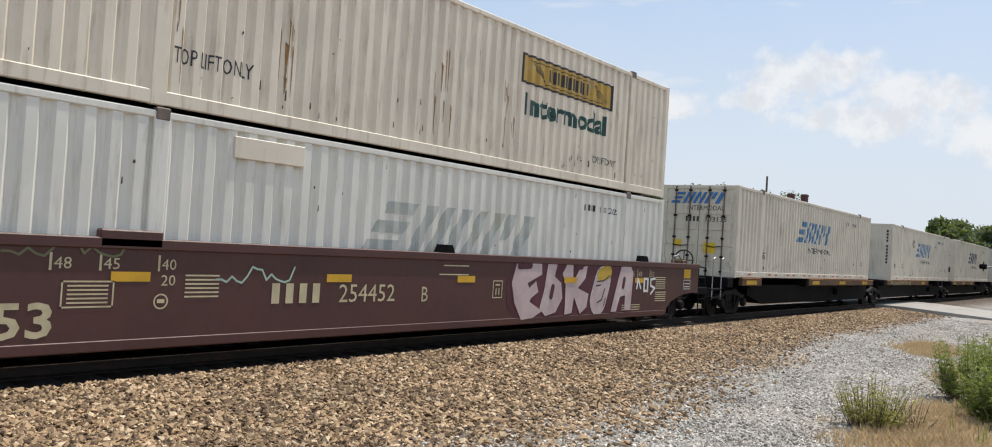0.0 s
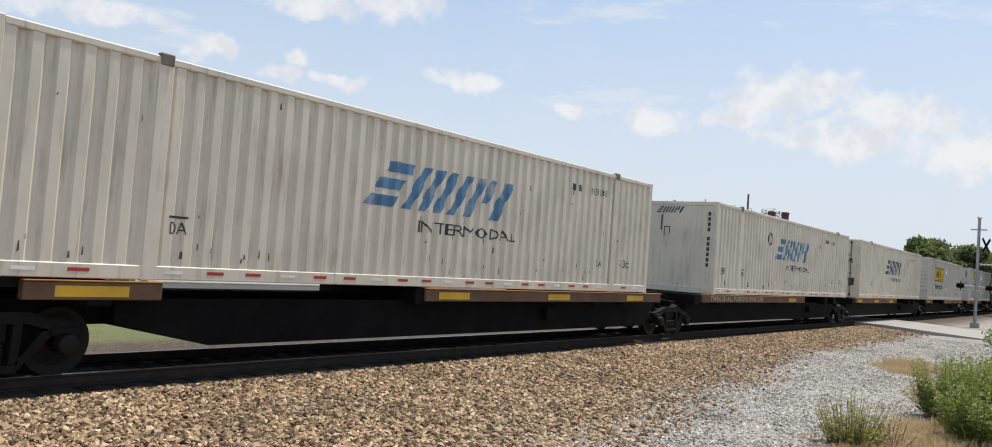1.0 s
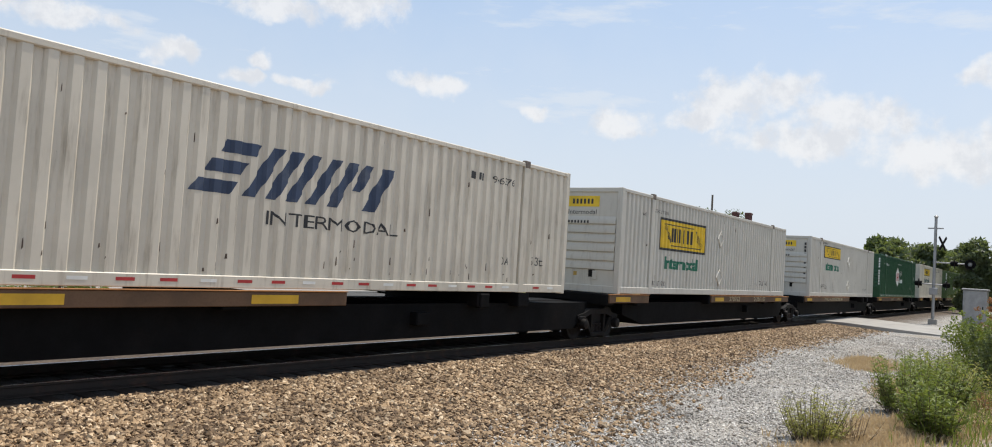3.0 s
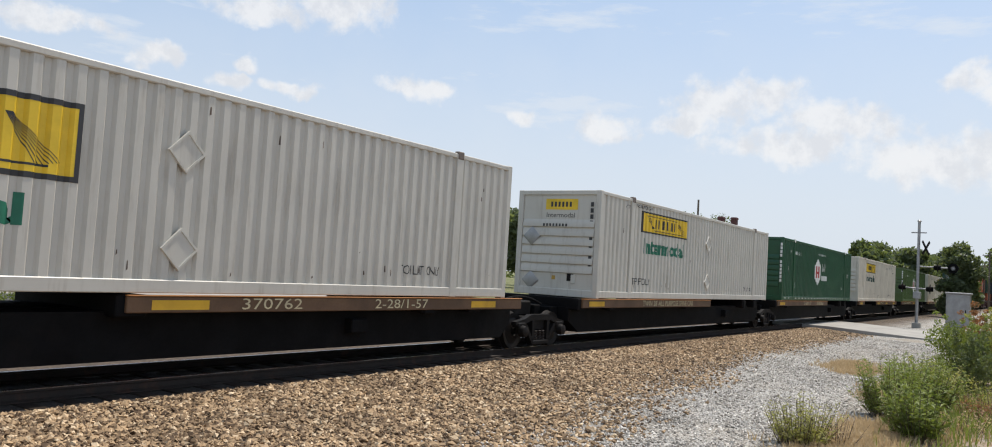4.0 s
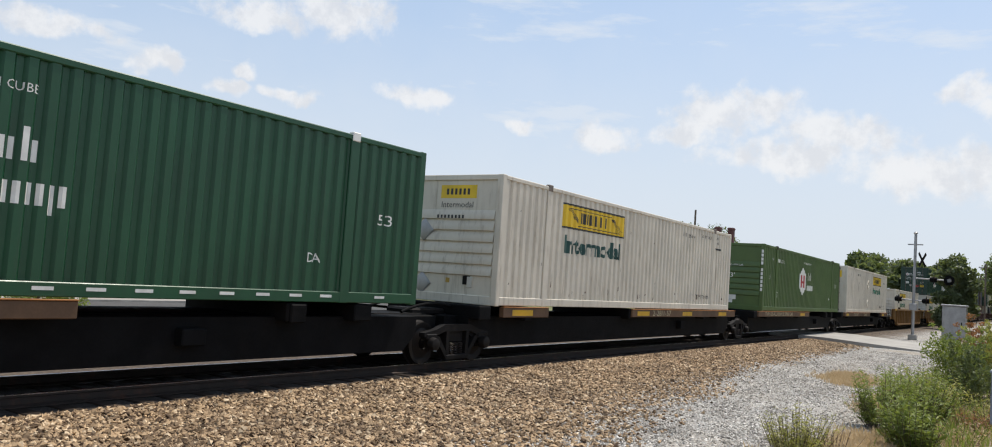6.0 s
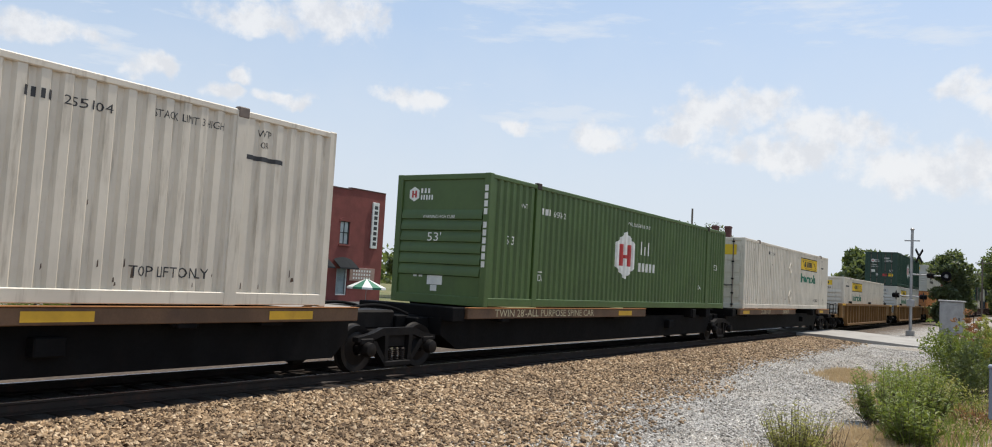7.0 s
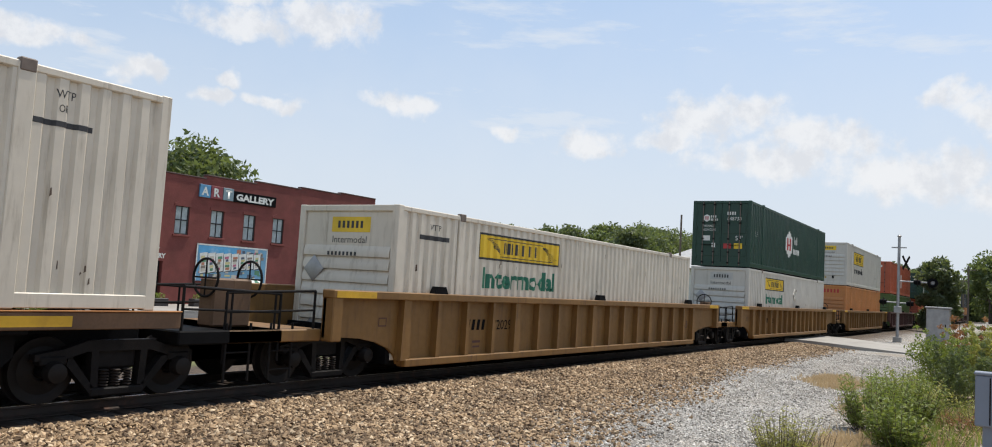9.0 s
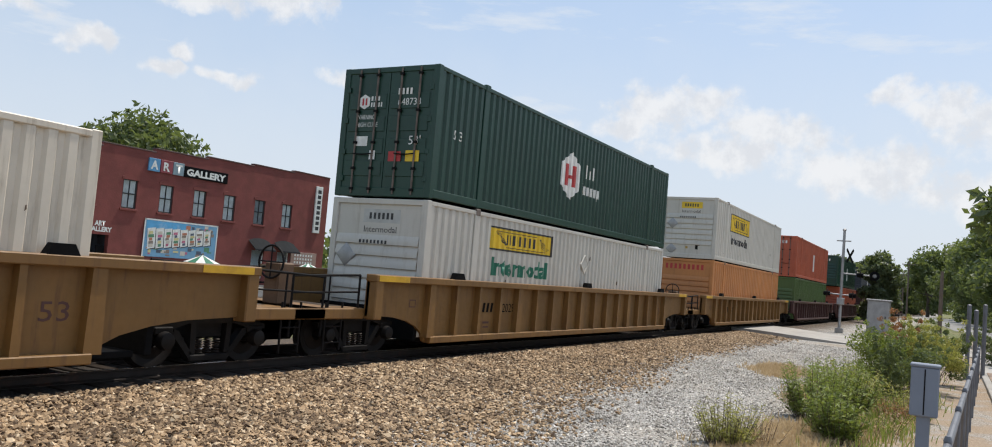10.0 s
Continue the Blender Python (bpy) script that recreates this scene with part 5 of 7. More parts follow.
def build_cars():
    brown_well()
    full = "black spine car platform with rusty yellow sills"
    u = spine_unit(24.0, 18.0, 0.95, 18.95, [(1.2, 2.9), (8.0, 17.6)], [], full)
    for x in (-0.9, -0.25):
        part("grab_iron", Shape().path([(x, -1.22, RAIL + 0.55), (x, -1.22, RAIL + 1.75), (x + 0.12, -1.22, RAIL + 1.8)], 0.018), galvanised, u, "grey steel grab iron")
    for z in (0.6, 0.85):
        part("step", Shape().rbox(-0.95, -0.2, -1.25, -1.1, RAIL + z - 0.02, RAIL + z + 0.02, 0.006), cast_steel, u)
    for k in range(5):
        part("air_hose", Shape().path(hose((-1.9 + 0.12 * k, -0.5 + 0.2 * k, RAIL + 0.8), (-0.4, -0.4 + 0.2 * k, RAIL + 0.9), 0.35), 0.022), black_steel, u)
    part("coupler", Shape().rbox(-2.0, 0.2, -0.2, 0.2, RAIL + 0.55, RAIL + 0.85, 0.05), cast_steel, u)
    spine_unit(43.9, 17.0, None, 17.7, [(0.6, 11.0)], [(1.2, "TWIN 28'-ALL PURPOSE SPINE CAR", 4.8)], full)     # B
    spine_unit(62.7, 19.4, None, None, [(0.6, 10.2)], [], full)
    spine_unit(82.4, 18.2, 0.1, 18.87, [(0.2, 2.7), (7.9, 17.5)], [(9.7, "370762", 1.2), (12.6, "2-28/1-57", 1.5)], full)
    spine_unit(102.6, 18.0, None, 18.3, [(0.3, 10.1)], [(4.1, "TWIN 28'-ALL PURPOSE SPINE CAR", 4.2)], full)
    spine_unit(121.4, 18.6, None, 18.9, [(0.3, 10.6)], [(5.2, "2-28/1-57", 1.5), (8.0, "370762", 1.5)], full)
    spine_unit(140.6, 18.0, None, 19.05, [(1.0, 3.0), (7.9, 17.6)], [(9.4, "2-28/1-57", 1.5)], full)
    spine_unit(160.9, 18.0, None, 17.9, [(0.6, 9.9)], [(1.6, "TWIN 28'-ALL PURPOSE SPINE CAR", 4.8)], full)
    u = spine_unit(179.4, 17.8, None, 17.3, [(1.0, 10.1), (15.2, 18.0)], [(4.0, "2-28/1-57", 1.5), (7.6, "360655", 1.2)], full)
    platform_end(u, 18.0, 1, black_steel, True)
    yellow = "dusty yellow steel well car with riveted ribs"
    for k, x in enumerate((200.15, 223.9, 247.6)):
        c, out = well_car(x, 20.75, yellow_car, 17, yellow, (0.45, 20.3) if k == 0 else (0.1, 20.6), (True, True), False, 2.7)
        wall = -out + 0.15
        draped("lettering", glyphs("53", 0.26, 0.42), brown_car, c, wall, 17.3, RAIL + 0.75, None, 0.005)
        draped("code_bars", flat(bars(0, 0, 0.75, 0.22, 4, 0.45, 0.04)), black_steel, c, wall, 4.15, RAIL + 0.85, None, 0.006)
        draped("lettering", glyphs("720294", 0.22, 0.95), black_steel, c, wall, 5.15, RAIL + 0.85, None, 0.006)
        draped("data_lines", flat([rect(0, 0.3, 0, 0.05), rect(0.02, 0.28, -0.1, -0.06)]), brown_car, c, wall, 4.4, RAIL + 0.58, None, 0.005)
        draped("capacity_mark", flat([rect(0, 0.22, 0, 0.02), rect(0, 0.22, 0.14, 0.16), rect(0, 0.02, 0, 0.16), rect(0.2, 0.22, 0, 0.16)]), brown_car, c, wall, 1.35, RAIL + 0.95, None, 0.005)
        for xx in (0.05, 19.6):
            draped("yellow_panel", flat([rect(0, 1.0, 0, 0.11)]), yellow_bright, c, -out - 0.03, xx, RAIL + 1.455, None, 0.005)
    for x in (270.4, 294.0, 317.5, 341.0, 364.6, 388.1):
        well_car(x, 20.75, brown_car, 17, "dark brown steel well car", (0.1, 20.6), (True, True))


def running(t):
    return SPEED * t + GAIN * t * t


def motions():
    """The train runs at a steady speed towards -x."""
    for ob in TRAIN:
        p = ob.matrix_basis.translation.copy()
        walk(ob, [(t, pose(p.x - running(t), p.y, p.z)) for t in (0.0, 2.0, 4.0, 6.0, 8.0, 10.0)])


build_containers()
build_cars()

# ---- ground ----
def ground_height(x, y):
    d = abs(y - TRACK)
    bed = max(0.0, min(1.0, (3.9 - d) / 2.4))
    h = 0.13 * bed
    if y > 16:
        h -= 0.6 * min(1.0, (y - 16) / 24)
    return h


def build_ground():
    xs = [-3000, -600, -150, -60, -20, -8] + [x * 1.0 for x in range(-4, 60)] + [60 + 4 * k for k in range(1, 30)] + [240, 400, 900, 2500, 4500]
    ys = [-3000, -600, -120, -40, -15, -6, -3] + [-2 + 0.4 * k for k in range(0, 50)] + [18.5, 20, 24, 30, 36, 40, 48, 70, 130, 400, 1200, 4000]
    s = Shape()
    rng = random.Random(2)
    near = lambda x, y: -5 < x < 60 and -2 < y < 17
    vs = [(x, y, ground_height(x, y) + (rng.uniform(-0.012, 0.012) if near(x, y) else 0)) for x in xs for y in ys]
    m = len(ys)
    fs = [(i * m + j, (i + 1) * m + j, (i + 1) * m + j + 1, i * m + j + 1) for i in range(len(xs) - 1) for j in range(m - 1)]
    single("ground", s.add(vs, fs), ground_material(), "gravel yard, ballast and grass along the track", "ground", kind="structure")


def build_track():
    for k, y in enumerate((TRACK - 0.755, TRACK + 0.755)):
        prof = [(-0.07, 0.0), (0.07, 0.0), (0.07, 0.015), (0.012, 0.035), (0.012, 0.115), (0.036, 0.125), (0.036, 0.15), (-0.036, 0.15), (-0.036, 0.125), (-0.012, 0.115), (-0.012, 0.035), (-0.07, 0.015)]
        s = Shape()
        n = len(prof)
        vs = [(x, y + a, RAIL - 0.155 + b) for x in (-80.0, 900.0) for a, b in prof]
        fs = [(i, (i + 1) % n, n + (i + 1) % n, n + i) for i in range(n)] + [tuple(range(n))[::-1], tuple(range(n, 2 * n))]
        r = thing("rail", (0, 0, 0), "worn steel rail on wooden ties", "rail", "rails of the track", "structure")
        part("rail_body", s.add(vs, fs), rail_steel, r)
        part("running_surface", Shape().box(-80, 900, y - 0.03, y + 0.03, RAIL - 0.0035, RAIL - 0.001), rail_shine, r, "bright polished rail head")
    tm = Shape().rbox(-0.11, 0.11, -1.3, 1.3, 0, 0.17, 0.012).mesh("tie", tie_wood)
    bed = thing("track_ties", (0, TRACK, 0), "dark creosoted wooden ties in ballast", "ties", kind="structure")
    for k in range(200):
        x = -6 + k * 0.51
        if 44.0 < x < 52.8:
            continue
        t = new("tie", tm)
        t.parent = bed
        t.matrix_basis = pose(x, random.uniform(-0.04, 0.04), RAIL - 0.155 - 0.168, 0, 0, random.uniform(-0.8, 0.8))


def build_crossing():
    r = thing("road_crossing", (0, 0, 0), "pale concrete road crossing the track at a right angle", "road", kind="structure")
    zt = RAIL - 0.02
    for y0, y1 in ((TRACK - 0.66, TRACK + 0.66),):
        for k in range(4):
            part("crossing_panel", Shape().rbox(44.3 + k * 2.05, 44.3 + k * 2.05 + 2.02, y0, y1, 0.1, zt, 0.01), concrete, r)
    s = Shape()
    rows = [(TRACK - 0.86, zt), (TRACK - 2.2, zt - 0.01), (TRACK - 4.5, 0.16), (4.5, 0.07), (1.5, 0.05), (-4.0, 0.04)]
    vs = []
    for y, z in rows:
        wide = 0.0 if y > 4 else (4.5 - y) * 0.05
        vs += [(44.2 - wide * 0.2, y, z), (52.6 + wide, y, z), (44.2 - wide * 0.2, y, -0.1), (52.6 + wide, y, -0.1)]
    fs = []
    for i in range(len(rows) - 1):
        a, b = 4 * i, 4 * i + 4
        fs += [(a, b, b + 1, a + 1), (a + 2, b + 2, b, a), (a + 1, b + 1, b + 3, a + 3)]
    part("approach_slab", s.add(vs, fs), concrete, r)
    s = Shape()
    vs, fs = [], []
    for y, z in [(TRACK + 0.86, zt), (TRACK + 5, 0.12), (TRACK + 14, -0.2), (60, -0.52)]:
        vs += [(44.2, y, z), (52.6, y, z)]
    for i in range(3):
        fs.append((2 * i, 2 * i + 1, 2 * i + 3, 2 * i + 2))
    part("far_approach", s.add(vs, fs), asphalt, r)


def stones(name, n, area, size, material, seed, label, lift=0.0):
    """Loose crushed stones lying on the ground: one mesh of many small angular pieces."""
    rng = np.random.default_rng(seed)
    base = np.array([(1, 0, 0), (-1, 0, 0), (0, 1, 0), (0, -1, 0), (0, 0, 1), (0, 0, -1)], float)
    tri = np.array([(0, 2, 4), (2, 1, 4), (1, 3, 4), (3, 0, 4), (2, 0, 5), (1, 2, 5), (3, 1, 5), (0, 3, 5)])
    pts = area(rng, n)
    n = len(pts)
    sc = size[0] + (size[1] - size[0]) * rng.random((n, 1)) ** 2
    dims = np.stack([sc[:, 0] * rng.uniform(0.75, 1.35, n), sc[:, 0] * rng.uniform(0.6, 1.0, n), sc[:, 0] * rng.uniform(0.45, 0.8, n)], 1)
    v = base[None] * dims[:, None] * rng.uniform(0.75, 1.25, (n, 6, 1))
    v[:, :, :2] += rng.uniform(-0.3, 0.3, (n, 6, 2)) * sc[:, None]
    a, b = rng.uniform(0, 6.283, n), rng.uniform(-0.6, 0.6, n)
    ca, sa, cb, sb = np.cos(a), np.sin(a), np.cos(b), np.sin(b)
    x = v[:, :, 0] * cb[:, None] + v[:, :, 2] * sb[:, None]
    z = -v[:, :, 0] * sb[:, None] + v[:, :, 2] * cb[:, None]
    y = v[:, :, 1]
    v = np.stack([x * ca[:, None] - y * sa[:, None], x * sa[:, None] + y * ca[:, None], z], 2) + pts[:, None]
    me = bpy.data.meshes.new(name)
    f = (tri[None] + 6 * np.arange(n)[:, None, None]).reshape(-1, 3)
    me.from_pydata(v.reshape(-1, 3).tolist(), [], f.tolist())
    me.materials.append(material)
    return tagged(new(name, me), label, "stones", kind="stuff")


def tan_share(x, y):
    """How much of the stone at a spot is brown ballast: 0 in the pale yard, 1 by the track."""
    e = y - 0.164 * np.minimum(x, 24.0) + 0.35 * np.sin(x * 0.8) * np.sin(y * 1.3 + 1.0)
    return np.clip((e - 2.6) / 2.5, 0, 1)


def ballast_area(rng, n):
    u = rng.random(n)
    x = 1.5 + 50 * u ** 2.0
    lo = 2.4 + 0.164 * np.minimum(x, 24.0)
    hi = TRACK - 1.38
    y = lo + (hi - lo) * rng.random(n) ** 0.8
    keep = ((x < 44) | (x > 52.8)) & (rng.random(n) < tan_share(x, y) + 0.04)
    x, y = x[keep], y[keep]
    z = np.array([ground_height(a, b) for a, b in zip(x, y)])
    return np.stack([x, y, z + rng.uniform(-0.008, 0.034, len(x))], 1)


def yard_area(rng, n):
    u = rng.random(n)
    x = 3.0 + 38 * u ** 1.7
    lo = 2.3 + 0.3 * np.sin(x)
    hi = 5.2 + 0.164 * np.minimum(x, 24.0)
    y = lo + (hi - lo) * rng.random(n)
    keep = rng.random(n) > tan_share(x, y)
    x, y = x[keep], y[keep]
    return np.stack([x, y, rng.uniform(-0.004, 0.016, len(x))], 1)


# ---- plants ----
def leaf_mesh(name, blobs, n, size, material, seed, droop=0.3):
    """A crown of n small leaf quads on the shells of uneven blobs (x, y, z, radius)."""
    rng = np.random.default_rng(seed)
    w = np.array([b[3] ** 2 for b in blobs])
    pick = rng.choice(len(blobs), n, p=w / w.sum())
    B = np.array([b[:4] for b in blobs])[pick]
    d = rng.normal(size=(n, 3))
    d /= np.linalg.norm(d, axis=1)[:, None]
    r = B[:, 3] * (0.55 + 0.5 * rng.random(n) ** 0.6) * (1 + 0.18 * np.sin(5 * d[:, 0] + 7 * d[:, 2] + pick))
    c = B[:, :3] + d * r[:, None] * np.array([1, 1, 0.85])
    u = rng.normal(size=(n, 3))
    u[:, 2] -= droop
    u /= np.linalg.norm(u, axis=1)[:, None]
    q = np.cross(u, rng.normal(size=(n, 3)))
    q /= np.linalg.norm(q, axis=1)[:, None]
    s = size * rng.uniform(0.6, 1.4, (n, 1))
    v = np.stack([c - u * s, c + q * s * 0.45, c + u * s, c - q * s * 0.45], 1)
    f = (np.arange(4)[None] + 4 * np.arange(n)[:, None])
    me = bpy.data.meshes.new(name)
    me.from_pydata(v.reshape(-1, 3).tolist(), [], f.tolist())
    me.materials.append(material)
    return me


def tree(x, y, z, height, spread, seed, material, label, n=2600, leaf=0.28, trunk_part=0.4, group="trees", limb_count=9):
    rng = random.Random(seed)
    t = thing("tree", (x, y, z), label, "tree", group)
    tr = Shape().tube((0, 0, -0.3), (0.1, 0.1, height * 0.55), height * 0.028, height * 0.014, 10)
    part("trunk", tr, bark, t)
    blobs = []
    limbs = Shape()
    for k in range(limb_count):
        a = rng.uniform(0, 6.283)
        h = height * rng.uniform(trunk_part + 0.1, 0.88)
        rr = spread * rng.uniform(0.3, 0.68) * (1.15 - 0.6 * abs(h / height - 0.62))
        p = (math.cos(a) * rr, math.sin(a) * rr, h)
        limbs.tube((0.05, 0.05, height * rng.uniform(0.25, 0.5)), p, height * 0.010, height * 0.004, 6)
        blobs.append((*p, spread * rng.uniform(0.26, 0.46)))
    blobs.append((0, 0, height * 0.86, spread * 0.42))
    blobs.append((0, 0, height * 0.6, spread * 0.5))
    part("branching", limbs, bark, t)
    part("crown", leaf_mesh("crown", blobs, n, leaf, material, seed), material, t)
    return t


def bush(x, y, h, w, seed, n, leaf, material, label, name="bush", group="roadside bushes"):
    rng = random.Random(seed)
    t = thing(name, (x, y, 0.0), label, "shrub", group)
    blobs, st = [], Shape()
    for k in range(10):
        a, rr = rng.uniform(0, 6.283), w * rng.uniform(0.05, 0.42)
        p = (math.cos(a) * rr, math.sin(a) * rr, h * rng.uniform(0.25, 0.8))
        blobs.append((*p, min(h, w) * rng.uniform(0.12, 0.24)))
        st.tube((rng.uniform(-0.05, 0.05), rng.uniform(-0.05, 0.05), -0.03), (p[0], p[1], p[2] + h * 0.15), 0.008, 0.003, 5)
    for k in range(26):
        a, rr = rng.uniform(0, 6.283), w * rng.uniform(0.05, 0.55)
        tip = (math.cos(a) * rr, math.sin(a) * rr, h * rng.uniform(0.65, 1.2))
        st.tube((tip[0] * 0.3, tip[1] * 0.3, 0), tip, 0.006, 0.002, 4)
        for q in range(3):
            f = 0.75 + 0.12 * q
            blobs.append((tip[0] * (0.3 + 0.7 * f), tip[1] * (0.3 + 0.7 * f), tip[2] * f, 0.07))
    part("twigwork", st, bark, t)
    part("leaves", leaf_mesh("leaves", blobs, n, leaf, material, seed, -0.5), material, t)
    return t


def blades(name, n, area, h, material, seed, label):
    rng = np.random.default_rng(seed)
    p = area(rng, n)
    n = len(p)
    a = rng.uniform(0, 6.283, n)
    hh = h * rng.uniform(0.4, 1.2, n)
    w = 0.006 + 0.006 * rng.random(n)
    lean = rng.normal(0, 0.35, (n, 2)) * hh[:, None]
    side = np.stack([np.cos(a) * w, np.sin(a) * w, np.zeros(n)], 1)
    top = p + np.concatenate([lean, hh[:, None]], 1)
    mid = p + np.concatenate([lean * 0.3, hh[:, None] * 0.55], 1)
    v = np.stack([p - side, p + side, mid + side * 0.8, mid - side * 0.8, top], 1)
    f4 = np.array([0, 1, 2, 3])[None] + 5 * np.arange(n)[:, None]
    f3 = np.array([3, 2, 4])[None] + 5 * np.arange(n)[:, None]
    me = bpy.data.meshes.new(name)
    me.from_pydata(v.reshape(-1, 3).tolist(), [], f4.tolist() + f3.tolist())
    me.materials.append(material)
    return tagged(new(name, me), label, "grass", kind="stuff")


def patches(spots):
    """Thick in the middle of each spot and thinning out, with stray tufts round it."""
    def area(rng, n):
        s = np.array(spots)[rng.integers(0, len(spots), n)]
        clump = np.random.default_rng(77).normal(size=(400, 2))
        pick = clump[rng.integers(0, 400, n)]
        x = s[:, 0] + s[:, 2] * (0.55 * pick[:, 0] + 0.10 * rng.normal(size=n))
        y = s[:, 1] + s[:, 3] * (0.50 * pick[:, 1] + 0.14 * rng.normal(size=n))
        return np.stack([x, y, np.zeros(n)], 1)
    return area


def skyline(x, y):
    """Height of the tree tops beyond the track: lower towards the far end of the line."""
    bearing = math.degrees(math.atan2(x, y))
    rise = np.interp(bearing, [45, 62, 67, 71, 74, 76, 78, 81, 85, 90], [3.2, 3.8, 4.1, 4.0, 3.8, 3.4, 3.0, 2.7, 2.3, 2.2])
    return EYE + 0.6 + math.hypot(x, y) * math.tan(radians(float(rise)))


def weeds(x, y, h, w, seed, stems, material, label, leaf=0.055, name="weed_clump"):
    """Upright leafy stalks from one root, narrow leaves all the way up."""
    rng = np.random.default_rng(seed)
    t = thing(name, (x, y, 0.0), label, "shrub", "roadside weeds")
    st, cen, dirs = Shape(), [], []
    for k in range(stems):
        a, r = rng.uniform(0, 6.283), w * 0.5 * math.sqrt(rng.random())
        hh = h * rng.uniform(0.5, 1.12) * (1.1 - 0.5 * r / w)
        b = np.array([math.cos(a) * r * 0.6, math.sin(a) * r * 0.6, 0.0])
        top = np.array([math.cos(a) * r * 1.15 + rng.normal(0, 0.05), math.sin(a) * r * 1.15 + rng.normal(0, 0.05), hh])
        st.tube(b - (0, 0, 0.03), top, 0.006, 0.002, 4, False)
        m = int(hh / 0.022)
        f = rng.uniform(0.12, 1.02, m)
        ang = rng.uniform(0, 6.283, m)
        cen.append(b + (top - b) * f[:, None])
        dirs.append(np.stack([np.cos(ang), np.sin(ang), rng.uniform(-0.2, 0.9, m)], 1) * (1.15 - 0.55 * f)[:, None])
    c, d = np.concatenate(cen), np.concatenate(dirs)
    n = len(c)
    d = d * leaf * rng.uniform(0.7, 1.4, (n, 1))
    q = np.cross(d, rng.normal(0, 0.35, (n, 3)) + (0, 0, 1))
    q *= 0.30 * np.linalg.norm(d, axis=1)[:, None] / np.linalg.norm(q, axis=1)[:, None]
    tip = c + 2 * d
    tip[:, 2] -= 0.25 * leaf
    v = np.stack([c, c + d + q, tip, c + d - q], 1)
    me = bpy.data.meshes.new("leaves")
    me.from_pydata(v.reshape(-1, 3).tolist(), [], (np.arange(4)[None] + 4 * np.arange(n)[:, None]).tolist())
    me.materials.append(material)
    part("stem", st, bark, t)
    part("leaves", me, material, t)
    return t


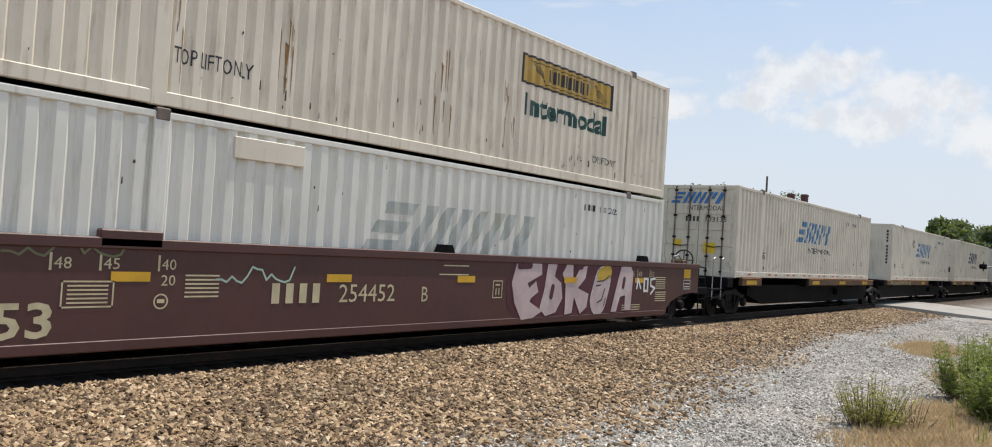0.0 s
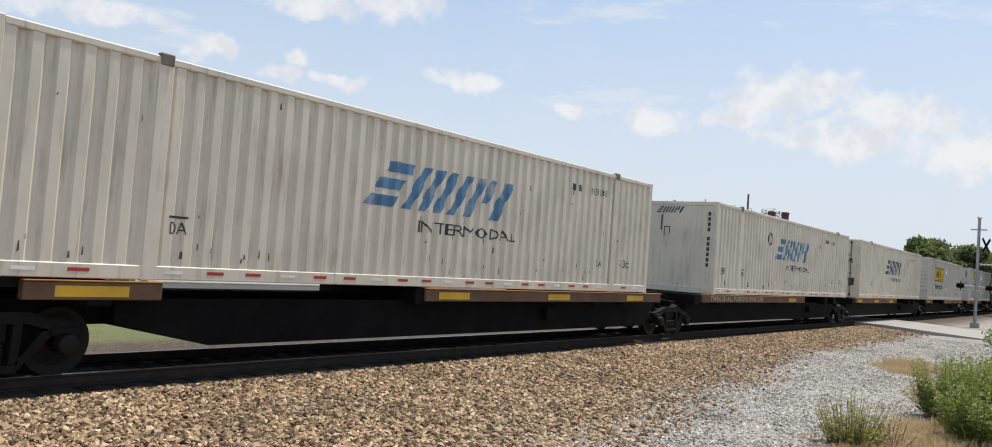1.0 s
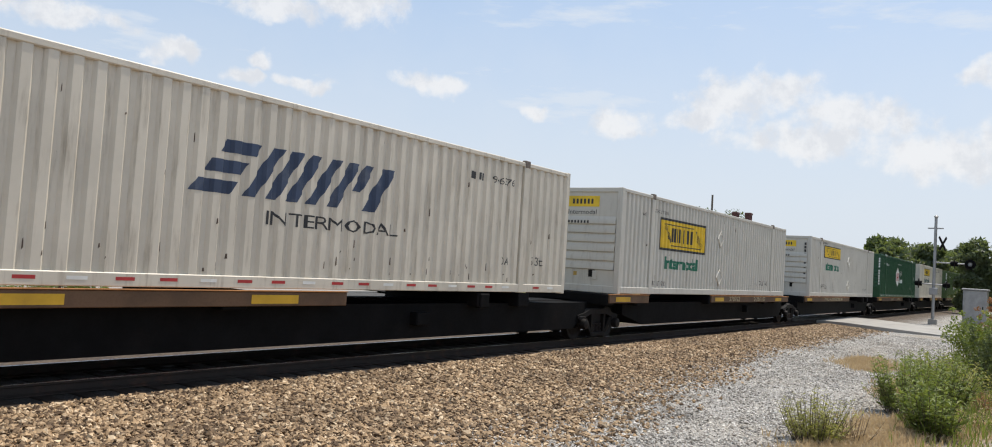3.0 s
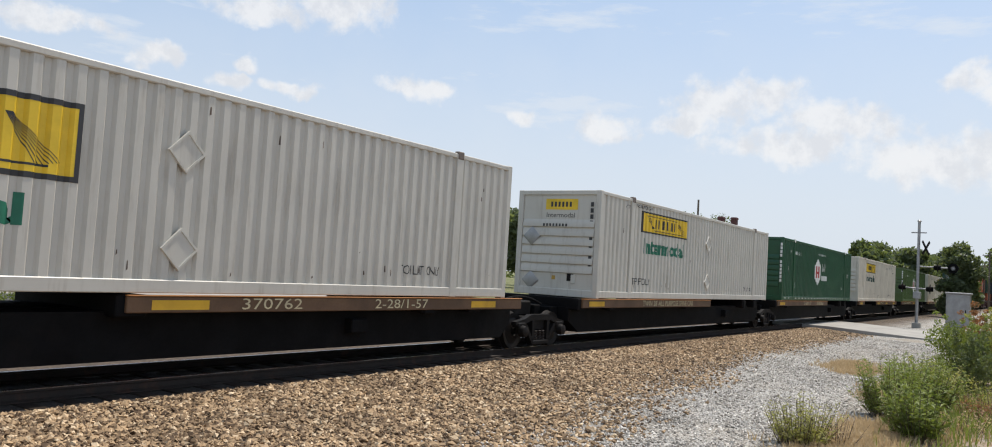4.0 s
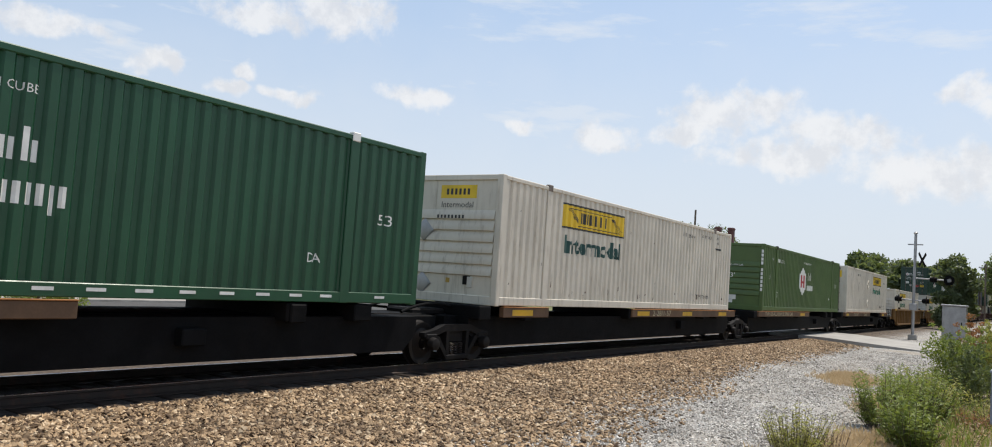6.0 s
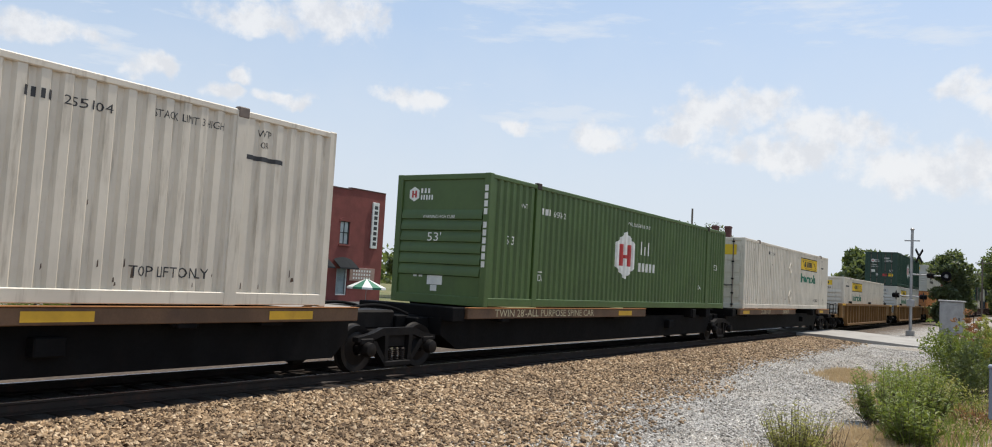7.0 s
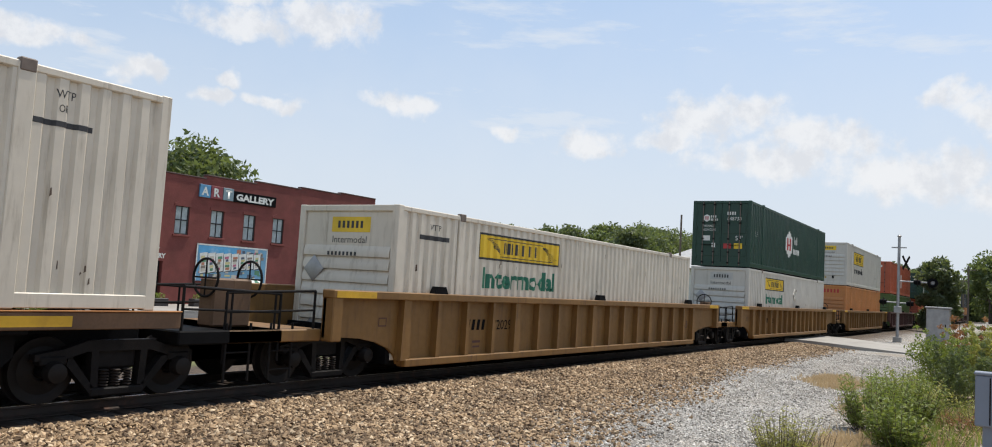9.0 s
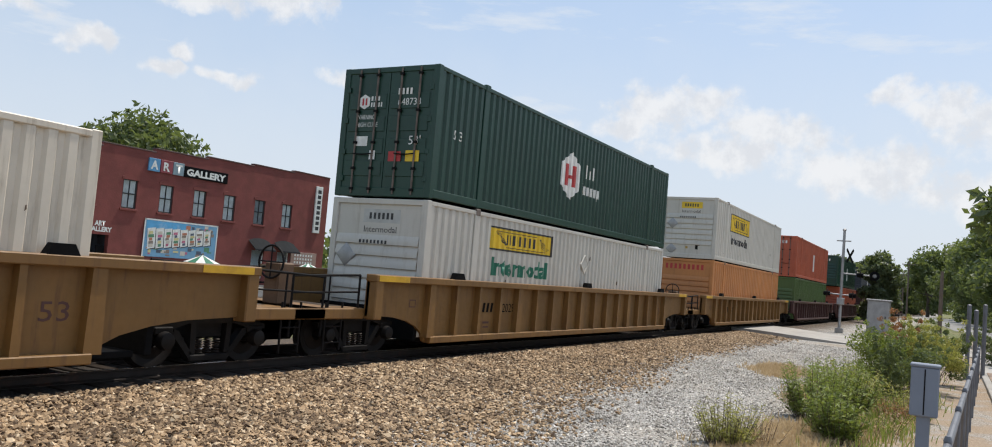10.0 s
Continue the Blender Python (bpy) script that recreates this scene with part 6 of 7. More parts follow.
def build_plants():
    weeds(11.55, 2.62, 0.62, 0.95, 11, 110, leaf_lime, "small yellow-green weedy clump in dry grass", 0.034)
    weeds(11.9, 2.25, 0.42, 0.6, 31, 30, dry_leaf, "dried straw-coloured weed stalks", 0.026)
    weeds(13.4, 1.42, 0.80, 0.8, 12, 75, leaf_bright, "leafy green weeds with upright stalks", 0.055)
    weeds(14.1, 1.75, 0.62, 0.6, 32, 34, leaf_bright, "leafy green weeds with upright stalks", 0.05)
    weeds(15.6, 2.05, 0.95, 1.1, 13, 95, leaf_bright, "tall leafy green weeds at the gravel edge", 0.05)
    weeds(16.6, 1.75, 1.0, 1.3, 14, 100, leaf_bright, "tall leafy green weeds at the gravel edge", 0.05)
    weeds(18.2, 1.85, 0.85, 1.5, 15, 70, leaf_lime, "tall yellow-green weeds at the gravel edge", 0.05)
    weeds(20.2, 2.0, 0.75, 1.6, 33, 60, leaf_bright, "tall leafy green weeds at the gravel edge", 0.05)
    weeds(14.9, 0.95, 0.40, 0.8, 17, 36, dry_leaf, "dried straw-coloured weed stalks", 0.03)
    weeds(16.3, 0.85, 0.48, 0.8, 34, 36, leaf_russet, "low russet and brown weeds", 0.035)
    weeds(17.4, 0.6, 0.62, 1.0, 35, 50, leaf_lime, "low yellow-green weeds in dry grass", 0.04)
    bush(20.8, 0.95, 1.32, 1.7, 18, 9000, 0.030, leaf_dark, "dense dark green bush by the fence")
    bush(22.4, 1.35, 1.45, 1.6, 36, 7000, 0.032, leaf_bright, "dense green bush by the fence")
    bush(23.6, 0.55, 1.62, 1.9, 19, 9000, 0.034, leaf_lime, "yellow-green bush against the fence")
    bush(25.5, 1.25, 1.70, 1.5, 37, 5000, 0.036, leaf_russet, "bush with browned russet leaves")
    bush(26.5, 0.4, 1.5, 2.0, 16, 6000, 0.045, leaf_dark, "rounded dark green bush by the fence")
    bush(27.0, -2.3, 1.7, 2.6, 20, 6000, 0.05, leaf_dark, "dark clipped shrub beside the paved walk")
    bush(32.0, -2.6, 1.9, 3.0, 21, 6000, 0.06, leaf_dark, "dark clipped shrub beside the paved walk")
    bush(38.0, -1.5, 1.7, 3.4, 22, 6000, 0.06, leaf_dark, "dark clipped shrub beside the paved walk")
    blades("dry_grass", 30000, patches([(11.4, 2.2, 1.2, 0.5), (13.2, 2.0, 1.4, 0.6), (10.4, 1.5, 1.4, 0.6), (15.0, 1.3, 1.6, 0.5), (17.5, 1.1, 1.8, 0.5), (24.9, 4.4, 1.2, 0.5), (23.6, 3.9, 1.0, 0.4), (20.0, 2.6, 2.0, 0.4)]), 0.13, dry_leaf, 5, "dry straw-coloured grass tufts")
    blades("green_grass", 2600, patches([(15.5, 1.0, 3.0, 0.7), (20.0, 1.5, 3.5, 0.9), (26.0, 1.5, 3.0, 1.0)]), 0.30, leaf_bright, 6, "green weeds and grass by the fence")
    for k, (x, y) in enumerate([(92, -9.5), (104, -9), (118, -8), (134, -7), (152, -5.5), (172, -4), (70, -12), (80, -11)]):
        t = thing("shrub", (x, y, 0), "dark green undergrowth below the roadside trees", "shrub", "undergrowth along the road")
        part("stem", Shape().tube((0, 0, -0.1), (0, 0, 1.2), 0.08), bark, t)
        part("leaves", leaf_mesh("leaves", [(-3, 0, 1.2, 1.8), (0, 0.5, 1.6, 2.2), (3, 0, 1.2, 1.9), (5, -1, 1.4, 2.0)], 2600, 0.22, leaf_dark, 200 + k), leaf_dark, t)
    # clipped hedge ball across the track
    t = thing("hedge", (16.0, 30.5, -0.35), "rounded clipped yellow-green hedge", "shrub")
    part("leaves", leaf_mesh("leaves", [(-1.3, 0, 0.7, 0.75), (0, 0, 0.85, 0.8), (1.2, 0, 0.7, 0.7), (0.6, 0.4, 0.7, 0.8)], 7000, 0.05, leaf_bright, 31), leaf_bright, t)
    part("stem", Shape().tube((0, 0, 0), (0, 0, 0.8), 0.05), bark, t)
    # trees beyond the buildings
    tree(53.0, 71, -0.6, 15.6, 7.6, 41, leaf_dark, "large dark green broadleaf tree behind the brick building", 9000, 0.34, group="trees behind buildings")
    rng = random.Random(9)
    for k in range(24):
        x = 75 + k * 12 + rng.uniform(-4, 4)
        y = 62 + 0.22 * (x - 80) + rng.uniform(-6, 10)
        h = skyline(x, y) * rng.uniform(1.0, 1.2)
        tree(x, y, -0.6, h, h * rng.uniform(0.34, 0.42), 50 + k, leaf_dark if k % 3 else leaf_pale, "green broadleaf tree in the row beyond the track", 4200, 0.50, 0.15, group="trees beyond the track")
    for k in range(16):
        x = 190 + k * 17 + rng.uniform(-5, 5)
        y = 26 + rng.uniform(-6, 10) + k * 1.5
        h = skyline(x, y) * rng.uniform(0.9, 1.12)
        tree(x, y, 0, h, h * rng.uniform(0.38, 0.46), 90 + k, leaf_dark if k % 2 else leaf_pale, "distant green tree near the track", 3200, 0.7, 0.1, group="distant trees")
    for k, (x, y, h, w) in enumerate([(95, 6.7, 8.0, 2.3), (125, -10, 15, 9), (150, -8, 16, 10), (176, -6, 16.5, 10), (110, -15, 17, 10), (98, -13, 17, 9), (206, -4, 17, 11), (240, -2, 18, 11), (260, 11, 11.5, 7), (300, 7, 16, 9), (88, -17, 13, 9), (340, 14, 14, 9), (215, 15, 9.5, 5), (390, 8, 17, 10), (138, -19, 20, 11), (78, -19, 10, 7), (236, 5.6, 16.5, 7), (60, -8.2, 15, 6.8)]):
        tree(x, y, 0, h, w, 120 + k, leaf_dark if k else leaf_pale, "tall leafy tree along the side road", 9000 if k < 7 else 4500, 0.50 if k else 0.22, 0.02, group="trees along the road", limb_count=9 if k else 26)


# ---- buildings and street things ----
BY = 48.0
GZ = -0.6


def arched_window(b, x, z0, z1, w, inner=curtain, name="window"):
    """A sash window set back in its opening, with brick arch and stone sill."""
    f = part(name, Shape().rbox(x - w / 2, x - w / 2 + 0.09, BY + 0.07, BY + 0.18, z0, z1, 0.01).rbox(x + w / 2 - 0.09, x + w / 2, BY + 0.07, BY + 0.18, z0, z1, 0.01).rbox(x - w / 2 + 0.09, x + w / 2 - 0.09, BY + 0.07, BY + 0.18, z1 - 0.1, z1, 0.01).rbox(x - w / 2 + 0.09, x + w / 2 - 0.09, BY + 0.07, BY + 0.18, z0, z0 + 0.09, 0.01), frame_dark, b, "dark sash frame")
    part("glazing_bar", Shape().box(x - 0.025, x + 0.025, BY + 0.09, BY + 0.15, z0 + 0.09, z1 - 0.1), frame_dark, f)
    part("meeting_rail", Shape().box(x - w / 2 + 0.09, x + w / 2 - 0.09, BY + 0.08, BY + 0.16, (z0 + z1) / 2 - 0.035, (z0 + z1) / 2 + 0.035), frame_dark, f)
    s = Shape()
    for k in range(7):
        xa = x - w / 2 + 0.1 + k * (w - 0.2) / 7
        s.add([(xa, BY + 0.155, z0), (xa + (w - 0.2) / 7, BY + 0.135, z0), (xa + (w - 0.2) / 7, BY + 0.135, z1), (xa, BY + 0.155, z1)], [(0, 1, 2, 3)])
    part("curtain", s, inner, f)
    part("pane", Shape().add([(x - w / 2 + 0.09, BY + 0.125, z0 + 0.09), (x + w / 2 - 0.09, BY + 0.125, z0 + 0.09), (x + w / 2 - 0.09, BY + 0.125, z1 - 0.1), (x - w / 2 + 0.09, BY + 0.125, z1 - 0.1)], [(0, 1, 2, 3)]), glass, f).visible_shadow = False
    part("sill", Shape().rbox(x - w / 2 - 0.12, x + w / 2 + 0.12, BY - 0.10, BY + 0.1, z0 - 0.14, z0, 0.015), brick_wall, f)
    arch = [(x - w / 2 - 0.12, z1 - 0.05), (x + w / 2 + 0.12, z1 - 0.05), (x + w / 2 + 0.12, z1 + 0.12), (x + w / 4, z1 + 0.26), (x - w / 4, z1 + 0.26), (x - w / 2 - 0.12, z1 + 0.12)]
    part("brick_arch", Shape().slab(arch, BY - 0.05, BY + 0.09), brick_wall, f)


def awning(b, x, z, w):
    s = Shape()
    n = 9
    vs, fs = [], []
    for k in range(n + 1):
        xx = -w / 2 + w * k / n
        bow = 0.22 * (1 - (2 * k / n - 1) ** 2)
        vs += [(x + xx, BY - 0.02, z + 0.75 + bow), (x + xx, BY - 0.85, z + 0.12), (x + xx, BY - 0.87, z)]
    for k in range(n):
        a = 3 * k
        fs += [(a, a + 1, a + 4, a + 3), (a + 1, a + 2, a + 5, a + 4)]
    fs += [(0, 2, 1), (3 * n, 3 * n + 1, 3 * n + 2)]
    part("awning", s.add(vs, fs), surface("dark_canvas", (0.022, 0.024, 0.026), 0.85, spec=0.1), b, "dark grey canvas awning")


def build_gallery():
    b = thing("brick_building", (0, 0, 0), "two-storey red painted brick building with stepped parapet and gallery sign", "building")
    x0, x1 = 24.9, 54.9
    wins = [(26.9, 1), (29.6, 1), (32.3, 1), (35.3, 1), (38.2, 1), (41.1, 1), (43.9, 1), (47.0, 1), (50.05, 1)]
    wz0, wz1, ww = EYE + 2.22, EYE + 4.2, 1.12
    steps = [(24.9, 5.80), (29.0, 6.02), (33.0, 6.25), (37.0, 6.50), (41.5, 6.68), (46.0, 6.84), (50.5, 6.98), (54.9, 6.98)]
    # the facade in strips round its openings
    s = Shape()
    low = [(28.1, 29.5, EYE - 2.1, EYE - 0.1), (32.4, 34.1, GZ, EYE + 0.35), (46.6, 47.9, EYE - 2.0, EYE + 0.2), (49.4, 50.7, EYE - 2.0, EYE + 0.2)]
    def strip_wall(za, zb, holes):
        x = x0
        for a, c in sorted(holes):
            s.box(x, a, BY, BY + 0.35, za, zb)
            x = c
        s.box(x, x1, BY, BY + 0.35, za, zb)
    strip_wall(wz0, wz1, [(x - ww / 2, x + ww / 2) for x, k in wins])
    strip_wall(wz1, EYE + 5.3, [])
    top = EYE + 0.4
    strip_wall(top, wz0, [])
    strip_wall(0.1, top, [(a, c) for a, c, d, e in low])
    strip_wall(GZ - 0.2, 0.1, [(a, c) for a, c, d, e in low if d < 0])
    for a, c, d, e in low:
        s.box(a, c, BY, BY + 0.35, e, top)
    for (xa, h), (xb, _) in zip(steps, steps[1:]):
        s.box(xa, xb, BY, BY + 0.35, EYE + 5.3, EYE + h)
    part("front_wall", s, brick_wall, b, "red painted brick front")
    for (xa, h), (xb, _) in zip(steps, steps[1:]):
        part("parapet_cap", Shape().rbox(xa + 0.003, xb - 0.003, BY - 0.06, BY + 0.42, EYE + h, EYE + h + 0.09, 0.015), surface("dark_coping", (0.10, 0.06, 0.055), 0.8), b)
    part("side_wall", Shape().box(x1 - 0.35, x1, BY + 0.35, BY + 22, GZ - 0.2, EYE + 6.7), brick_wall, b)
    part("side_wall", Shape().box(x0, x0 + 0.35, BY + 0.35, BY + 22, GZ - 0.2, EYE + 5.7), brick_wall, b)
    part("back_wall", Shape().box(x0 + 0.35, x1 - 0.35, BY + 21.6, BY + 22, GZ - 0.2, EYE + 5.5), brick_wall, b)
    part("roof", Shape().box(x0 + 0.35, x1 - 0.35, BY + 0.35, BY + 21.6, EYE + 5.1, EYE + 5.25), slate, b)
    for x, k in wins:
        # The window at x 47.0 gets a grey inner sheet with dark blotches.
        arched_window(b, x, wz0, wz1, ww, surface("mottled_window_inner", (0.30, 0.31, 0.31), 0.7, dirt=(0.05, 0.05, 0.05), dirt_amount=0.9, scale=3.0) if x == 47.0 else curtain)
    for a, c, d, e in low:
        if d > GZ:
            f = part("shop_window", Shape().rbox(a, a + 0.1, BY + 0.08, BY + 0.2, d, e, 0.01).rbox(c - 0.1, c, BY + 0.08, BY + 0.2, d, e, 0.01).rbox(a + 0.1, c - 0.1, BY + 0.08, BY + 0.2, d, d + 0.1, 0.01), white_mark, b, "white framed window")
            part("pane", Shape().box(a + 0.1, c - 0.1, BY + 0.13, BY + 0.136, d + 0.1, e), glass, f).visible_shadow = False
            part("blind", Shape().box(a + 0.05, c - 0.05, BY + 0.26, BY + 0.28, d, e), curtain, f)
            awning(b, (a + c) / 2, e + 0.0, c - a + 0.9)
    d = part("door", Shape().rbox(32.45, 33.25, BY + 0.5, BY + 0.56, GZ, EYE - 0.1, 0.01), frame_dark, b, "dark recessed door")
    part("door_pane", Shape().box(32.55, 33.1, BY + 0.485, BY + 0.495, GZ + 0.8, EYE - 0.2), glass, d)
    part("open_leaf", Shape().rbox(33.35, 33.95, BY + 0.12, BY + 0.18, GZ, EYE - 0.35, 0.01), black_steel, d, "black door leaf standing open")
    part("notice", Shape().box(33.5, 33.72, BY + 0.105, BY + 0.115, EYE - 1.25, EYE - 1.05), white_mark, d)
    part("recess", Shape().box(32.0, 34.5, BY + 1.2, BY + 1.3, GZ, EYE + 0.5).box(32.2, 32.35, BY + 0.36, BY + 1.2, GZ, EYE + 0.5).box(34.15, 34.3, BY + 0.36, BY + 1.2, GZ, EYE + 0.5), slate, b)
    # signs on the wall
    sign = thing("gallery_sign", (0, BY - 0.06, 0), "wall sign of coloured letter tiles and a black board", "sign")
    zb, zt = EYE + 4.97, EYE + 5.85
    tiles = [(36.45, 37.35, surface("blue_tile", (0.10, 0.28, 0.48), 0.5), "A"), (37.4, 38.4, surface("wine_tile", (0.25, 0.05, 0.06), 0.5), "R"), (38.45, 39.35, surface("slate_tile", (0.22, 0.30, 0.34), 0.5), "T")]
    for a, c, m, ch in tiles:
        q = part("letter_tile", Shape().rbox(a, c, -0.06, 0.055, zb, zt, 0.01), m, sign)
        draped("letter", glyphs(ch, 0.58, 0.55, 0.03), white_mark, q, -0.06, a + 0.2, zb + 0.16, None, 0.006)
    q = part("board", Shape().rbox(39.42, 43.4, -0.05, 0.055, zb - 0.02, zt - 0.12, 0.01), black_steel, sign, "black sign board")
    draped("letters", glyphs("GALLERY", 0.46, 3.6, 0.03), white_mark, q, -0.05, 39.6, zb + 0.13, None, 0.006)
    t = thing("small_gallery_sign", (0, BY - 0.02, 0), "white cut-out letters over a doorway", "sign")
    draped("letters", glyphs("ART", 0.32, 0.75, 0.02), white_mark, t, 0.0, 33.0, EYE + 0.92, None, 0.02)
    draped("letters", glyphs("GALLERY", 0.30, 1.75, 0.02), white_mark, t, 0.0, 32.5, EYE + 0.55, None, 0.02)
    v = thing("vertical_sign", (0, BY - 0.1, 0), "tall white vertical sign board with dark characters", "sign")
    part("board", Shape().rbox(53.2, 54.0, -0.05, 0.09, EYE + 2.1, EYE + 6.1, 0.02), white_mark, v)
    for k in range(8):
        draped("character_bar", flat([rect(0, 0.42, 0, 0.3)]), dark_paint, v, -0.05, 53.4, EYE + 2.35 + 0.45 * k, None, 0.006)
    t = thing("shop_board", (0, BY - 0.05, 0), "small pale shop board with red and brown lines", "sign")
    part("board", Shape().rbox(50.9, 54.0, -0.03, 0.045, EYE - 0.75, EYE + 0.35, 0.01), surface("faded_board", (0.34, 0.22, 0.18), 0.6, dirt=(0.5, 0.45, 0.4), dirt_amount=0.6, scale=3.0), t)
    for k in range(3):
        draped("word_bars", flat(bars(0, 0, 2.3, 0.17, 7)), white_mark, t, -0.03, 51.3, EYE - 0.6 + 0.3 * k, None, 0.005)
    # mural: a framed picture of blocks
    m = thing("mural", (0, BY - 0.04, 0), "framed colourful mural with big block shapes over a street scene", "mural")
    zb, zt = EYE - 0.85, EYE + 1.72
    part("panel", Shape().rbox(36.7, 42.9, -0.04, 0.036, zb, zt, 0.01), surface("mural_blue", (0.16, 0.34, 0.50), 0.6, dirt=(0.55, 0.58, 0.55), dirt_amount=0.6, scale=0.6), m)
    part("border", Shape().box(36.62, 42.98, -0.05, -0.041, zt - 0.08, zt + 0.02).box(36.62, 36.72, -0.05, -0.041, zb, zt).box(42.88, 42.98, -0.05, -0.041, zb, zt), white_mark, m)
    cols = [(0.55, 0.50, 0.42), (0.25, 0.20, 0.16), (0.45, 0.18, 0.10), (0.10, 0.25, 0.14), (0.60, 0.52, 0.25), (0.08, 0.10, 0.14), (0.50, 0.14, 0.22)]
    rng = random.Random(3)
    part("sky_patch", Shape().box(36.8, 40.2, -0.046, -0.041, zb + 1.9, zt - 0.1), surface("mural_sky", (0.10, 0.36, 0.62), 0.6, dirt=(0.6, 0.65, 0.66), dirt_amount=0.6, scale=1.5), m)
    for k in range(8):
        x = 37.0 + k * 0.68
        z = zb + 0.50 + 0.07 * k
        tall = 1.42 - 0.05 * k
        draped("block_letter", flat([[(0, 0), (0.62, 0.12), (0.56, tall + 0.1), (-0.10, tall)]]), surface("mural_dark", (0.03, 0.03, 0.04), 0.6), m, -0.04, x + 0.05, z - 0.05, None, 0.010)
        draped("block_letter", flat([[(0, 0), (0.60, 0.12), (0.54, tall + 0.1), (-0.10, tall)]]), white_mark, m, -0.04, x, z, None, 0.014)
        for q in range(5):
            za, zc = 0.12 + (tall - 0.30) * q / 5, 0.12 + (tall - 0.30) * (q + 0.9) / 5
            xa, xc = rng.uniform(0.04, 0.16), rng.uniform(0.34, 0.50)
            draped("letter_picture", flat([[(xa - 0.05 * q / 5, za), (xc, za + 0.05), (xc - 0.05 * q / 5, zc + 0.05), (xa - 0.06 * q / 5, zc)]]), surface("mural_tone%d" % ((3 * k + q) % 7), cols[(3 * k + q) % 7], 0.6), m, -0.04, x, z, None, 0.018)
    for k in range(60):
        x, z = rng.uniform(36.8, 42.4), rng.uniform(zb + 0.05, zb + 0.85) if k % 2 else rng.uniform(zb + 1.7, zt - 0.45)
        if k % 2 == 0 and x < 40:
            x += 2.6
        x = min(x, 42.35)
        draped("street_patch", flat([rect(0, rng.uniform(0.15, 0.5), 0, rng.uniform(0.08, 0.35))]), surface("mural_tone%d" % (k % 7), cols[k % 7], 0.6), m, -0.04, x, z, None, 0.003 + 0.0001 * k)
    # dark neighbour and low wing
    n = thing("grey_building", (0, 0, 0), "dark grey painted two-storey block beside the brick building", "building")
    part("wall", Shape().box(8.0, 24.86, BY + 0.25, BY + 20, GZ - 0.2, EYE + 5.15), slate, n)
    part("parapet_cap", Shape().rbox(7.9, 24.88, BY + 0.15, BY + 0.6, EYE + 5.15, EYE + 5.25, 0.01), stone_trim, n)
    part("downpipe", Shape().tube((24.5, BY + 0.15, GZ), (24.5, BY + 0.15, EYE + 4.9), 0.07), slate, n)
    w = thing("brick_wing", (0, 0, 0), "low red brick shop wing with a pale roof edge", "building")
    part("wall", Shape().box(4.0, 24.6, BY - 5.5, BY + 0.2, GZ - 0.2, EYE + 1.1), surface("pinkish_brick", (0.26, 0.11, 0.085), 0.85, dirt=(0.15, 0.07, 0.05), dirt_amount=0.4, scale=1.0, bump=0.4, bump_scale=9), w)
    part("roof_edge", Shape().rbox(3.8, 24.8, BY - 5.7, BY + 0.2, EYE + 1.1, EYE + 1.32, 0.03), stone_trim, w, "pale roof edge")
    for x in (9, 13, 17, 21):
        f = part("shop_window", Shape().rbox(x - 1.1, x + 1.1, BY - 5.56, BY - 5.45, GZ + 0.6, EYE - 1.0, 0.01), white_mark, w)
        part("pane", Shape().box(x - 1.0, x + 1.0, BY - 5.575, BY - 5.565, GZ + 0.7, EYE - 1.1), glass, f)


def street_lamp(x, y):
    l = thing("street_lamp", (x, y, -0.5), "black post lamp with a frosted acorn globe", "lamp post")
    part("post", Shape().lathe([(0.16, 0), (0.16, 0.1), (0.11, 0.25), (0.09, 0.7), (0.055, 0.8), (0.05, 3.7), (0.08, 3.75), (0.06, 3.9)], n=14), black_steel, l)
    part("globe", Shape().lathe([(0.10, 3.9), (0.20, 4.02), (0.24, 4.25), (0.22, 4.45), (0.12, 4.58)], n=18), globe_white, l, "frosted glass globe")
    part("finial", Shape().lathe([(0.15, 4.56), (0.13, 4.68), (0.04, 4.80), (0.02, 4.95)], n=14), galvanised, l)


def umbrella(x, y, cols):
    u = thing("patio_umbrella", (x, y, -0.95), "green and white striped patio umbrella", "umbrella")
    part("pole", Shape().tube((0, 0, 0), (0, 0, 2.6), 0.025).lathe([(0.25, 0), (0.25, 0.06), (0.06, 0.1)], n=14), galvanised, u)
    for k in range(12):
        a, b = 2 * math.pi * k / 12, 2 * math.pi * (k + 1) / 12
        s = Shape().add([(0, 0, 2.6), (1.5 * math.cos(a), 1.5 * math.sin(a), 1.95), (1.5 * math.cos(b), 1.5 * math.sin(b), 1.95), (1.5 * math.cos(a), 1.5 * math.sin(a), 1.80), (1.5 * math.cos(b), 1.5 * math.sin(b), 1.80)], [(0, 1, 2), (1, 3, 4, 2)])
        part("canopy_panel", s, cols[k % 2], u)


def utility_pole(x, y, h, arm=True, label="weathered wooden utility pole"):
    p = thing("utility_pole", (x, y, 0), label, "pole", "utility poles")
    part("post", Shape().tube((0, 0, -0.3), (0, 0, h), 0.16, 0.11, 10), wood_pole, p)
    if arm:
        part("crossarm", Shape().rbox(-0.06, 0.06, -1.0, 1.0, h - 0.7, h - 0.58, 0.01), wood_pole, p)
        for y2 in (-0.9, -0.3, 0.3, 0.9):
            part("insulator", Shape().lathe([(0.04, 0), (0.05, 0.05), (0.03, 0.12)], at=(0, y2, h - 0.58), n=8), stone_trim, p)
    return p


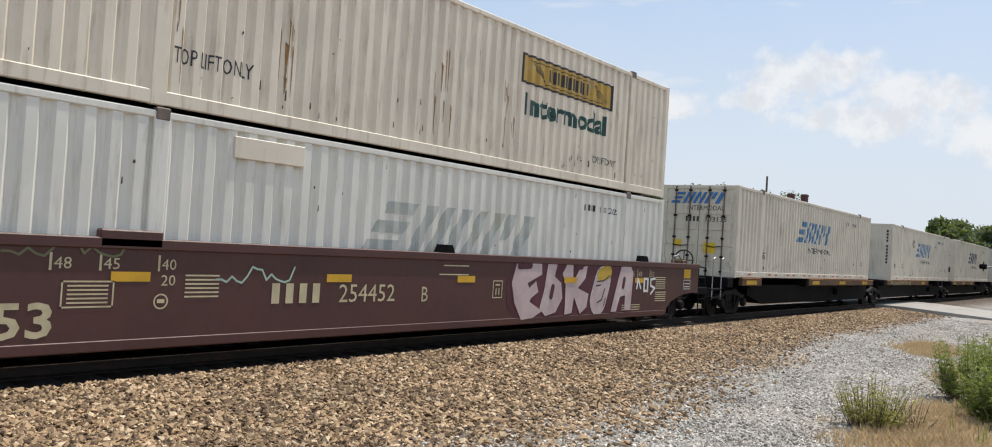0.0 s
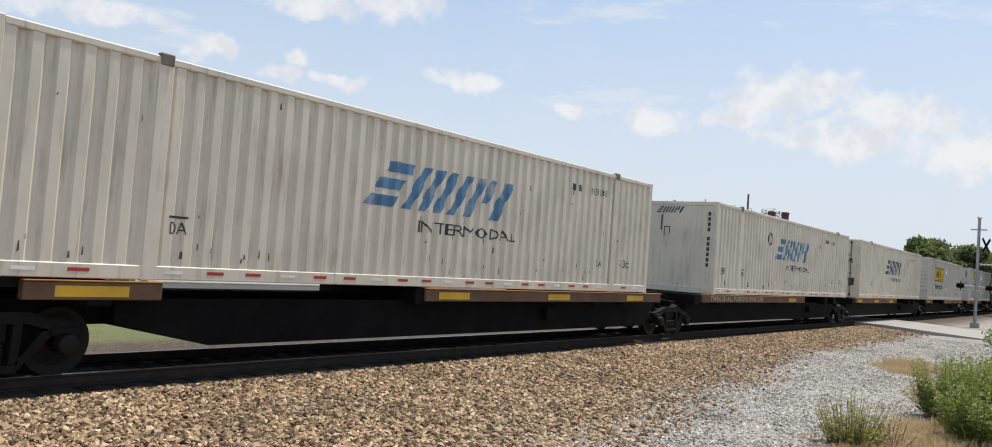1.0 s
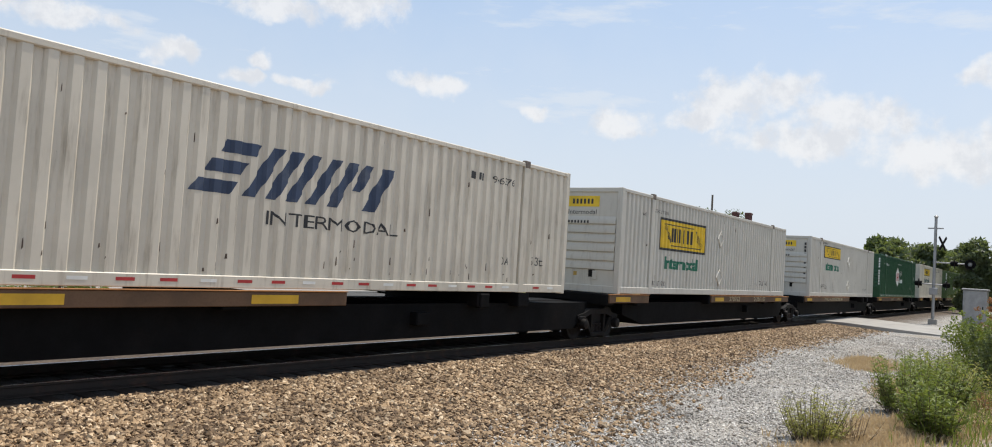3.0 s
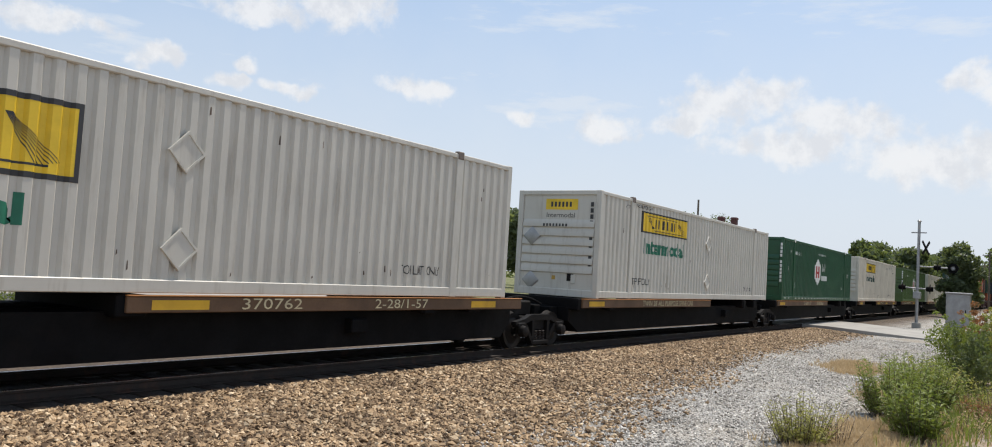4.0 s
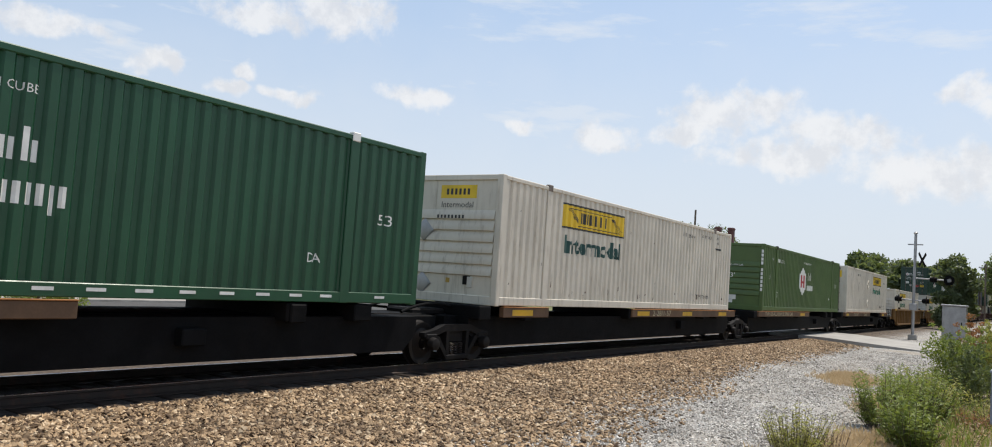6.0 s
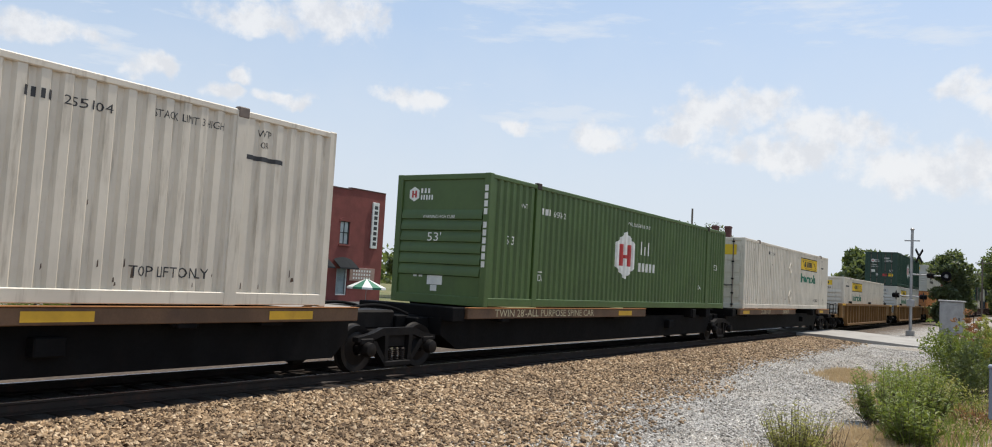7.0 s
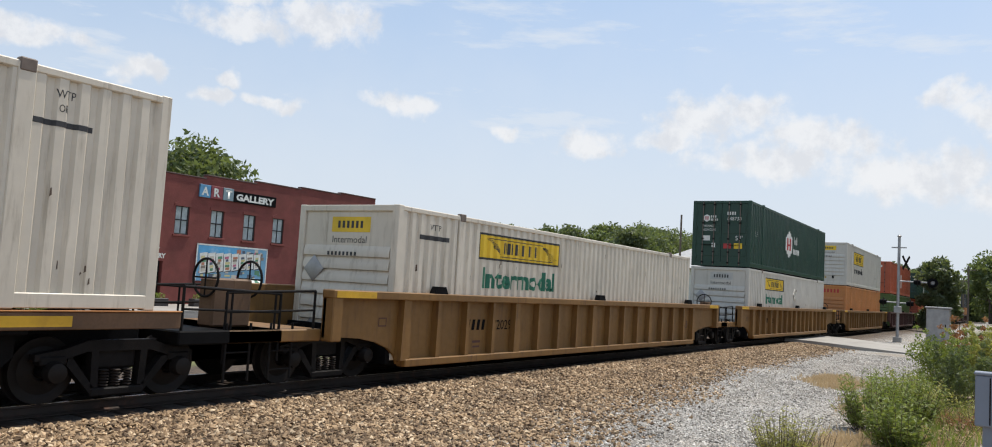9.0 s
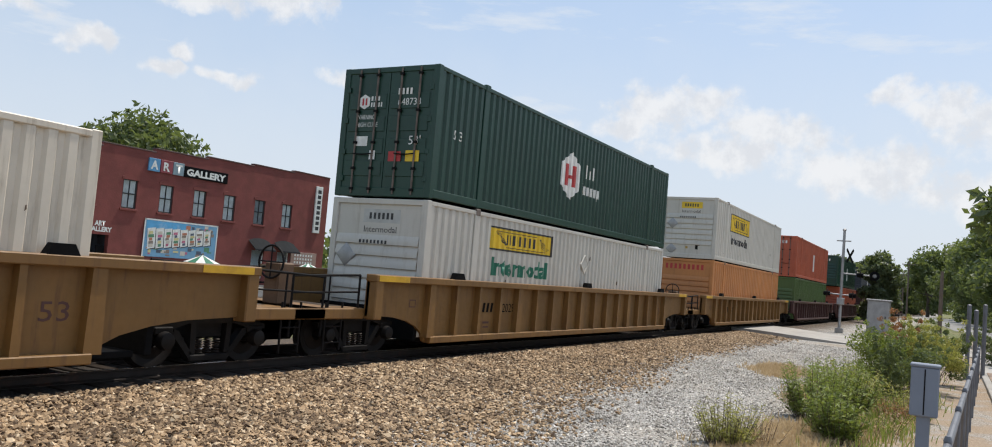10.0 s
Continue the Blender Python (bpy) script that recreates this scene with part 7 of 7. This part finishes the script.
def crossing_signal(x, y):
    c = thing("crossing_signal", (x, y, 0), "railroad crossing mast with crossbuck and round flashing lights", "signal")
    part("mast", Shape().tube((0, 0, 0), (0, 0, 6.9), 0.10, 0.085, 14), galvanised, c)
    part("base_box", Shape().rbox(-0.25, 0.25, -0.25, 0.25, 0, 0.35, 0.03), concrete, c)
    part("mast_box", Shape().rbox(-0.3, 0.2, -0.22, 0.22, 1.9, 2.35, 0.03), galvanised, c)
    part("top_arm", Shape().rbox(-0.05, 0.05, -0.45, 0.45, 6.15, 6.23, 0.01), galvanised, c)
    ux, uy = math.cos(radians(-22)), math.sin(radians(-22))
    for k in (-1, 1):
        ca, sa = math.cos(radians(45)), math.sin(radians(45)) * k
        pts = []
        for a, b in ((-0.61, -0.10), (0.61, -0.10), (0.61, 0.10), (-0.61, 0.10)):
            pts.append((a * ca - b * sa, a * sa + b * ca))
        off = 0.012 * k
        vs = [(ux * p + uy * (off + e), -0.42 + uy * p - ux * (off + e), 5.2 + r) for e in (0.0, 0.010) for p, r in pts]
        part("crossbuck_blade", Shape().add(vs, [(3, 2, 1, 0), (4, 5, 6, 7), (0, 1, 5, 4), (1, 2, 6, 5), (2, 3, 7, 6), (3, 0, 4, 7)]), cast_steel, c, "dark back of a crossbuck board")
    part("light_arm", Shape().path([(0, 0.1, 4.0), (0, -2.0, 3.95)], 0.045).path([(0, 0.8, 2.6), (0, -0.6, 2.55)], 0.04), galvanised, c)
    for ax, yy, zz, way in (("x", -2.0, 3.95, 1), ("y", -1.15, 3.95, -1), ("y", 0.85, 2.6, 1), ("y", -0.75, 2.55, -1)):
        at = (-0.1, yy, zz)
        h = part("light_head", Shape().lathe([(0.31, 0.0), (0.31, 0.02), (0.17, 0.04), (0.15, 0.22), (0.06, 0.26)], ax, at, 20), black_steel, c, "round black signal backplate")
        part("lens", Shape().lathe([(0.15, -0.01), (0.13, -0.03), (0.02, -0.05)], ax, at, 16), red_lens if ax == "y" else galvanised, h)
        part("hood", Shape().lathe([(0.16, -0.02), (0.16, -0.17), (0.155, -0.17), (0.155, -0.02)], ax, at, 16), black_steel, h)
    part("bell", Shape().lathe([(0.12, 0), (0.14, 0.05), (0.05, 0.14)], at=(0, 0, 6.9), n=14), galvanised, c)


def build_street():
    street_lamp(23.4, 42.0)
    street_lamp(58.0, 38.0)
    gw = (surface("umbrella_green", (0.03, 0.16, 0.09), 0.7), white_mark)
    umbrella(46.5, 42.0, gw)
    umbrella(38.9, 44.6, gw)
    for x in (32.0, 35.5, 40.0):
        p = thing("planter", (x, 45.5, -0.6), "dark planter box with flowers", "planter", "planters before the building")
        part("box", Shape().rbox(-0.8, 0.8, -0.3, 0.3, 0, 0.7, 0.03), frame_dark, p)
        part("flowers", leaf_mesh("flowers", [(-0.4, 0, 0.8, 0.25), (0.4, 0, 0.8, 0.25), (0, 0, 0.85, 0.25)], 500, 0.05, leaf_bright, 77), leaf_bright, p)
    c = thing("side_street", (0, 0, 0), "grey asphalt street before the buildings", "street", kind="structure")
    part("street_surface", Shape().box(-60, 44.15, 33.5, 40.5, -0.62, -0.50), asphalt, c)
    part("kerb", Shape().rbox(-60, 44.15, 40.5, 40.7, -0.62, -0.38, 0.02), concrete, c)
    part("walk_slab", Shape().box(-60, 44.15, 40.7, BY - 0.001, -0.62, -0.40), concrete, c)
    # white-roofed house with two chimneys
    h = thing("white_house", (110, 36, -0.4), "white house with a pale hipped roof and two brick chimneys", "house")
    part("walls", Shape().box(-6, 8, -6, 6, 0, 6.4), white_mark, h)
    part("roof", Shape().add([(-7, -7, 6.3), (9, -7, 6.3), (9, 7, 6.3), (-7, 7, 6.3), (0, 0, 10.0), (2, 0, 10.0)], [(0, 1, 5, 4), (1, 2, 5), (2, 3, 4, 5), (3, 0, 4), (3, 2, 1, 0)]), surface("pale_metal_roof", (0.42, 0.42, 0.41), 0.6, scale=2.0), h, "pale standing seam roof")
    for x, y in ((-0.4, 0.3), (0.5, -1.2)):
        part("chimney", Shape().rbox(x - 0.38, x + 0.38, y - 0.38, y + 0.38, 8.5, 11.6, 0.03).rbox(x - 0.44, x + 0.44, y - 0.44, y + 0.44, 11.3, 11.52, 0.02), surface("chimney_brick", (0.12, 0.05, 0.045), 0.85), h, "dark red brick chimney")
    for x in (-4, 0, 4):
        f = part("window", Shape().rbox(x - 0.5, x + 0.5, -6.06, -5.95, 3.6, 5.4, 0.02), frame_dark, h)
    g = thing("distant_gable", (128, 31, -0.2), "white gabled roof among trees", "house")
    part("walls", Shape().box(-4, 6, -4, 4, 0, 5.0), white_mark, g)
    part("roof", Shape().add([(-4.5, -4.6, 4.9), (6.5, -4.6, 4.9), (6.5, 4.6, 4.9), (-4.5, 4.6, 4.9), (-4.5, 0, 8.0), (6.5, 0, 8.0)], [(0, 1, 5, 4), (2, 3, 4, 5), (1, 2, 5), (3, 0, 4)]), MATS["pale_metal_roof"], g)
    utility_pole(94, 34.0, 11.9, False)
    for x, y, hh in ((152, 6.7, 9.8), (197, 9.6, 9.5), (68, 0.8, 4.9)):
        utility_pole(x, y, hh, x > 100)
    w = thing("overhead_cable", (0, 0, 0), "thin dark cable slung between two poles", "cable")
    part("strand", Shape().path([(152 - 84 * k / 8, 6.7 - 5.9 * k / 8, 5.4 - 2.4 * k / 8 - 0.9 * (k / 8) * (1 - k / 8)) for k in range(9)], 0.022, 5), black_steel, w)
    for x, y, h in ((30.0, -0.45, 2.3), (30.5, -0.66, 2.15), (31.3, -0.92, 2.35)):
        g = thing("gate_post", (x, y, 0), "dull grey steel post at the fence end", "post", "posts at the fence end")
        part("tube", Shape().tube((0, 0, -0.1), (0, 0, h), 0.065, n=12), fence_steel, g)
        part("cap", Shape().lathe([(0.07, h), (0.07, h + 0.02), (0.03, h + 0.05)], n=12), fence_steel, g)
    crossing_signal(59.5, 6.6)
    k = thing("signal_cabinet", (64.5, 4.6, 0), "grey steel signal cabinet on a concrete base", "cabinet")
    part("base", Shape().rbox(-0.8, 0.8, -0.9, 0.9, 0, 0.12, 0.02), concrete, k)
    part("body", Shape().rbox(-0.65, 0.65, -0.72, 0.72, 0.12, 2.35, 0.03), galvanised, k)
    part("roof", Shape().rbox(-0.75, 0.75, -0.80, 0.80, 2.35, 2.47, 0.03), galvanised, k)
    part("door", Shape().rbox(-0.68, -0.645, -0.6, 0.6, 0.25, 2.2, 0.01), galvanised, k)
    part("handle", Shape().rbox(-0.72, -0.68, -0.5, -0.44, 1.1, 1.3, 0.008), black_steel, k)
    m = thing("marker_post", (62.2, 3.2, 0), "thin metal marker post", "post")
    part("rod", Shape().tube((0, 0, 0), (0, 0, 1.5), 0.02, n=8), cast_steel, m)
    # side road beyond the crossing
    r = thing("side_road", (0, 0, 0), "pale asphalt road running off beyond the crossing", "road", kind="structure")
    s = Shape()
    pts = [(56, -10.0, 6), (75, -6.5, 6), (100, -3.2, 6), (140, -1.0, 6), (190, 1.0, 6), (226, 0.2, 6)]
    vs, fs = [], []
    for x, y, w in pts:
        vs += [(x, y - w / 2, 0.03), (x, y + w / 2, 0.03)]
    for i in range(len(pts) - 1):
        fs.append((2 * i, 2 * i + 2, 2 * i + 3, 2 * i + 1))
    part("road_surface", s.add(vs, fs), surface("worn_pale_asphalt", (0.24, 0.235, 0.225), 0.9, scale=0.3, dirt=(0.14, 0.14, 0.13), dirt_amount=0.4), r)
    # grey box on a post by the fence
    g = thing("service_pedestal", (9.2, 0.21, 0), "grey enamelled service box on a post", "utility box")
    part("post", Shape().rbox(-0.05, 0.05, -0.06, 0.06, -0.1, 1.1, 0.01), grey_box, g)
    part("box", Shape().rbox(-0.09, 0.09, -0.125, 0.125, 1.05, 1.53, 0.012), grey_box, g)
    part("lid", Shape().rbox(-0.10, 0.10, -0.135, 0.135, 1.53, 1.56, 0.008), grey_box, g)
    part("seam", Shape().box(-0.094, -0.089, -0.006, 0.006, 1.07, 1.51), cast_steel, g)


def fence_y(x):
    return 0.24 - 0.034 * x


def build_fence():
    f = thing("chain_link_fence", (0, 0, 0), "grey galvanised chain-link fence with a round top rail", "fence")
    xs = [2.5 + 2.4 * k for k in range(12)]
    for x in xs:
        part("post", Shape().tube((x, fence_y(x), -0.1), (x, fence_y(x), 1.10), 0.03, n=10).lathe([(0.034, 1.10), (0.02, 1.14)], at=(x, fence_y(x), 0), n=10), fence_steel, f)
    for a, b in zip(xs, xs[1:]):
        part("top_rail", Shape().tube((a, fence_y(a), 1.06), (b, fence_y(b), 1.06), 0.032, n=10), fence_steel, f)
    s = Shape()
    vs, fs = [], []
    x0, x1, step = xs[0], xs[-1], 0.075
    n = int((x1 - x0) / step)
    for k in range(-14, n):
        for way in (1, -1):
            a = x0 + k * step if way > 0 else x0 + (k + 14) * step
            b = a + way * 1.02
            za, zb = 0.03, 1.05
            if a < x0 and way > 0:
                za += (x0 - a); a = x0
            if b < x0 and way < 0:
                zb -= (x0 - b); b = x0
            if b > x1:
                zb -= (b - x1); b = x1
            if zb - za < 0.05 or a > x1:
                continue
            s.tube((a, fence_y(a) + 0.004 * way, za), (b, fence_y(b) + 0.004 * way, zb), 0.0022, n=3, caps=False)
    part("wire_mesh", s, fence_steel, f, "grey woven wire")
    w = thing("brick_walk", (0, 0, 0), "tan paved walk with a pale kerb beside the fence", "pavement", kind="structure")
    part("kerb", Shape().rbox(3, 45, -1.05, -0.9, -0.1, 0.10, 0.015).box(3, 3.01, -1.05, -1.04, -0.1, 0), concrete, w)
    paver = surface("tan_paver", (0.30, 0.21, 0.15), 0.85, scale=3.0, random_tint=0.5, dirt=(0.2, 0.15, 0.12), dirt_amount=0.3)
    part("bed", Shape().box(3, 45, -4.0, -1.05, -0.1, 0.052), concrete, w)
    me = Shape().rbox(-0.295, 0.295, -0.195, 0.195, 0, 0.03, 0.006).mesh("paver", paver)
    for i in range(42):
        for j in range(7):
            p = new("paver", me)
            p.parent = w
            p.matrix_basis = pose(8.0 + i * 0.61 + (0.3 if j % 2 else 0), -1.30 - j * 0.405, 0.045 + random.uniform(0, 0.004))


def far_woods():
    """Woods that close the view far off, as one mass of leaves."""
    rng = random.Random(77)
    blobs = []
    for k in range(60):
        blobs.append((rng.uniform(470, 540), -190 + k * 7.0, rng.uniform(3, 9), rng.uniform(6, 9)))
    for k in range(70):
        blobs.append((-160 + k * 9.0, rng.uniform(150, 190), rng.uniform(1, 6), rng.uniform(6, 9)))
    for k in range(30):
        blobs.append((90 + k * 13.0, -45 + 0.02 * k * k + rng.uniform(-8, 8), rng.uniform(3, 8), rng.uniform(6, 8)))
    me = leaf_mesh("far_woods", blobs, 42000, 1.1, leaf_dark, 78)
    tagged(new("far_woods", me), "distant dark green woods", "woods", kind="stuff")


far_woods()
build_ground()
build_track()
build_crossing()
build_gallery()
build_street()
build_fence()
build_plants()
stones("ballast_stones", 125000, ballast_area, (0.026, 0.056), ballast_stone, 7, "tan and brown crushed ballast stones")
stones("gravel_stones", 90000, yard_area, (0.013, 0.034), pale_stone, 8, "pale grey crushed gravel")
motions()
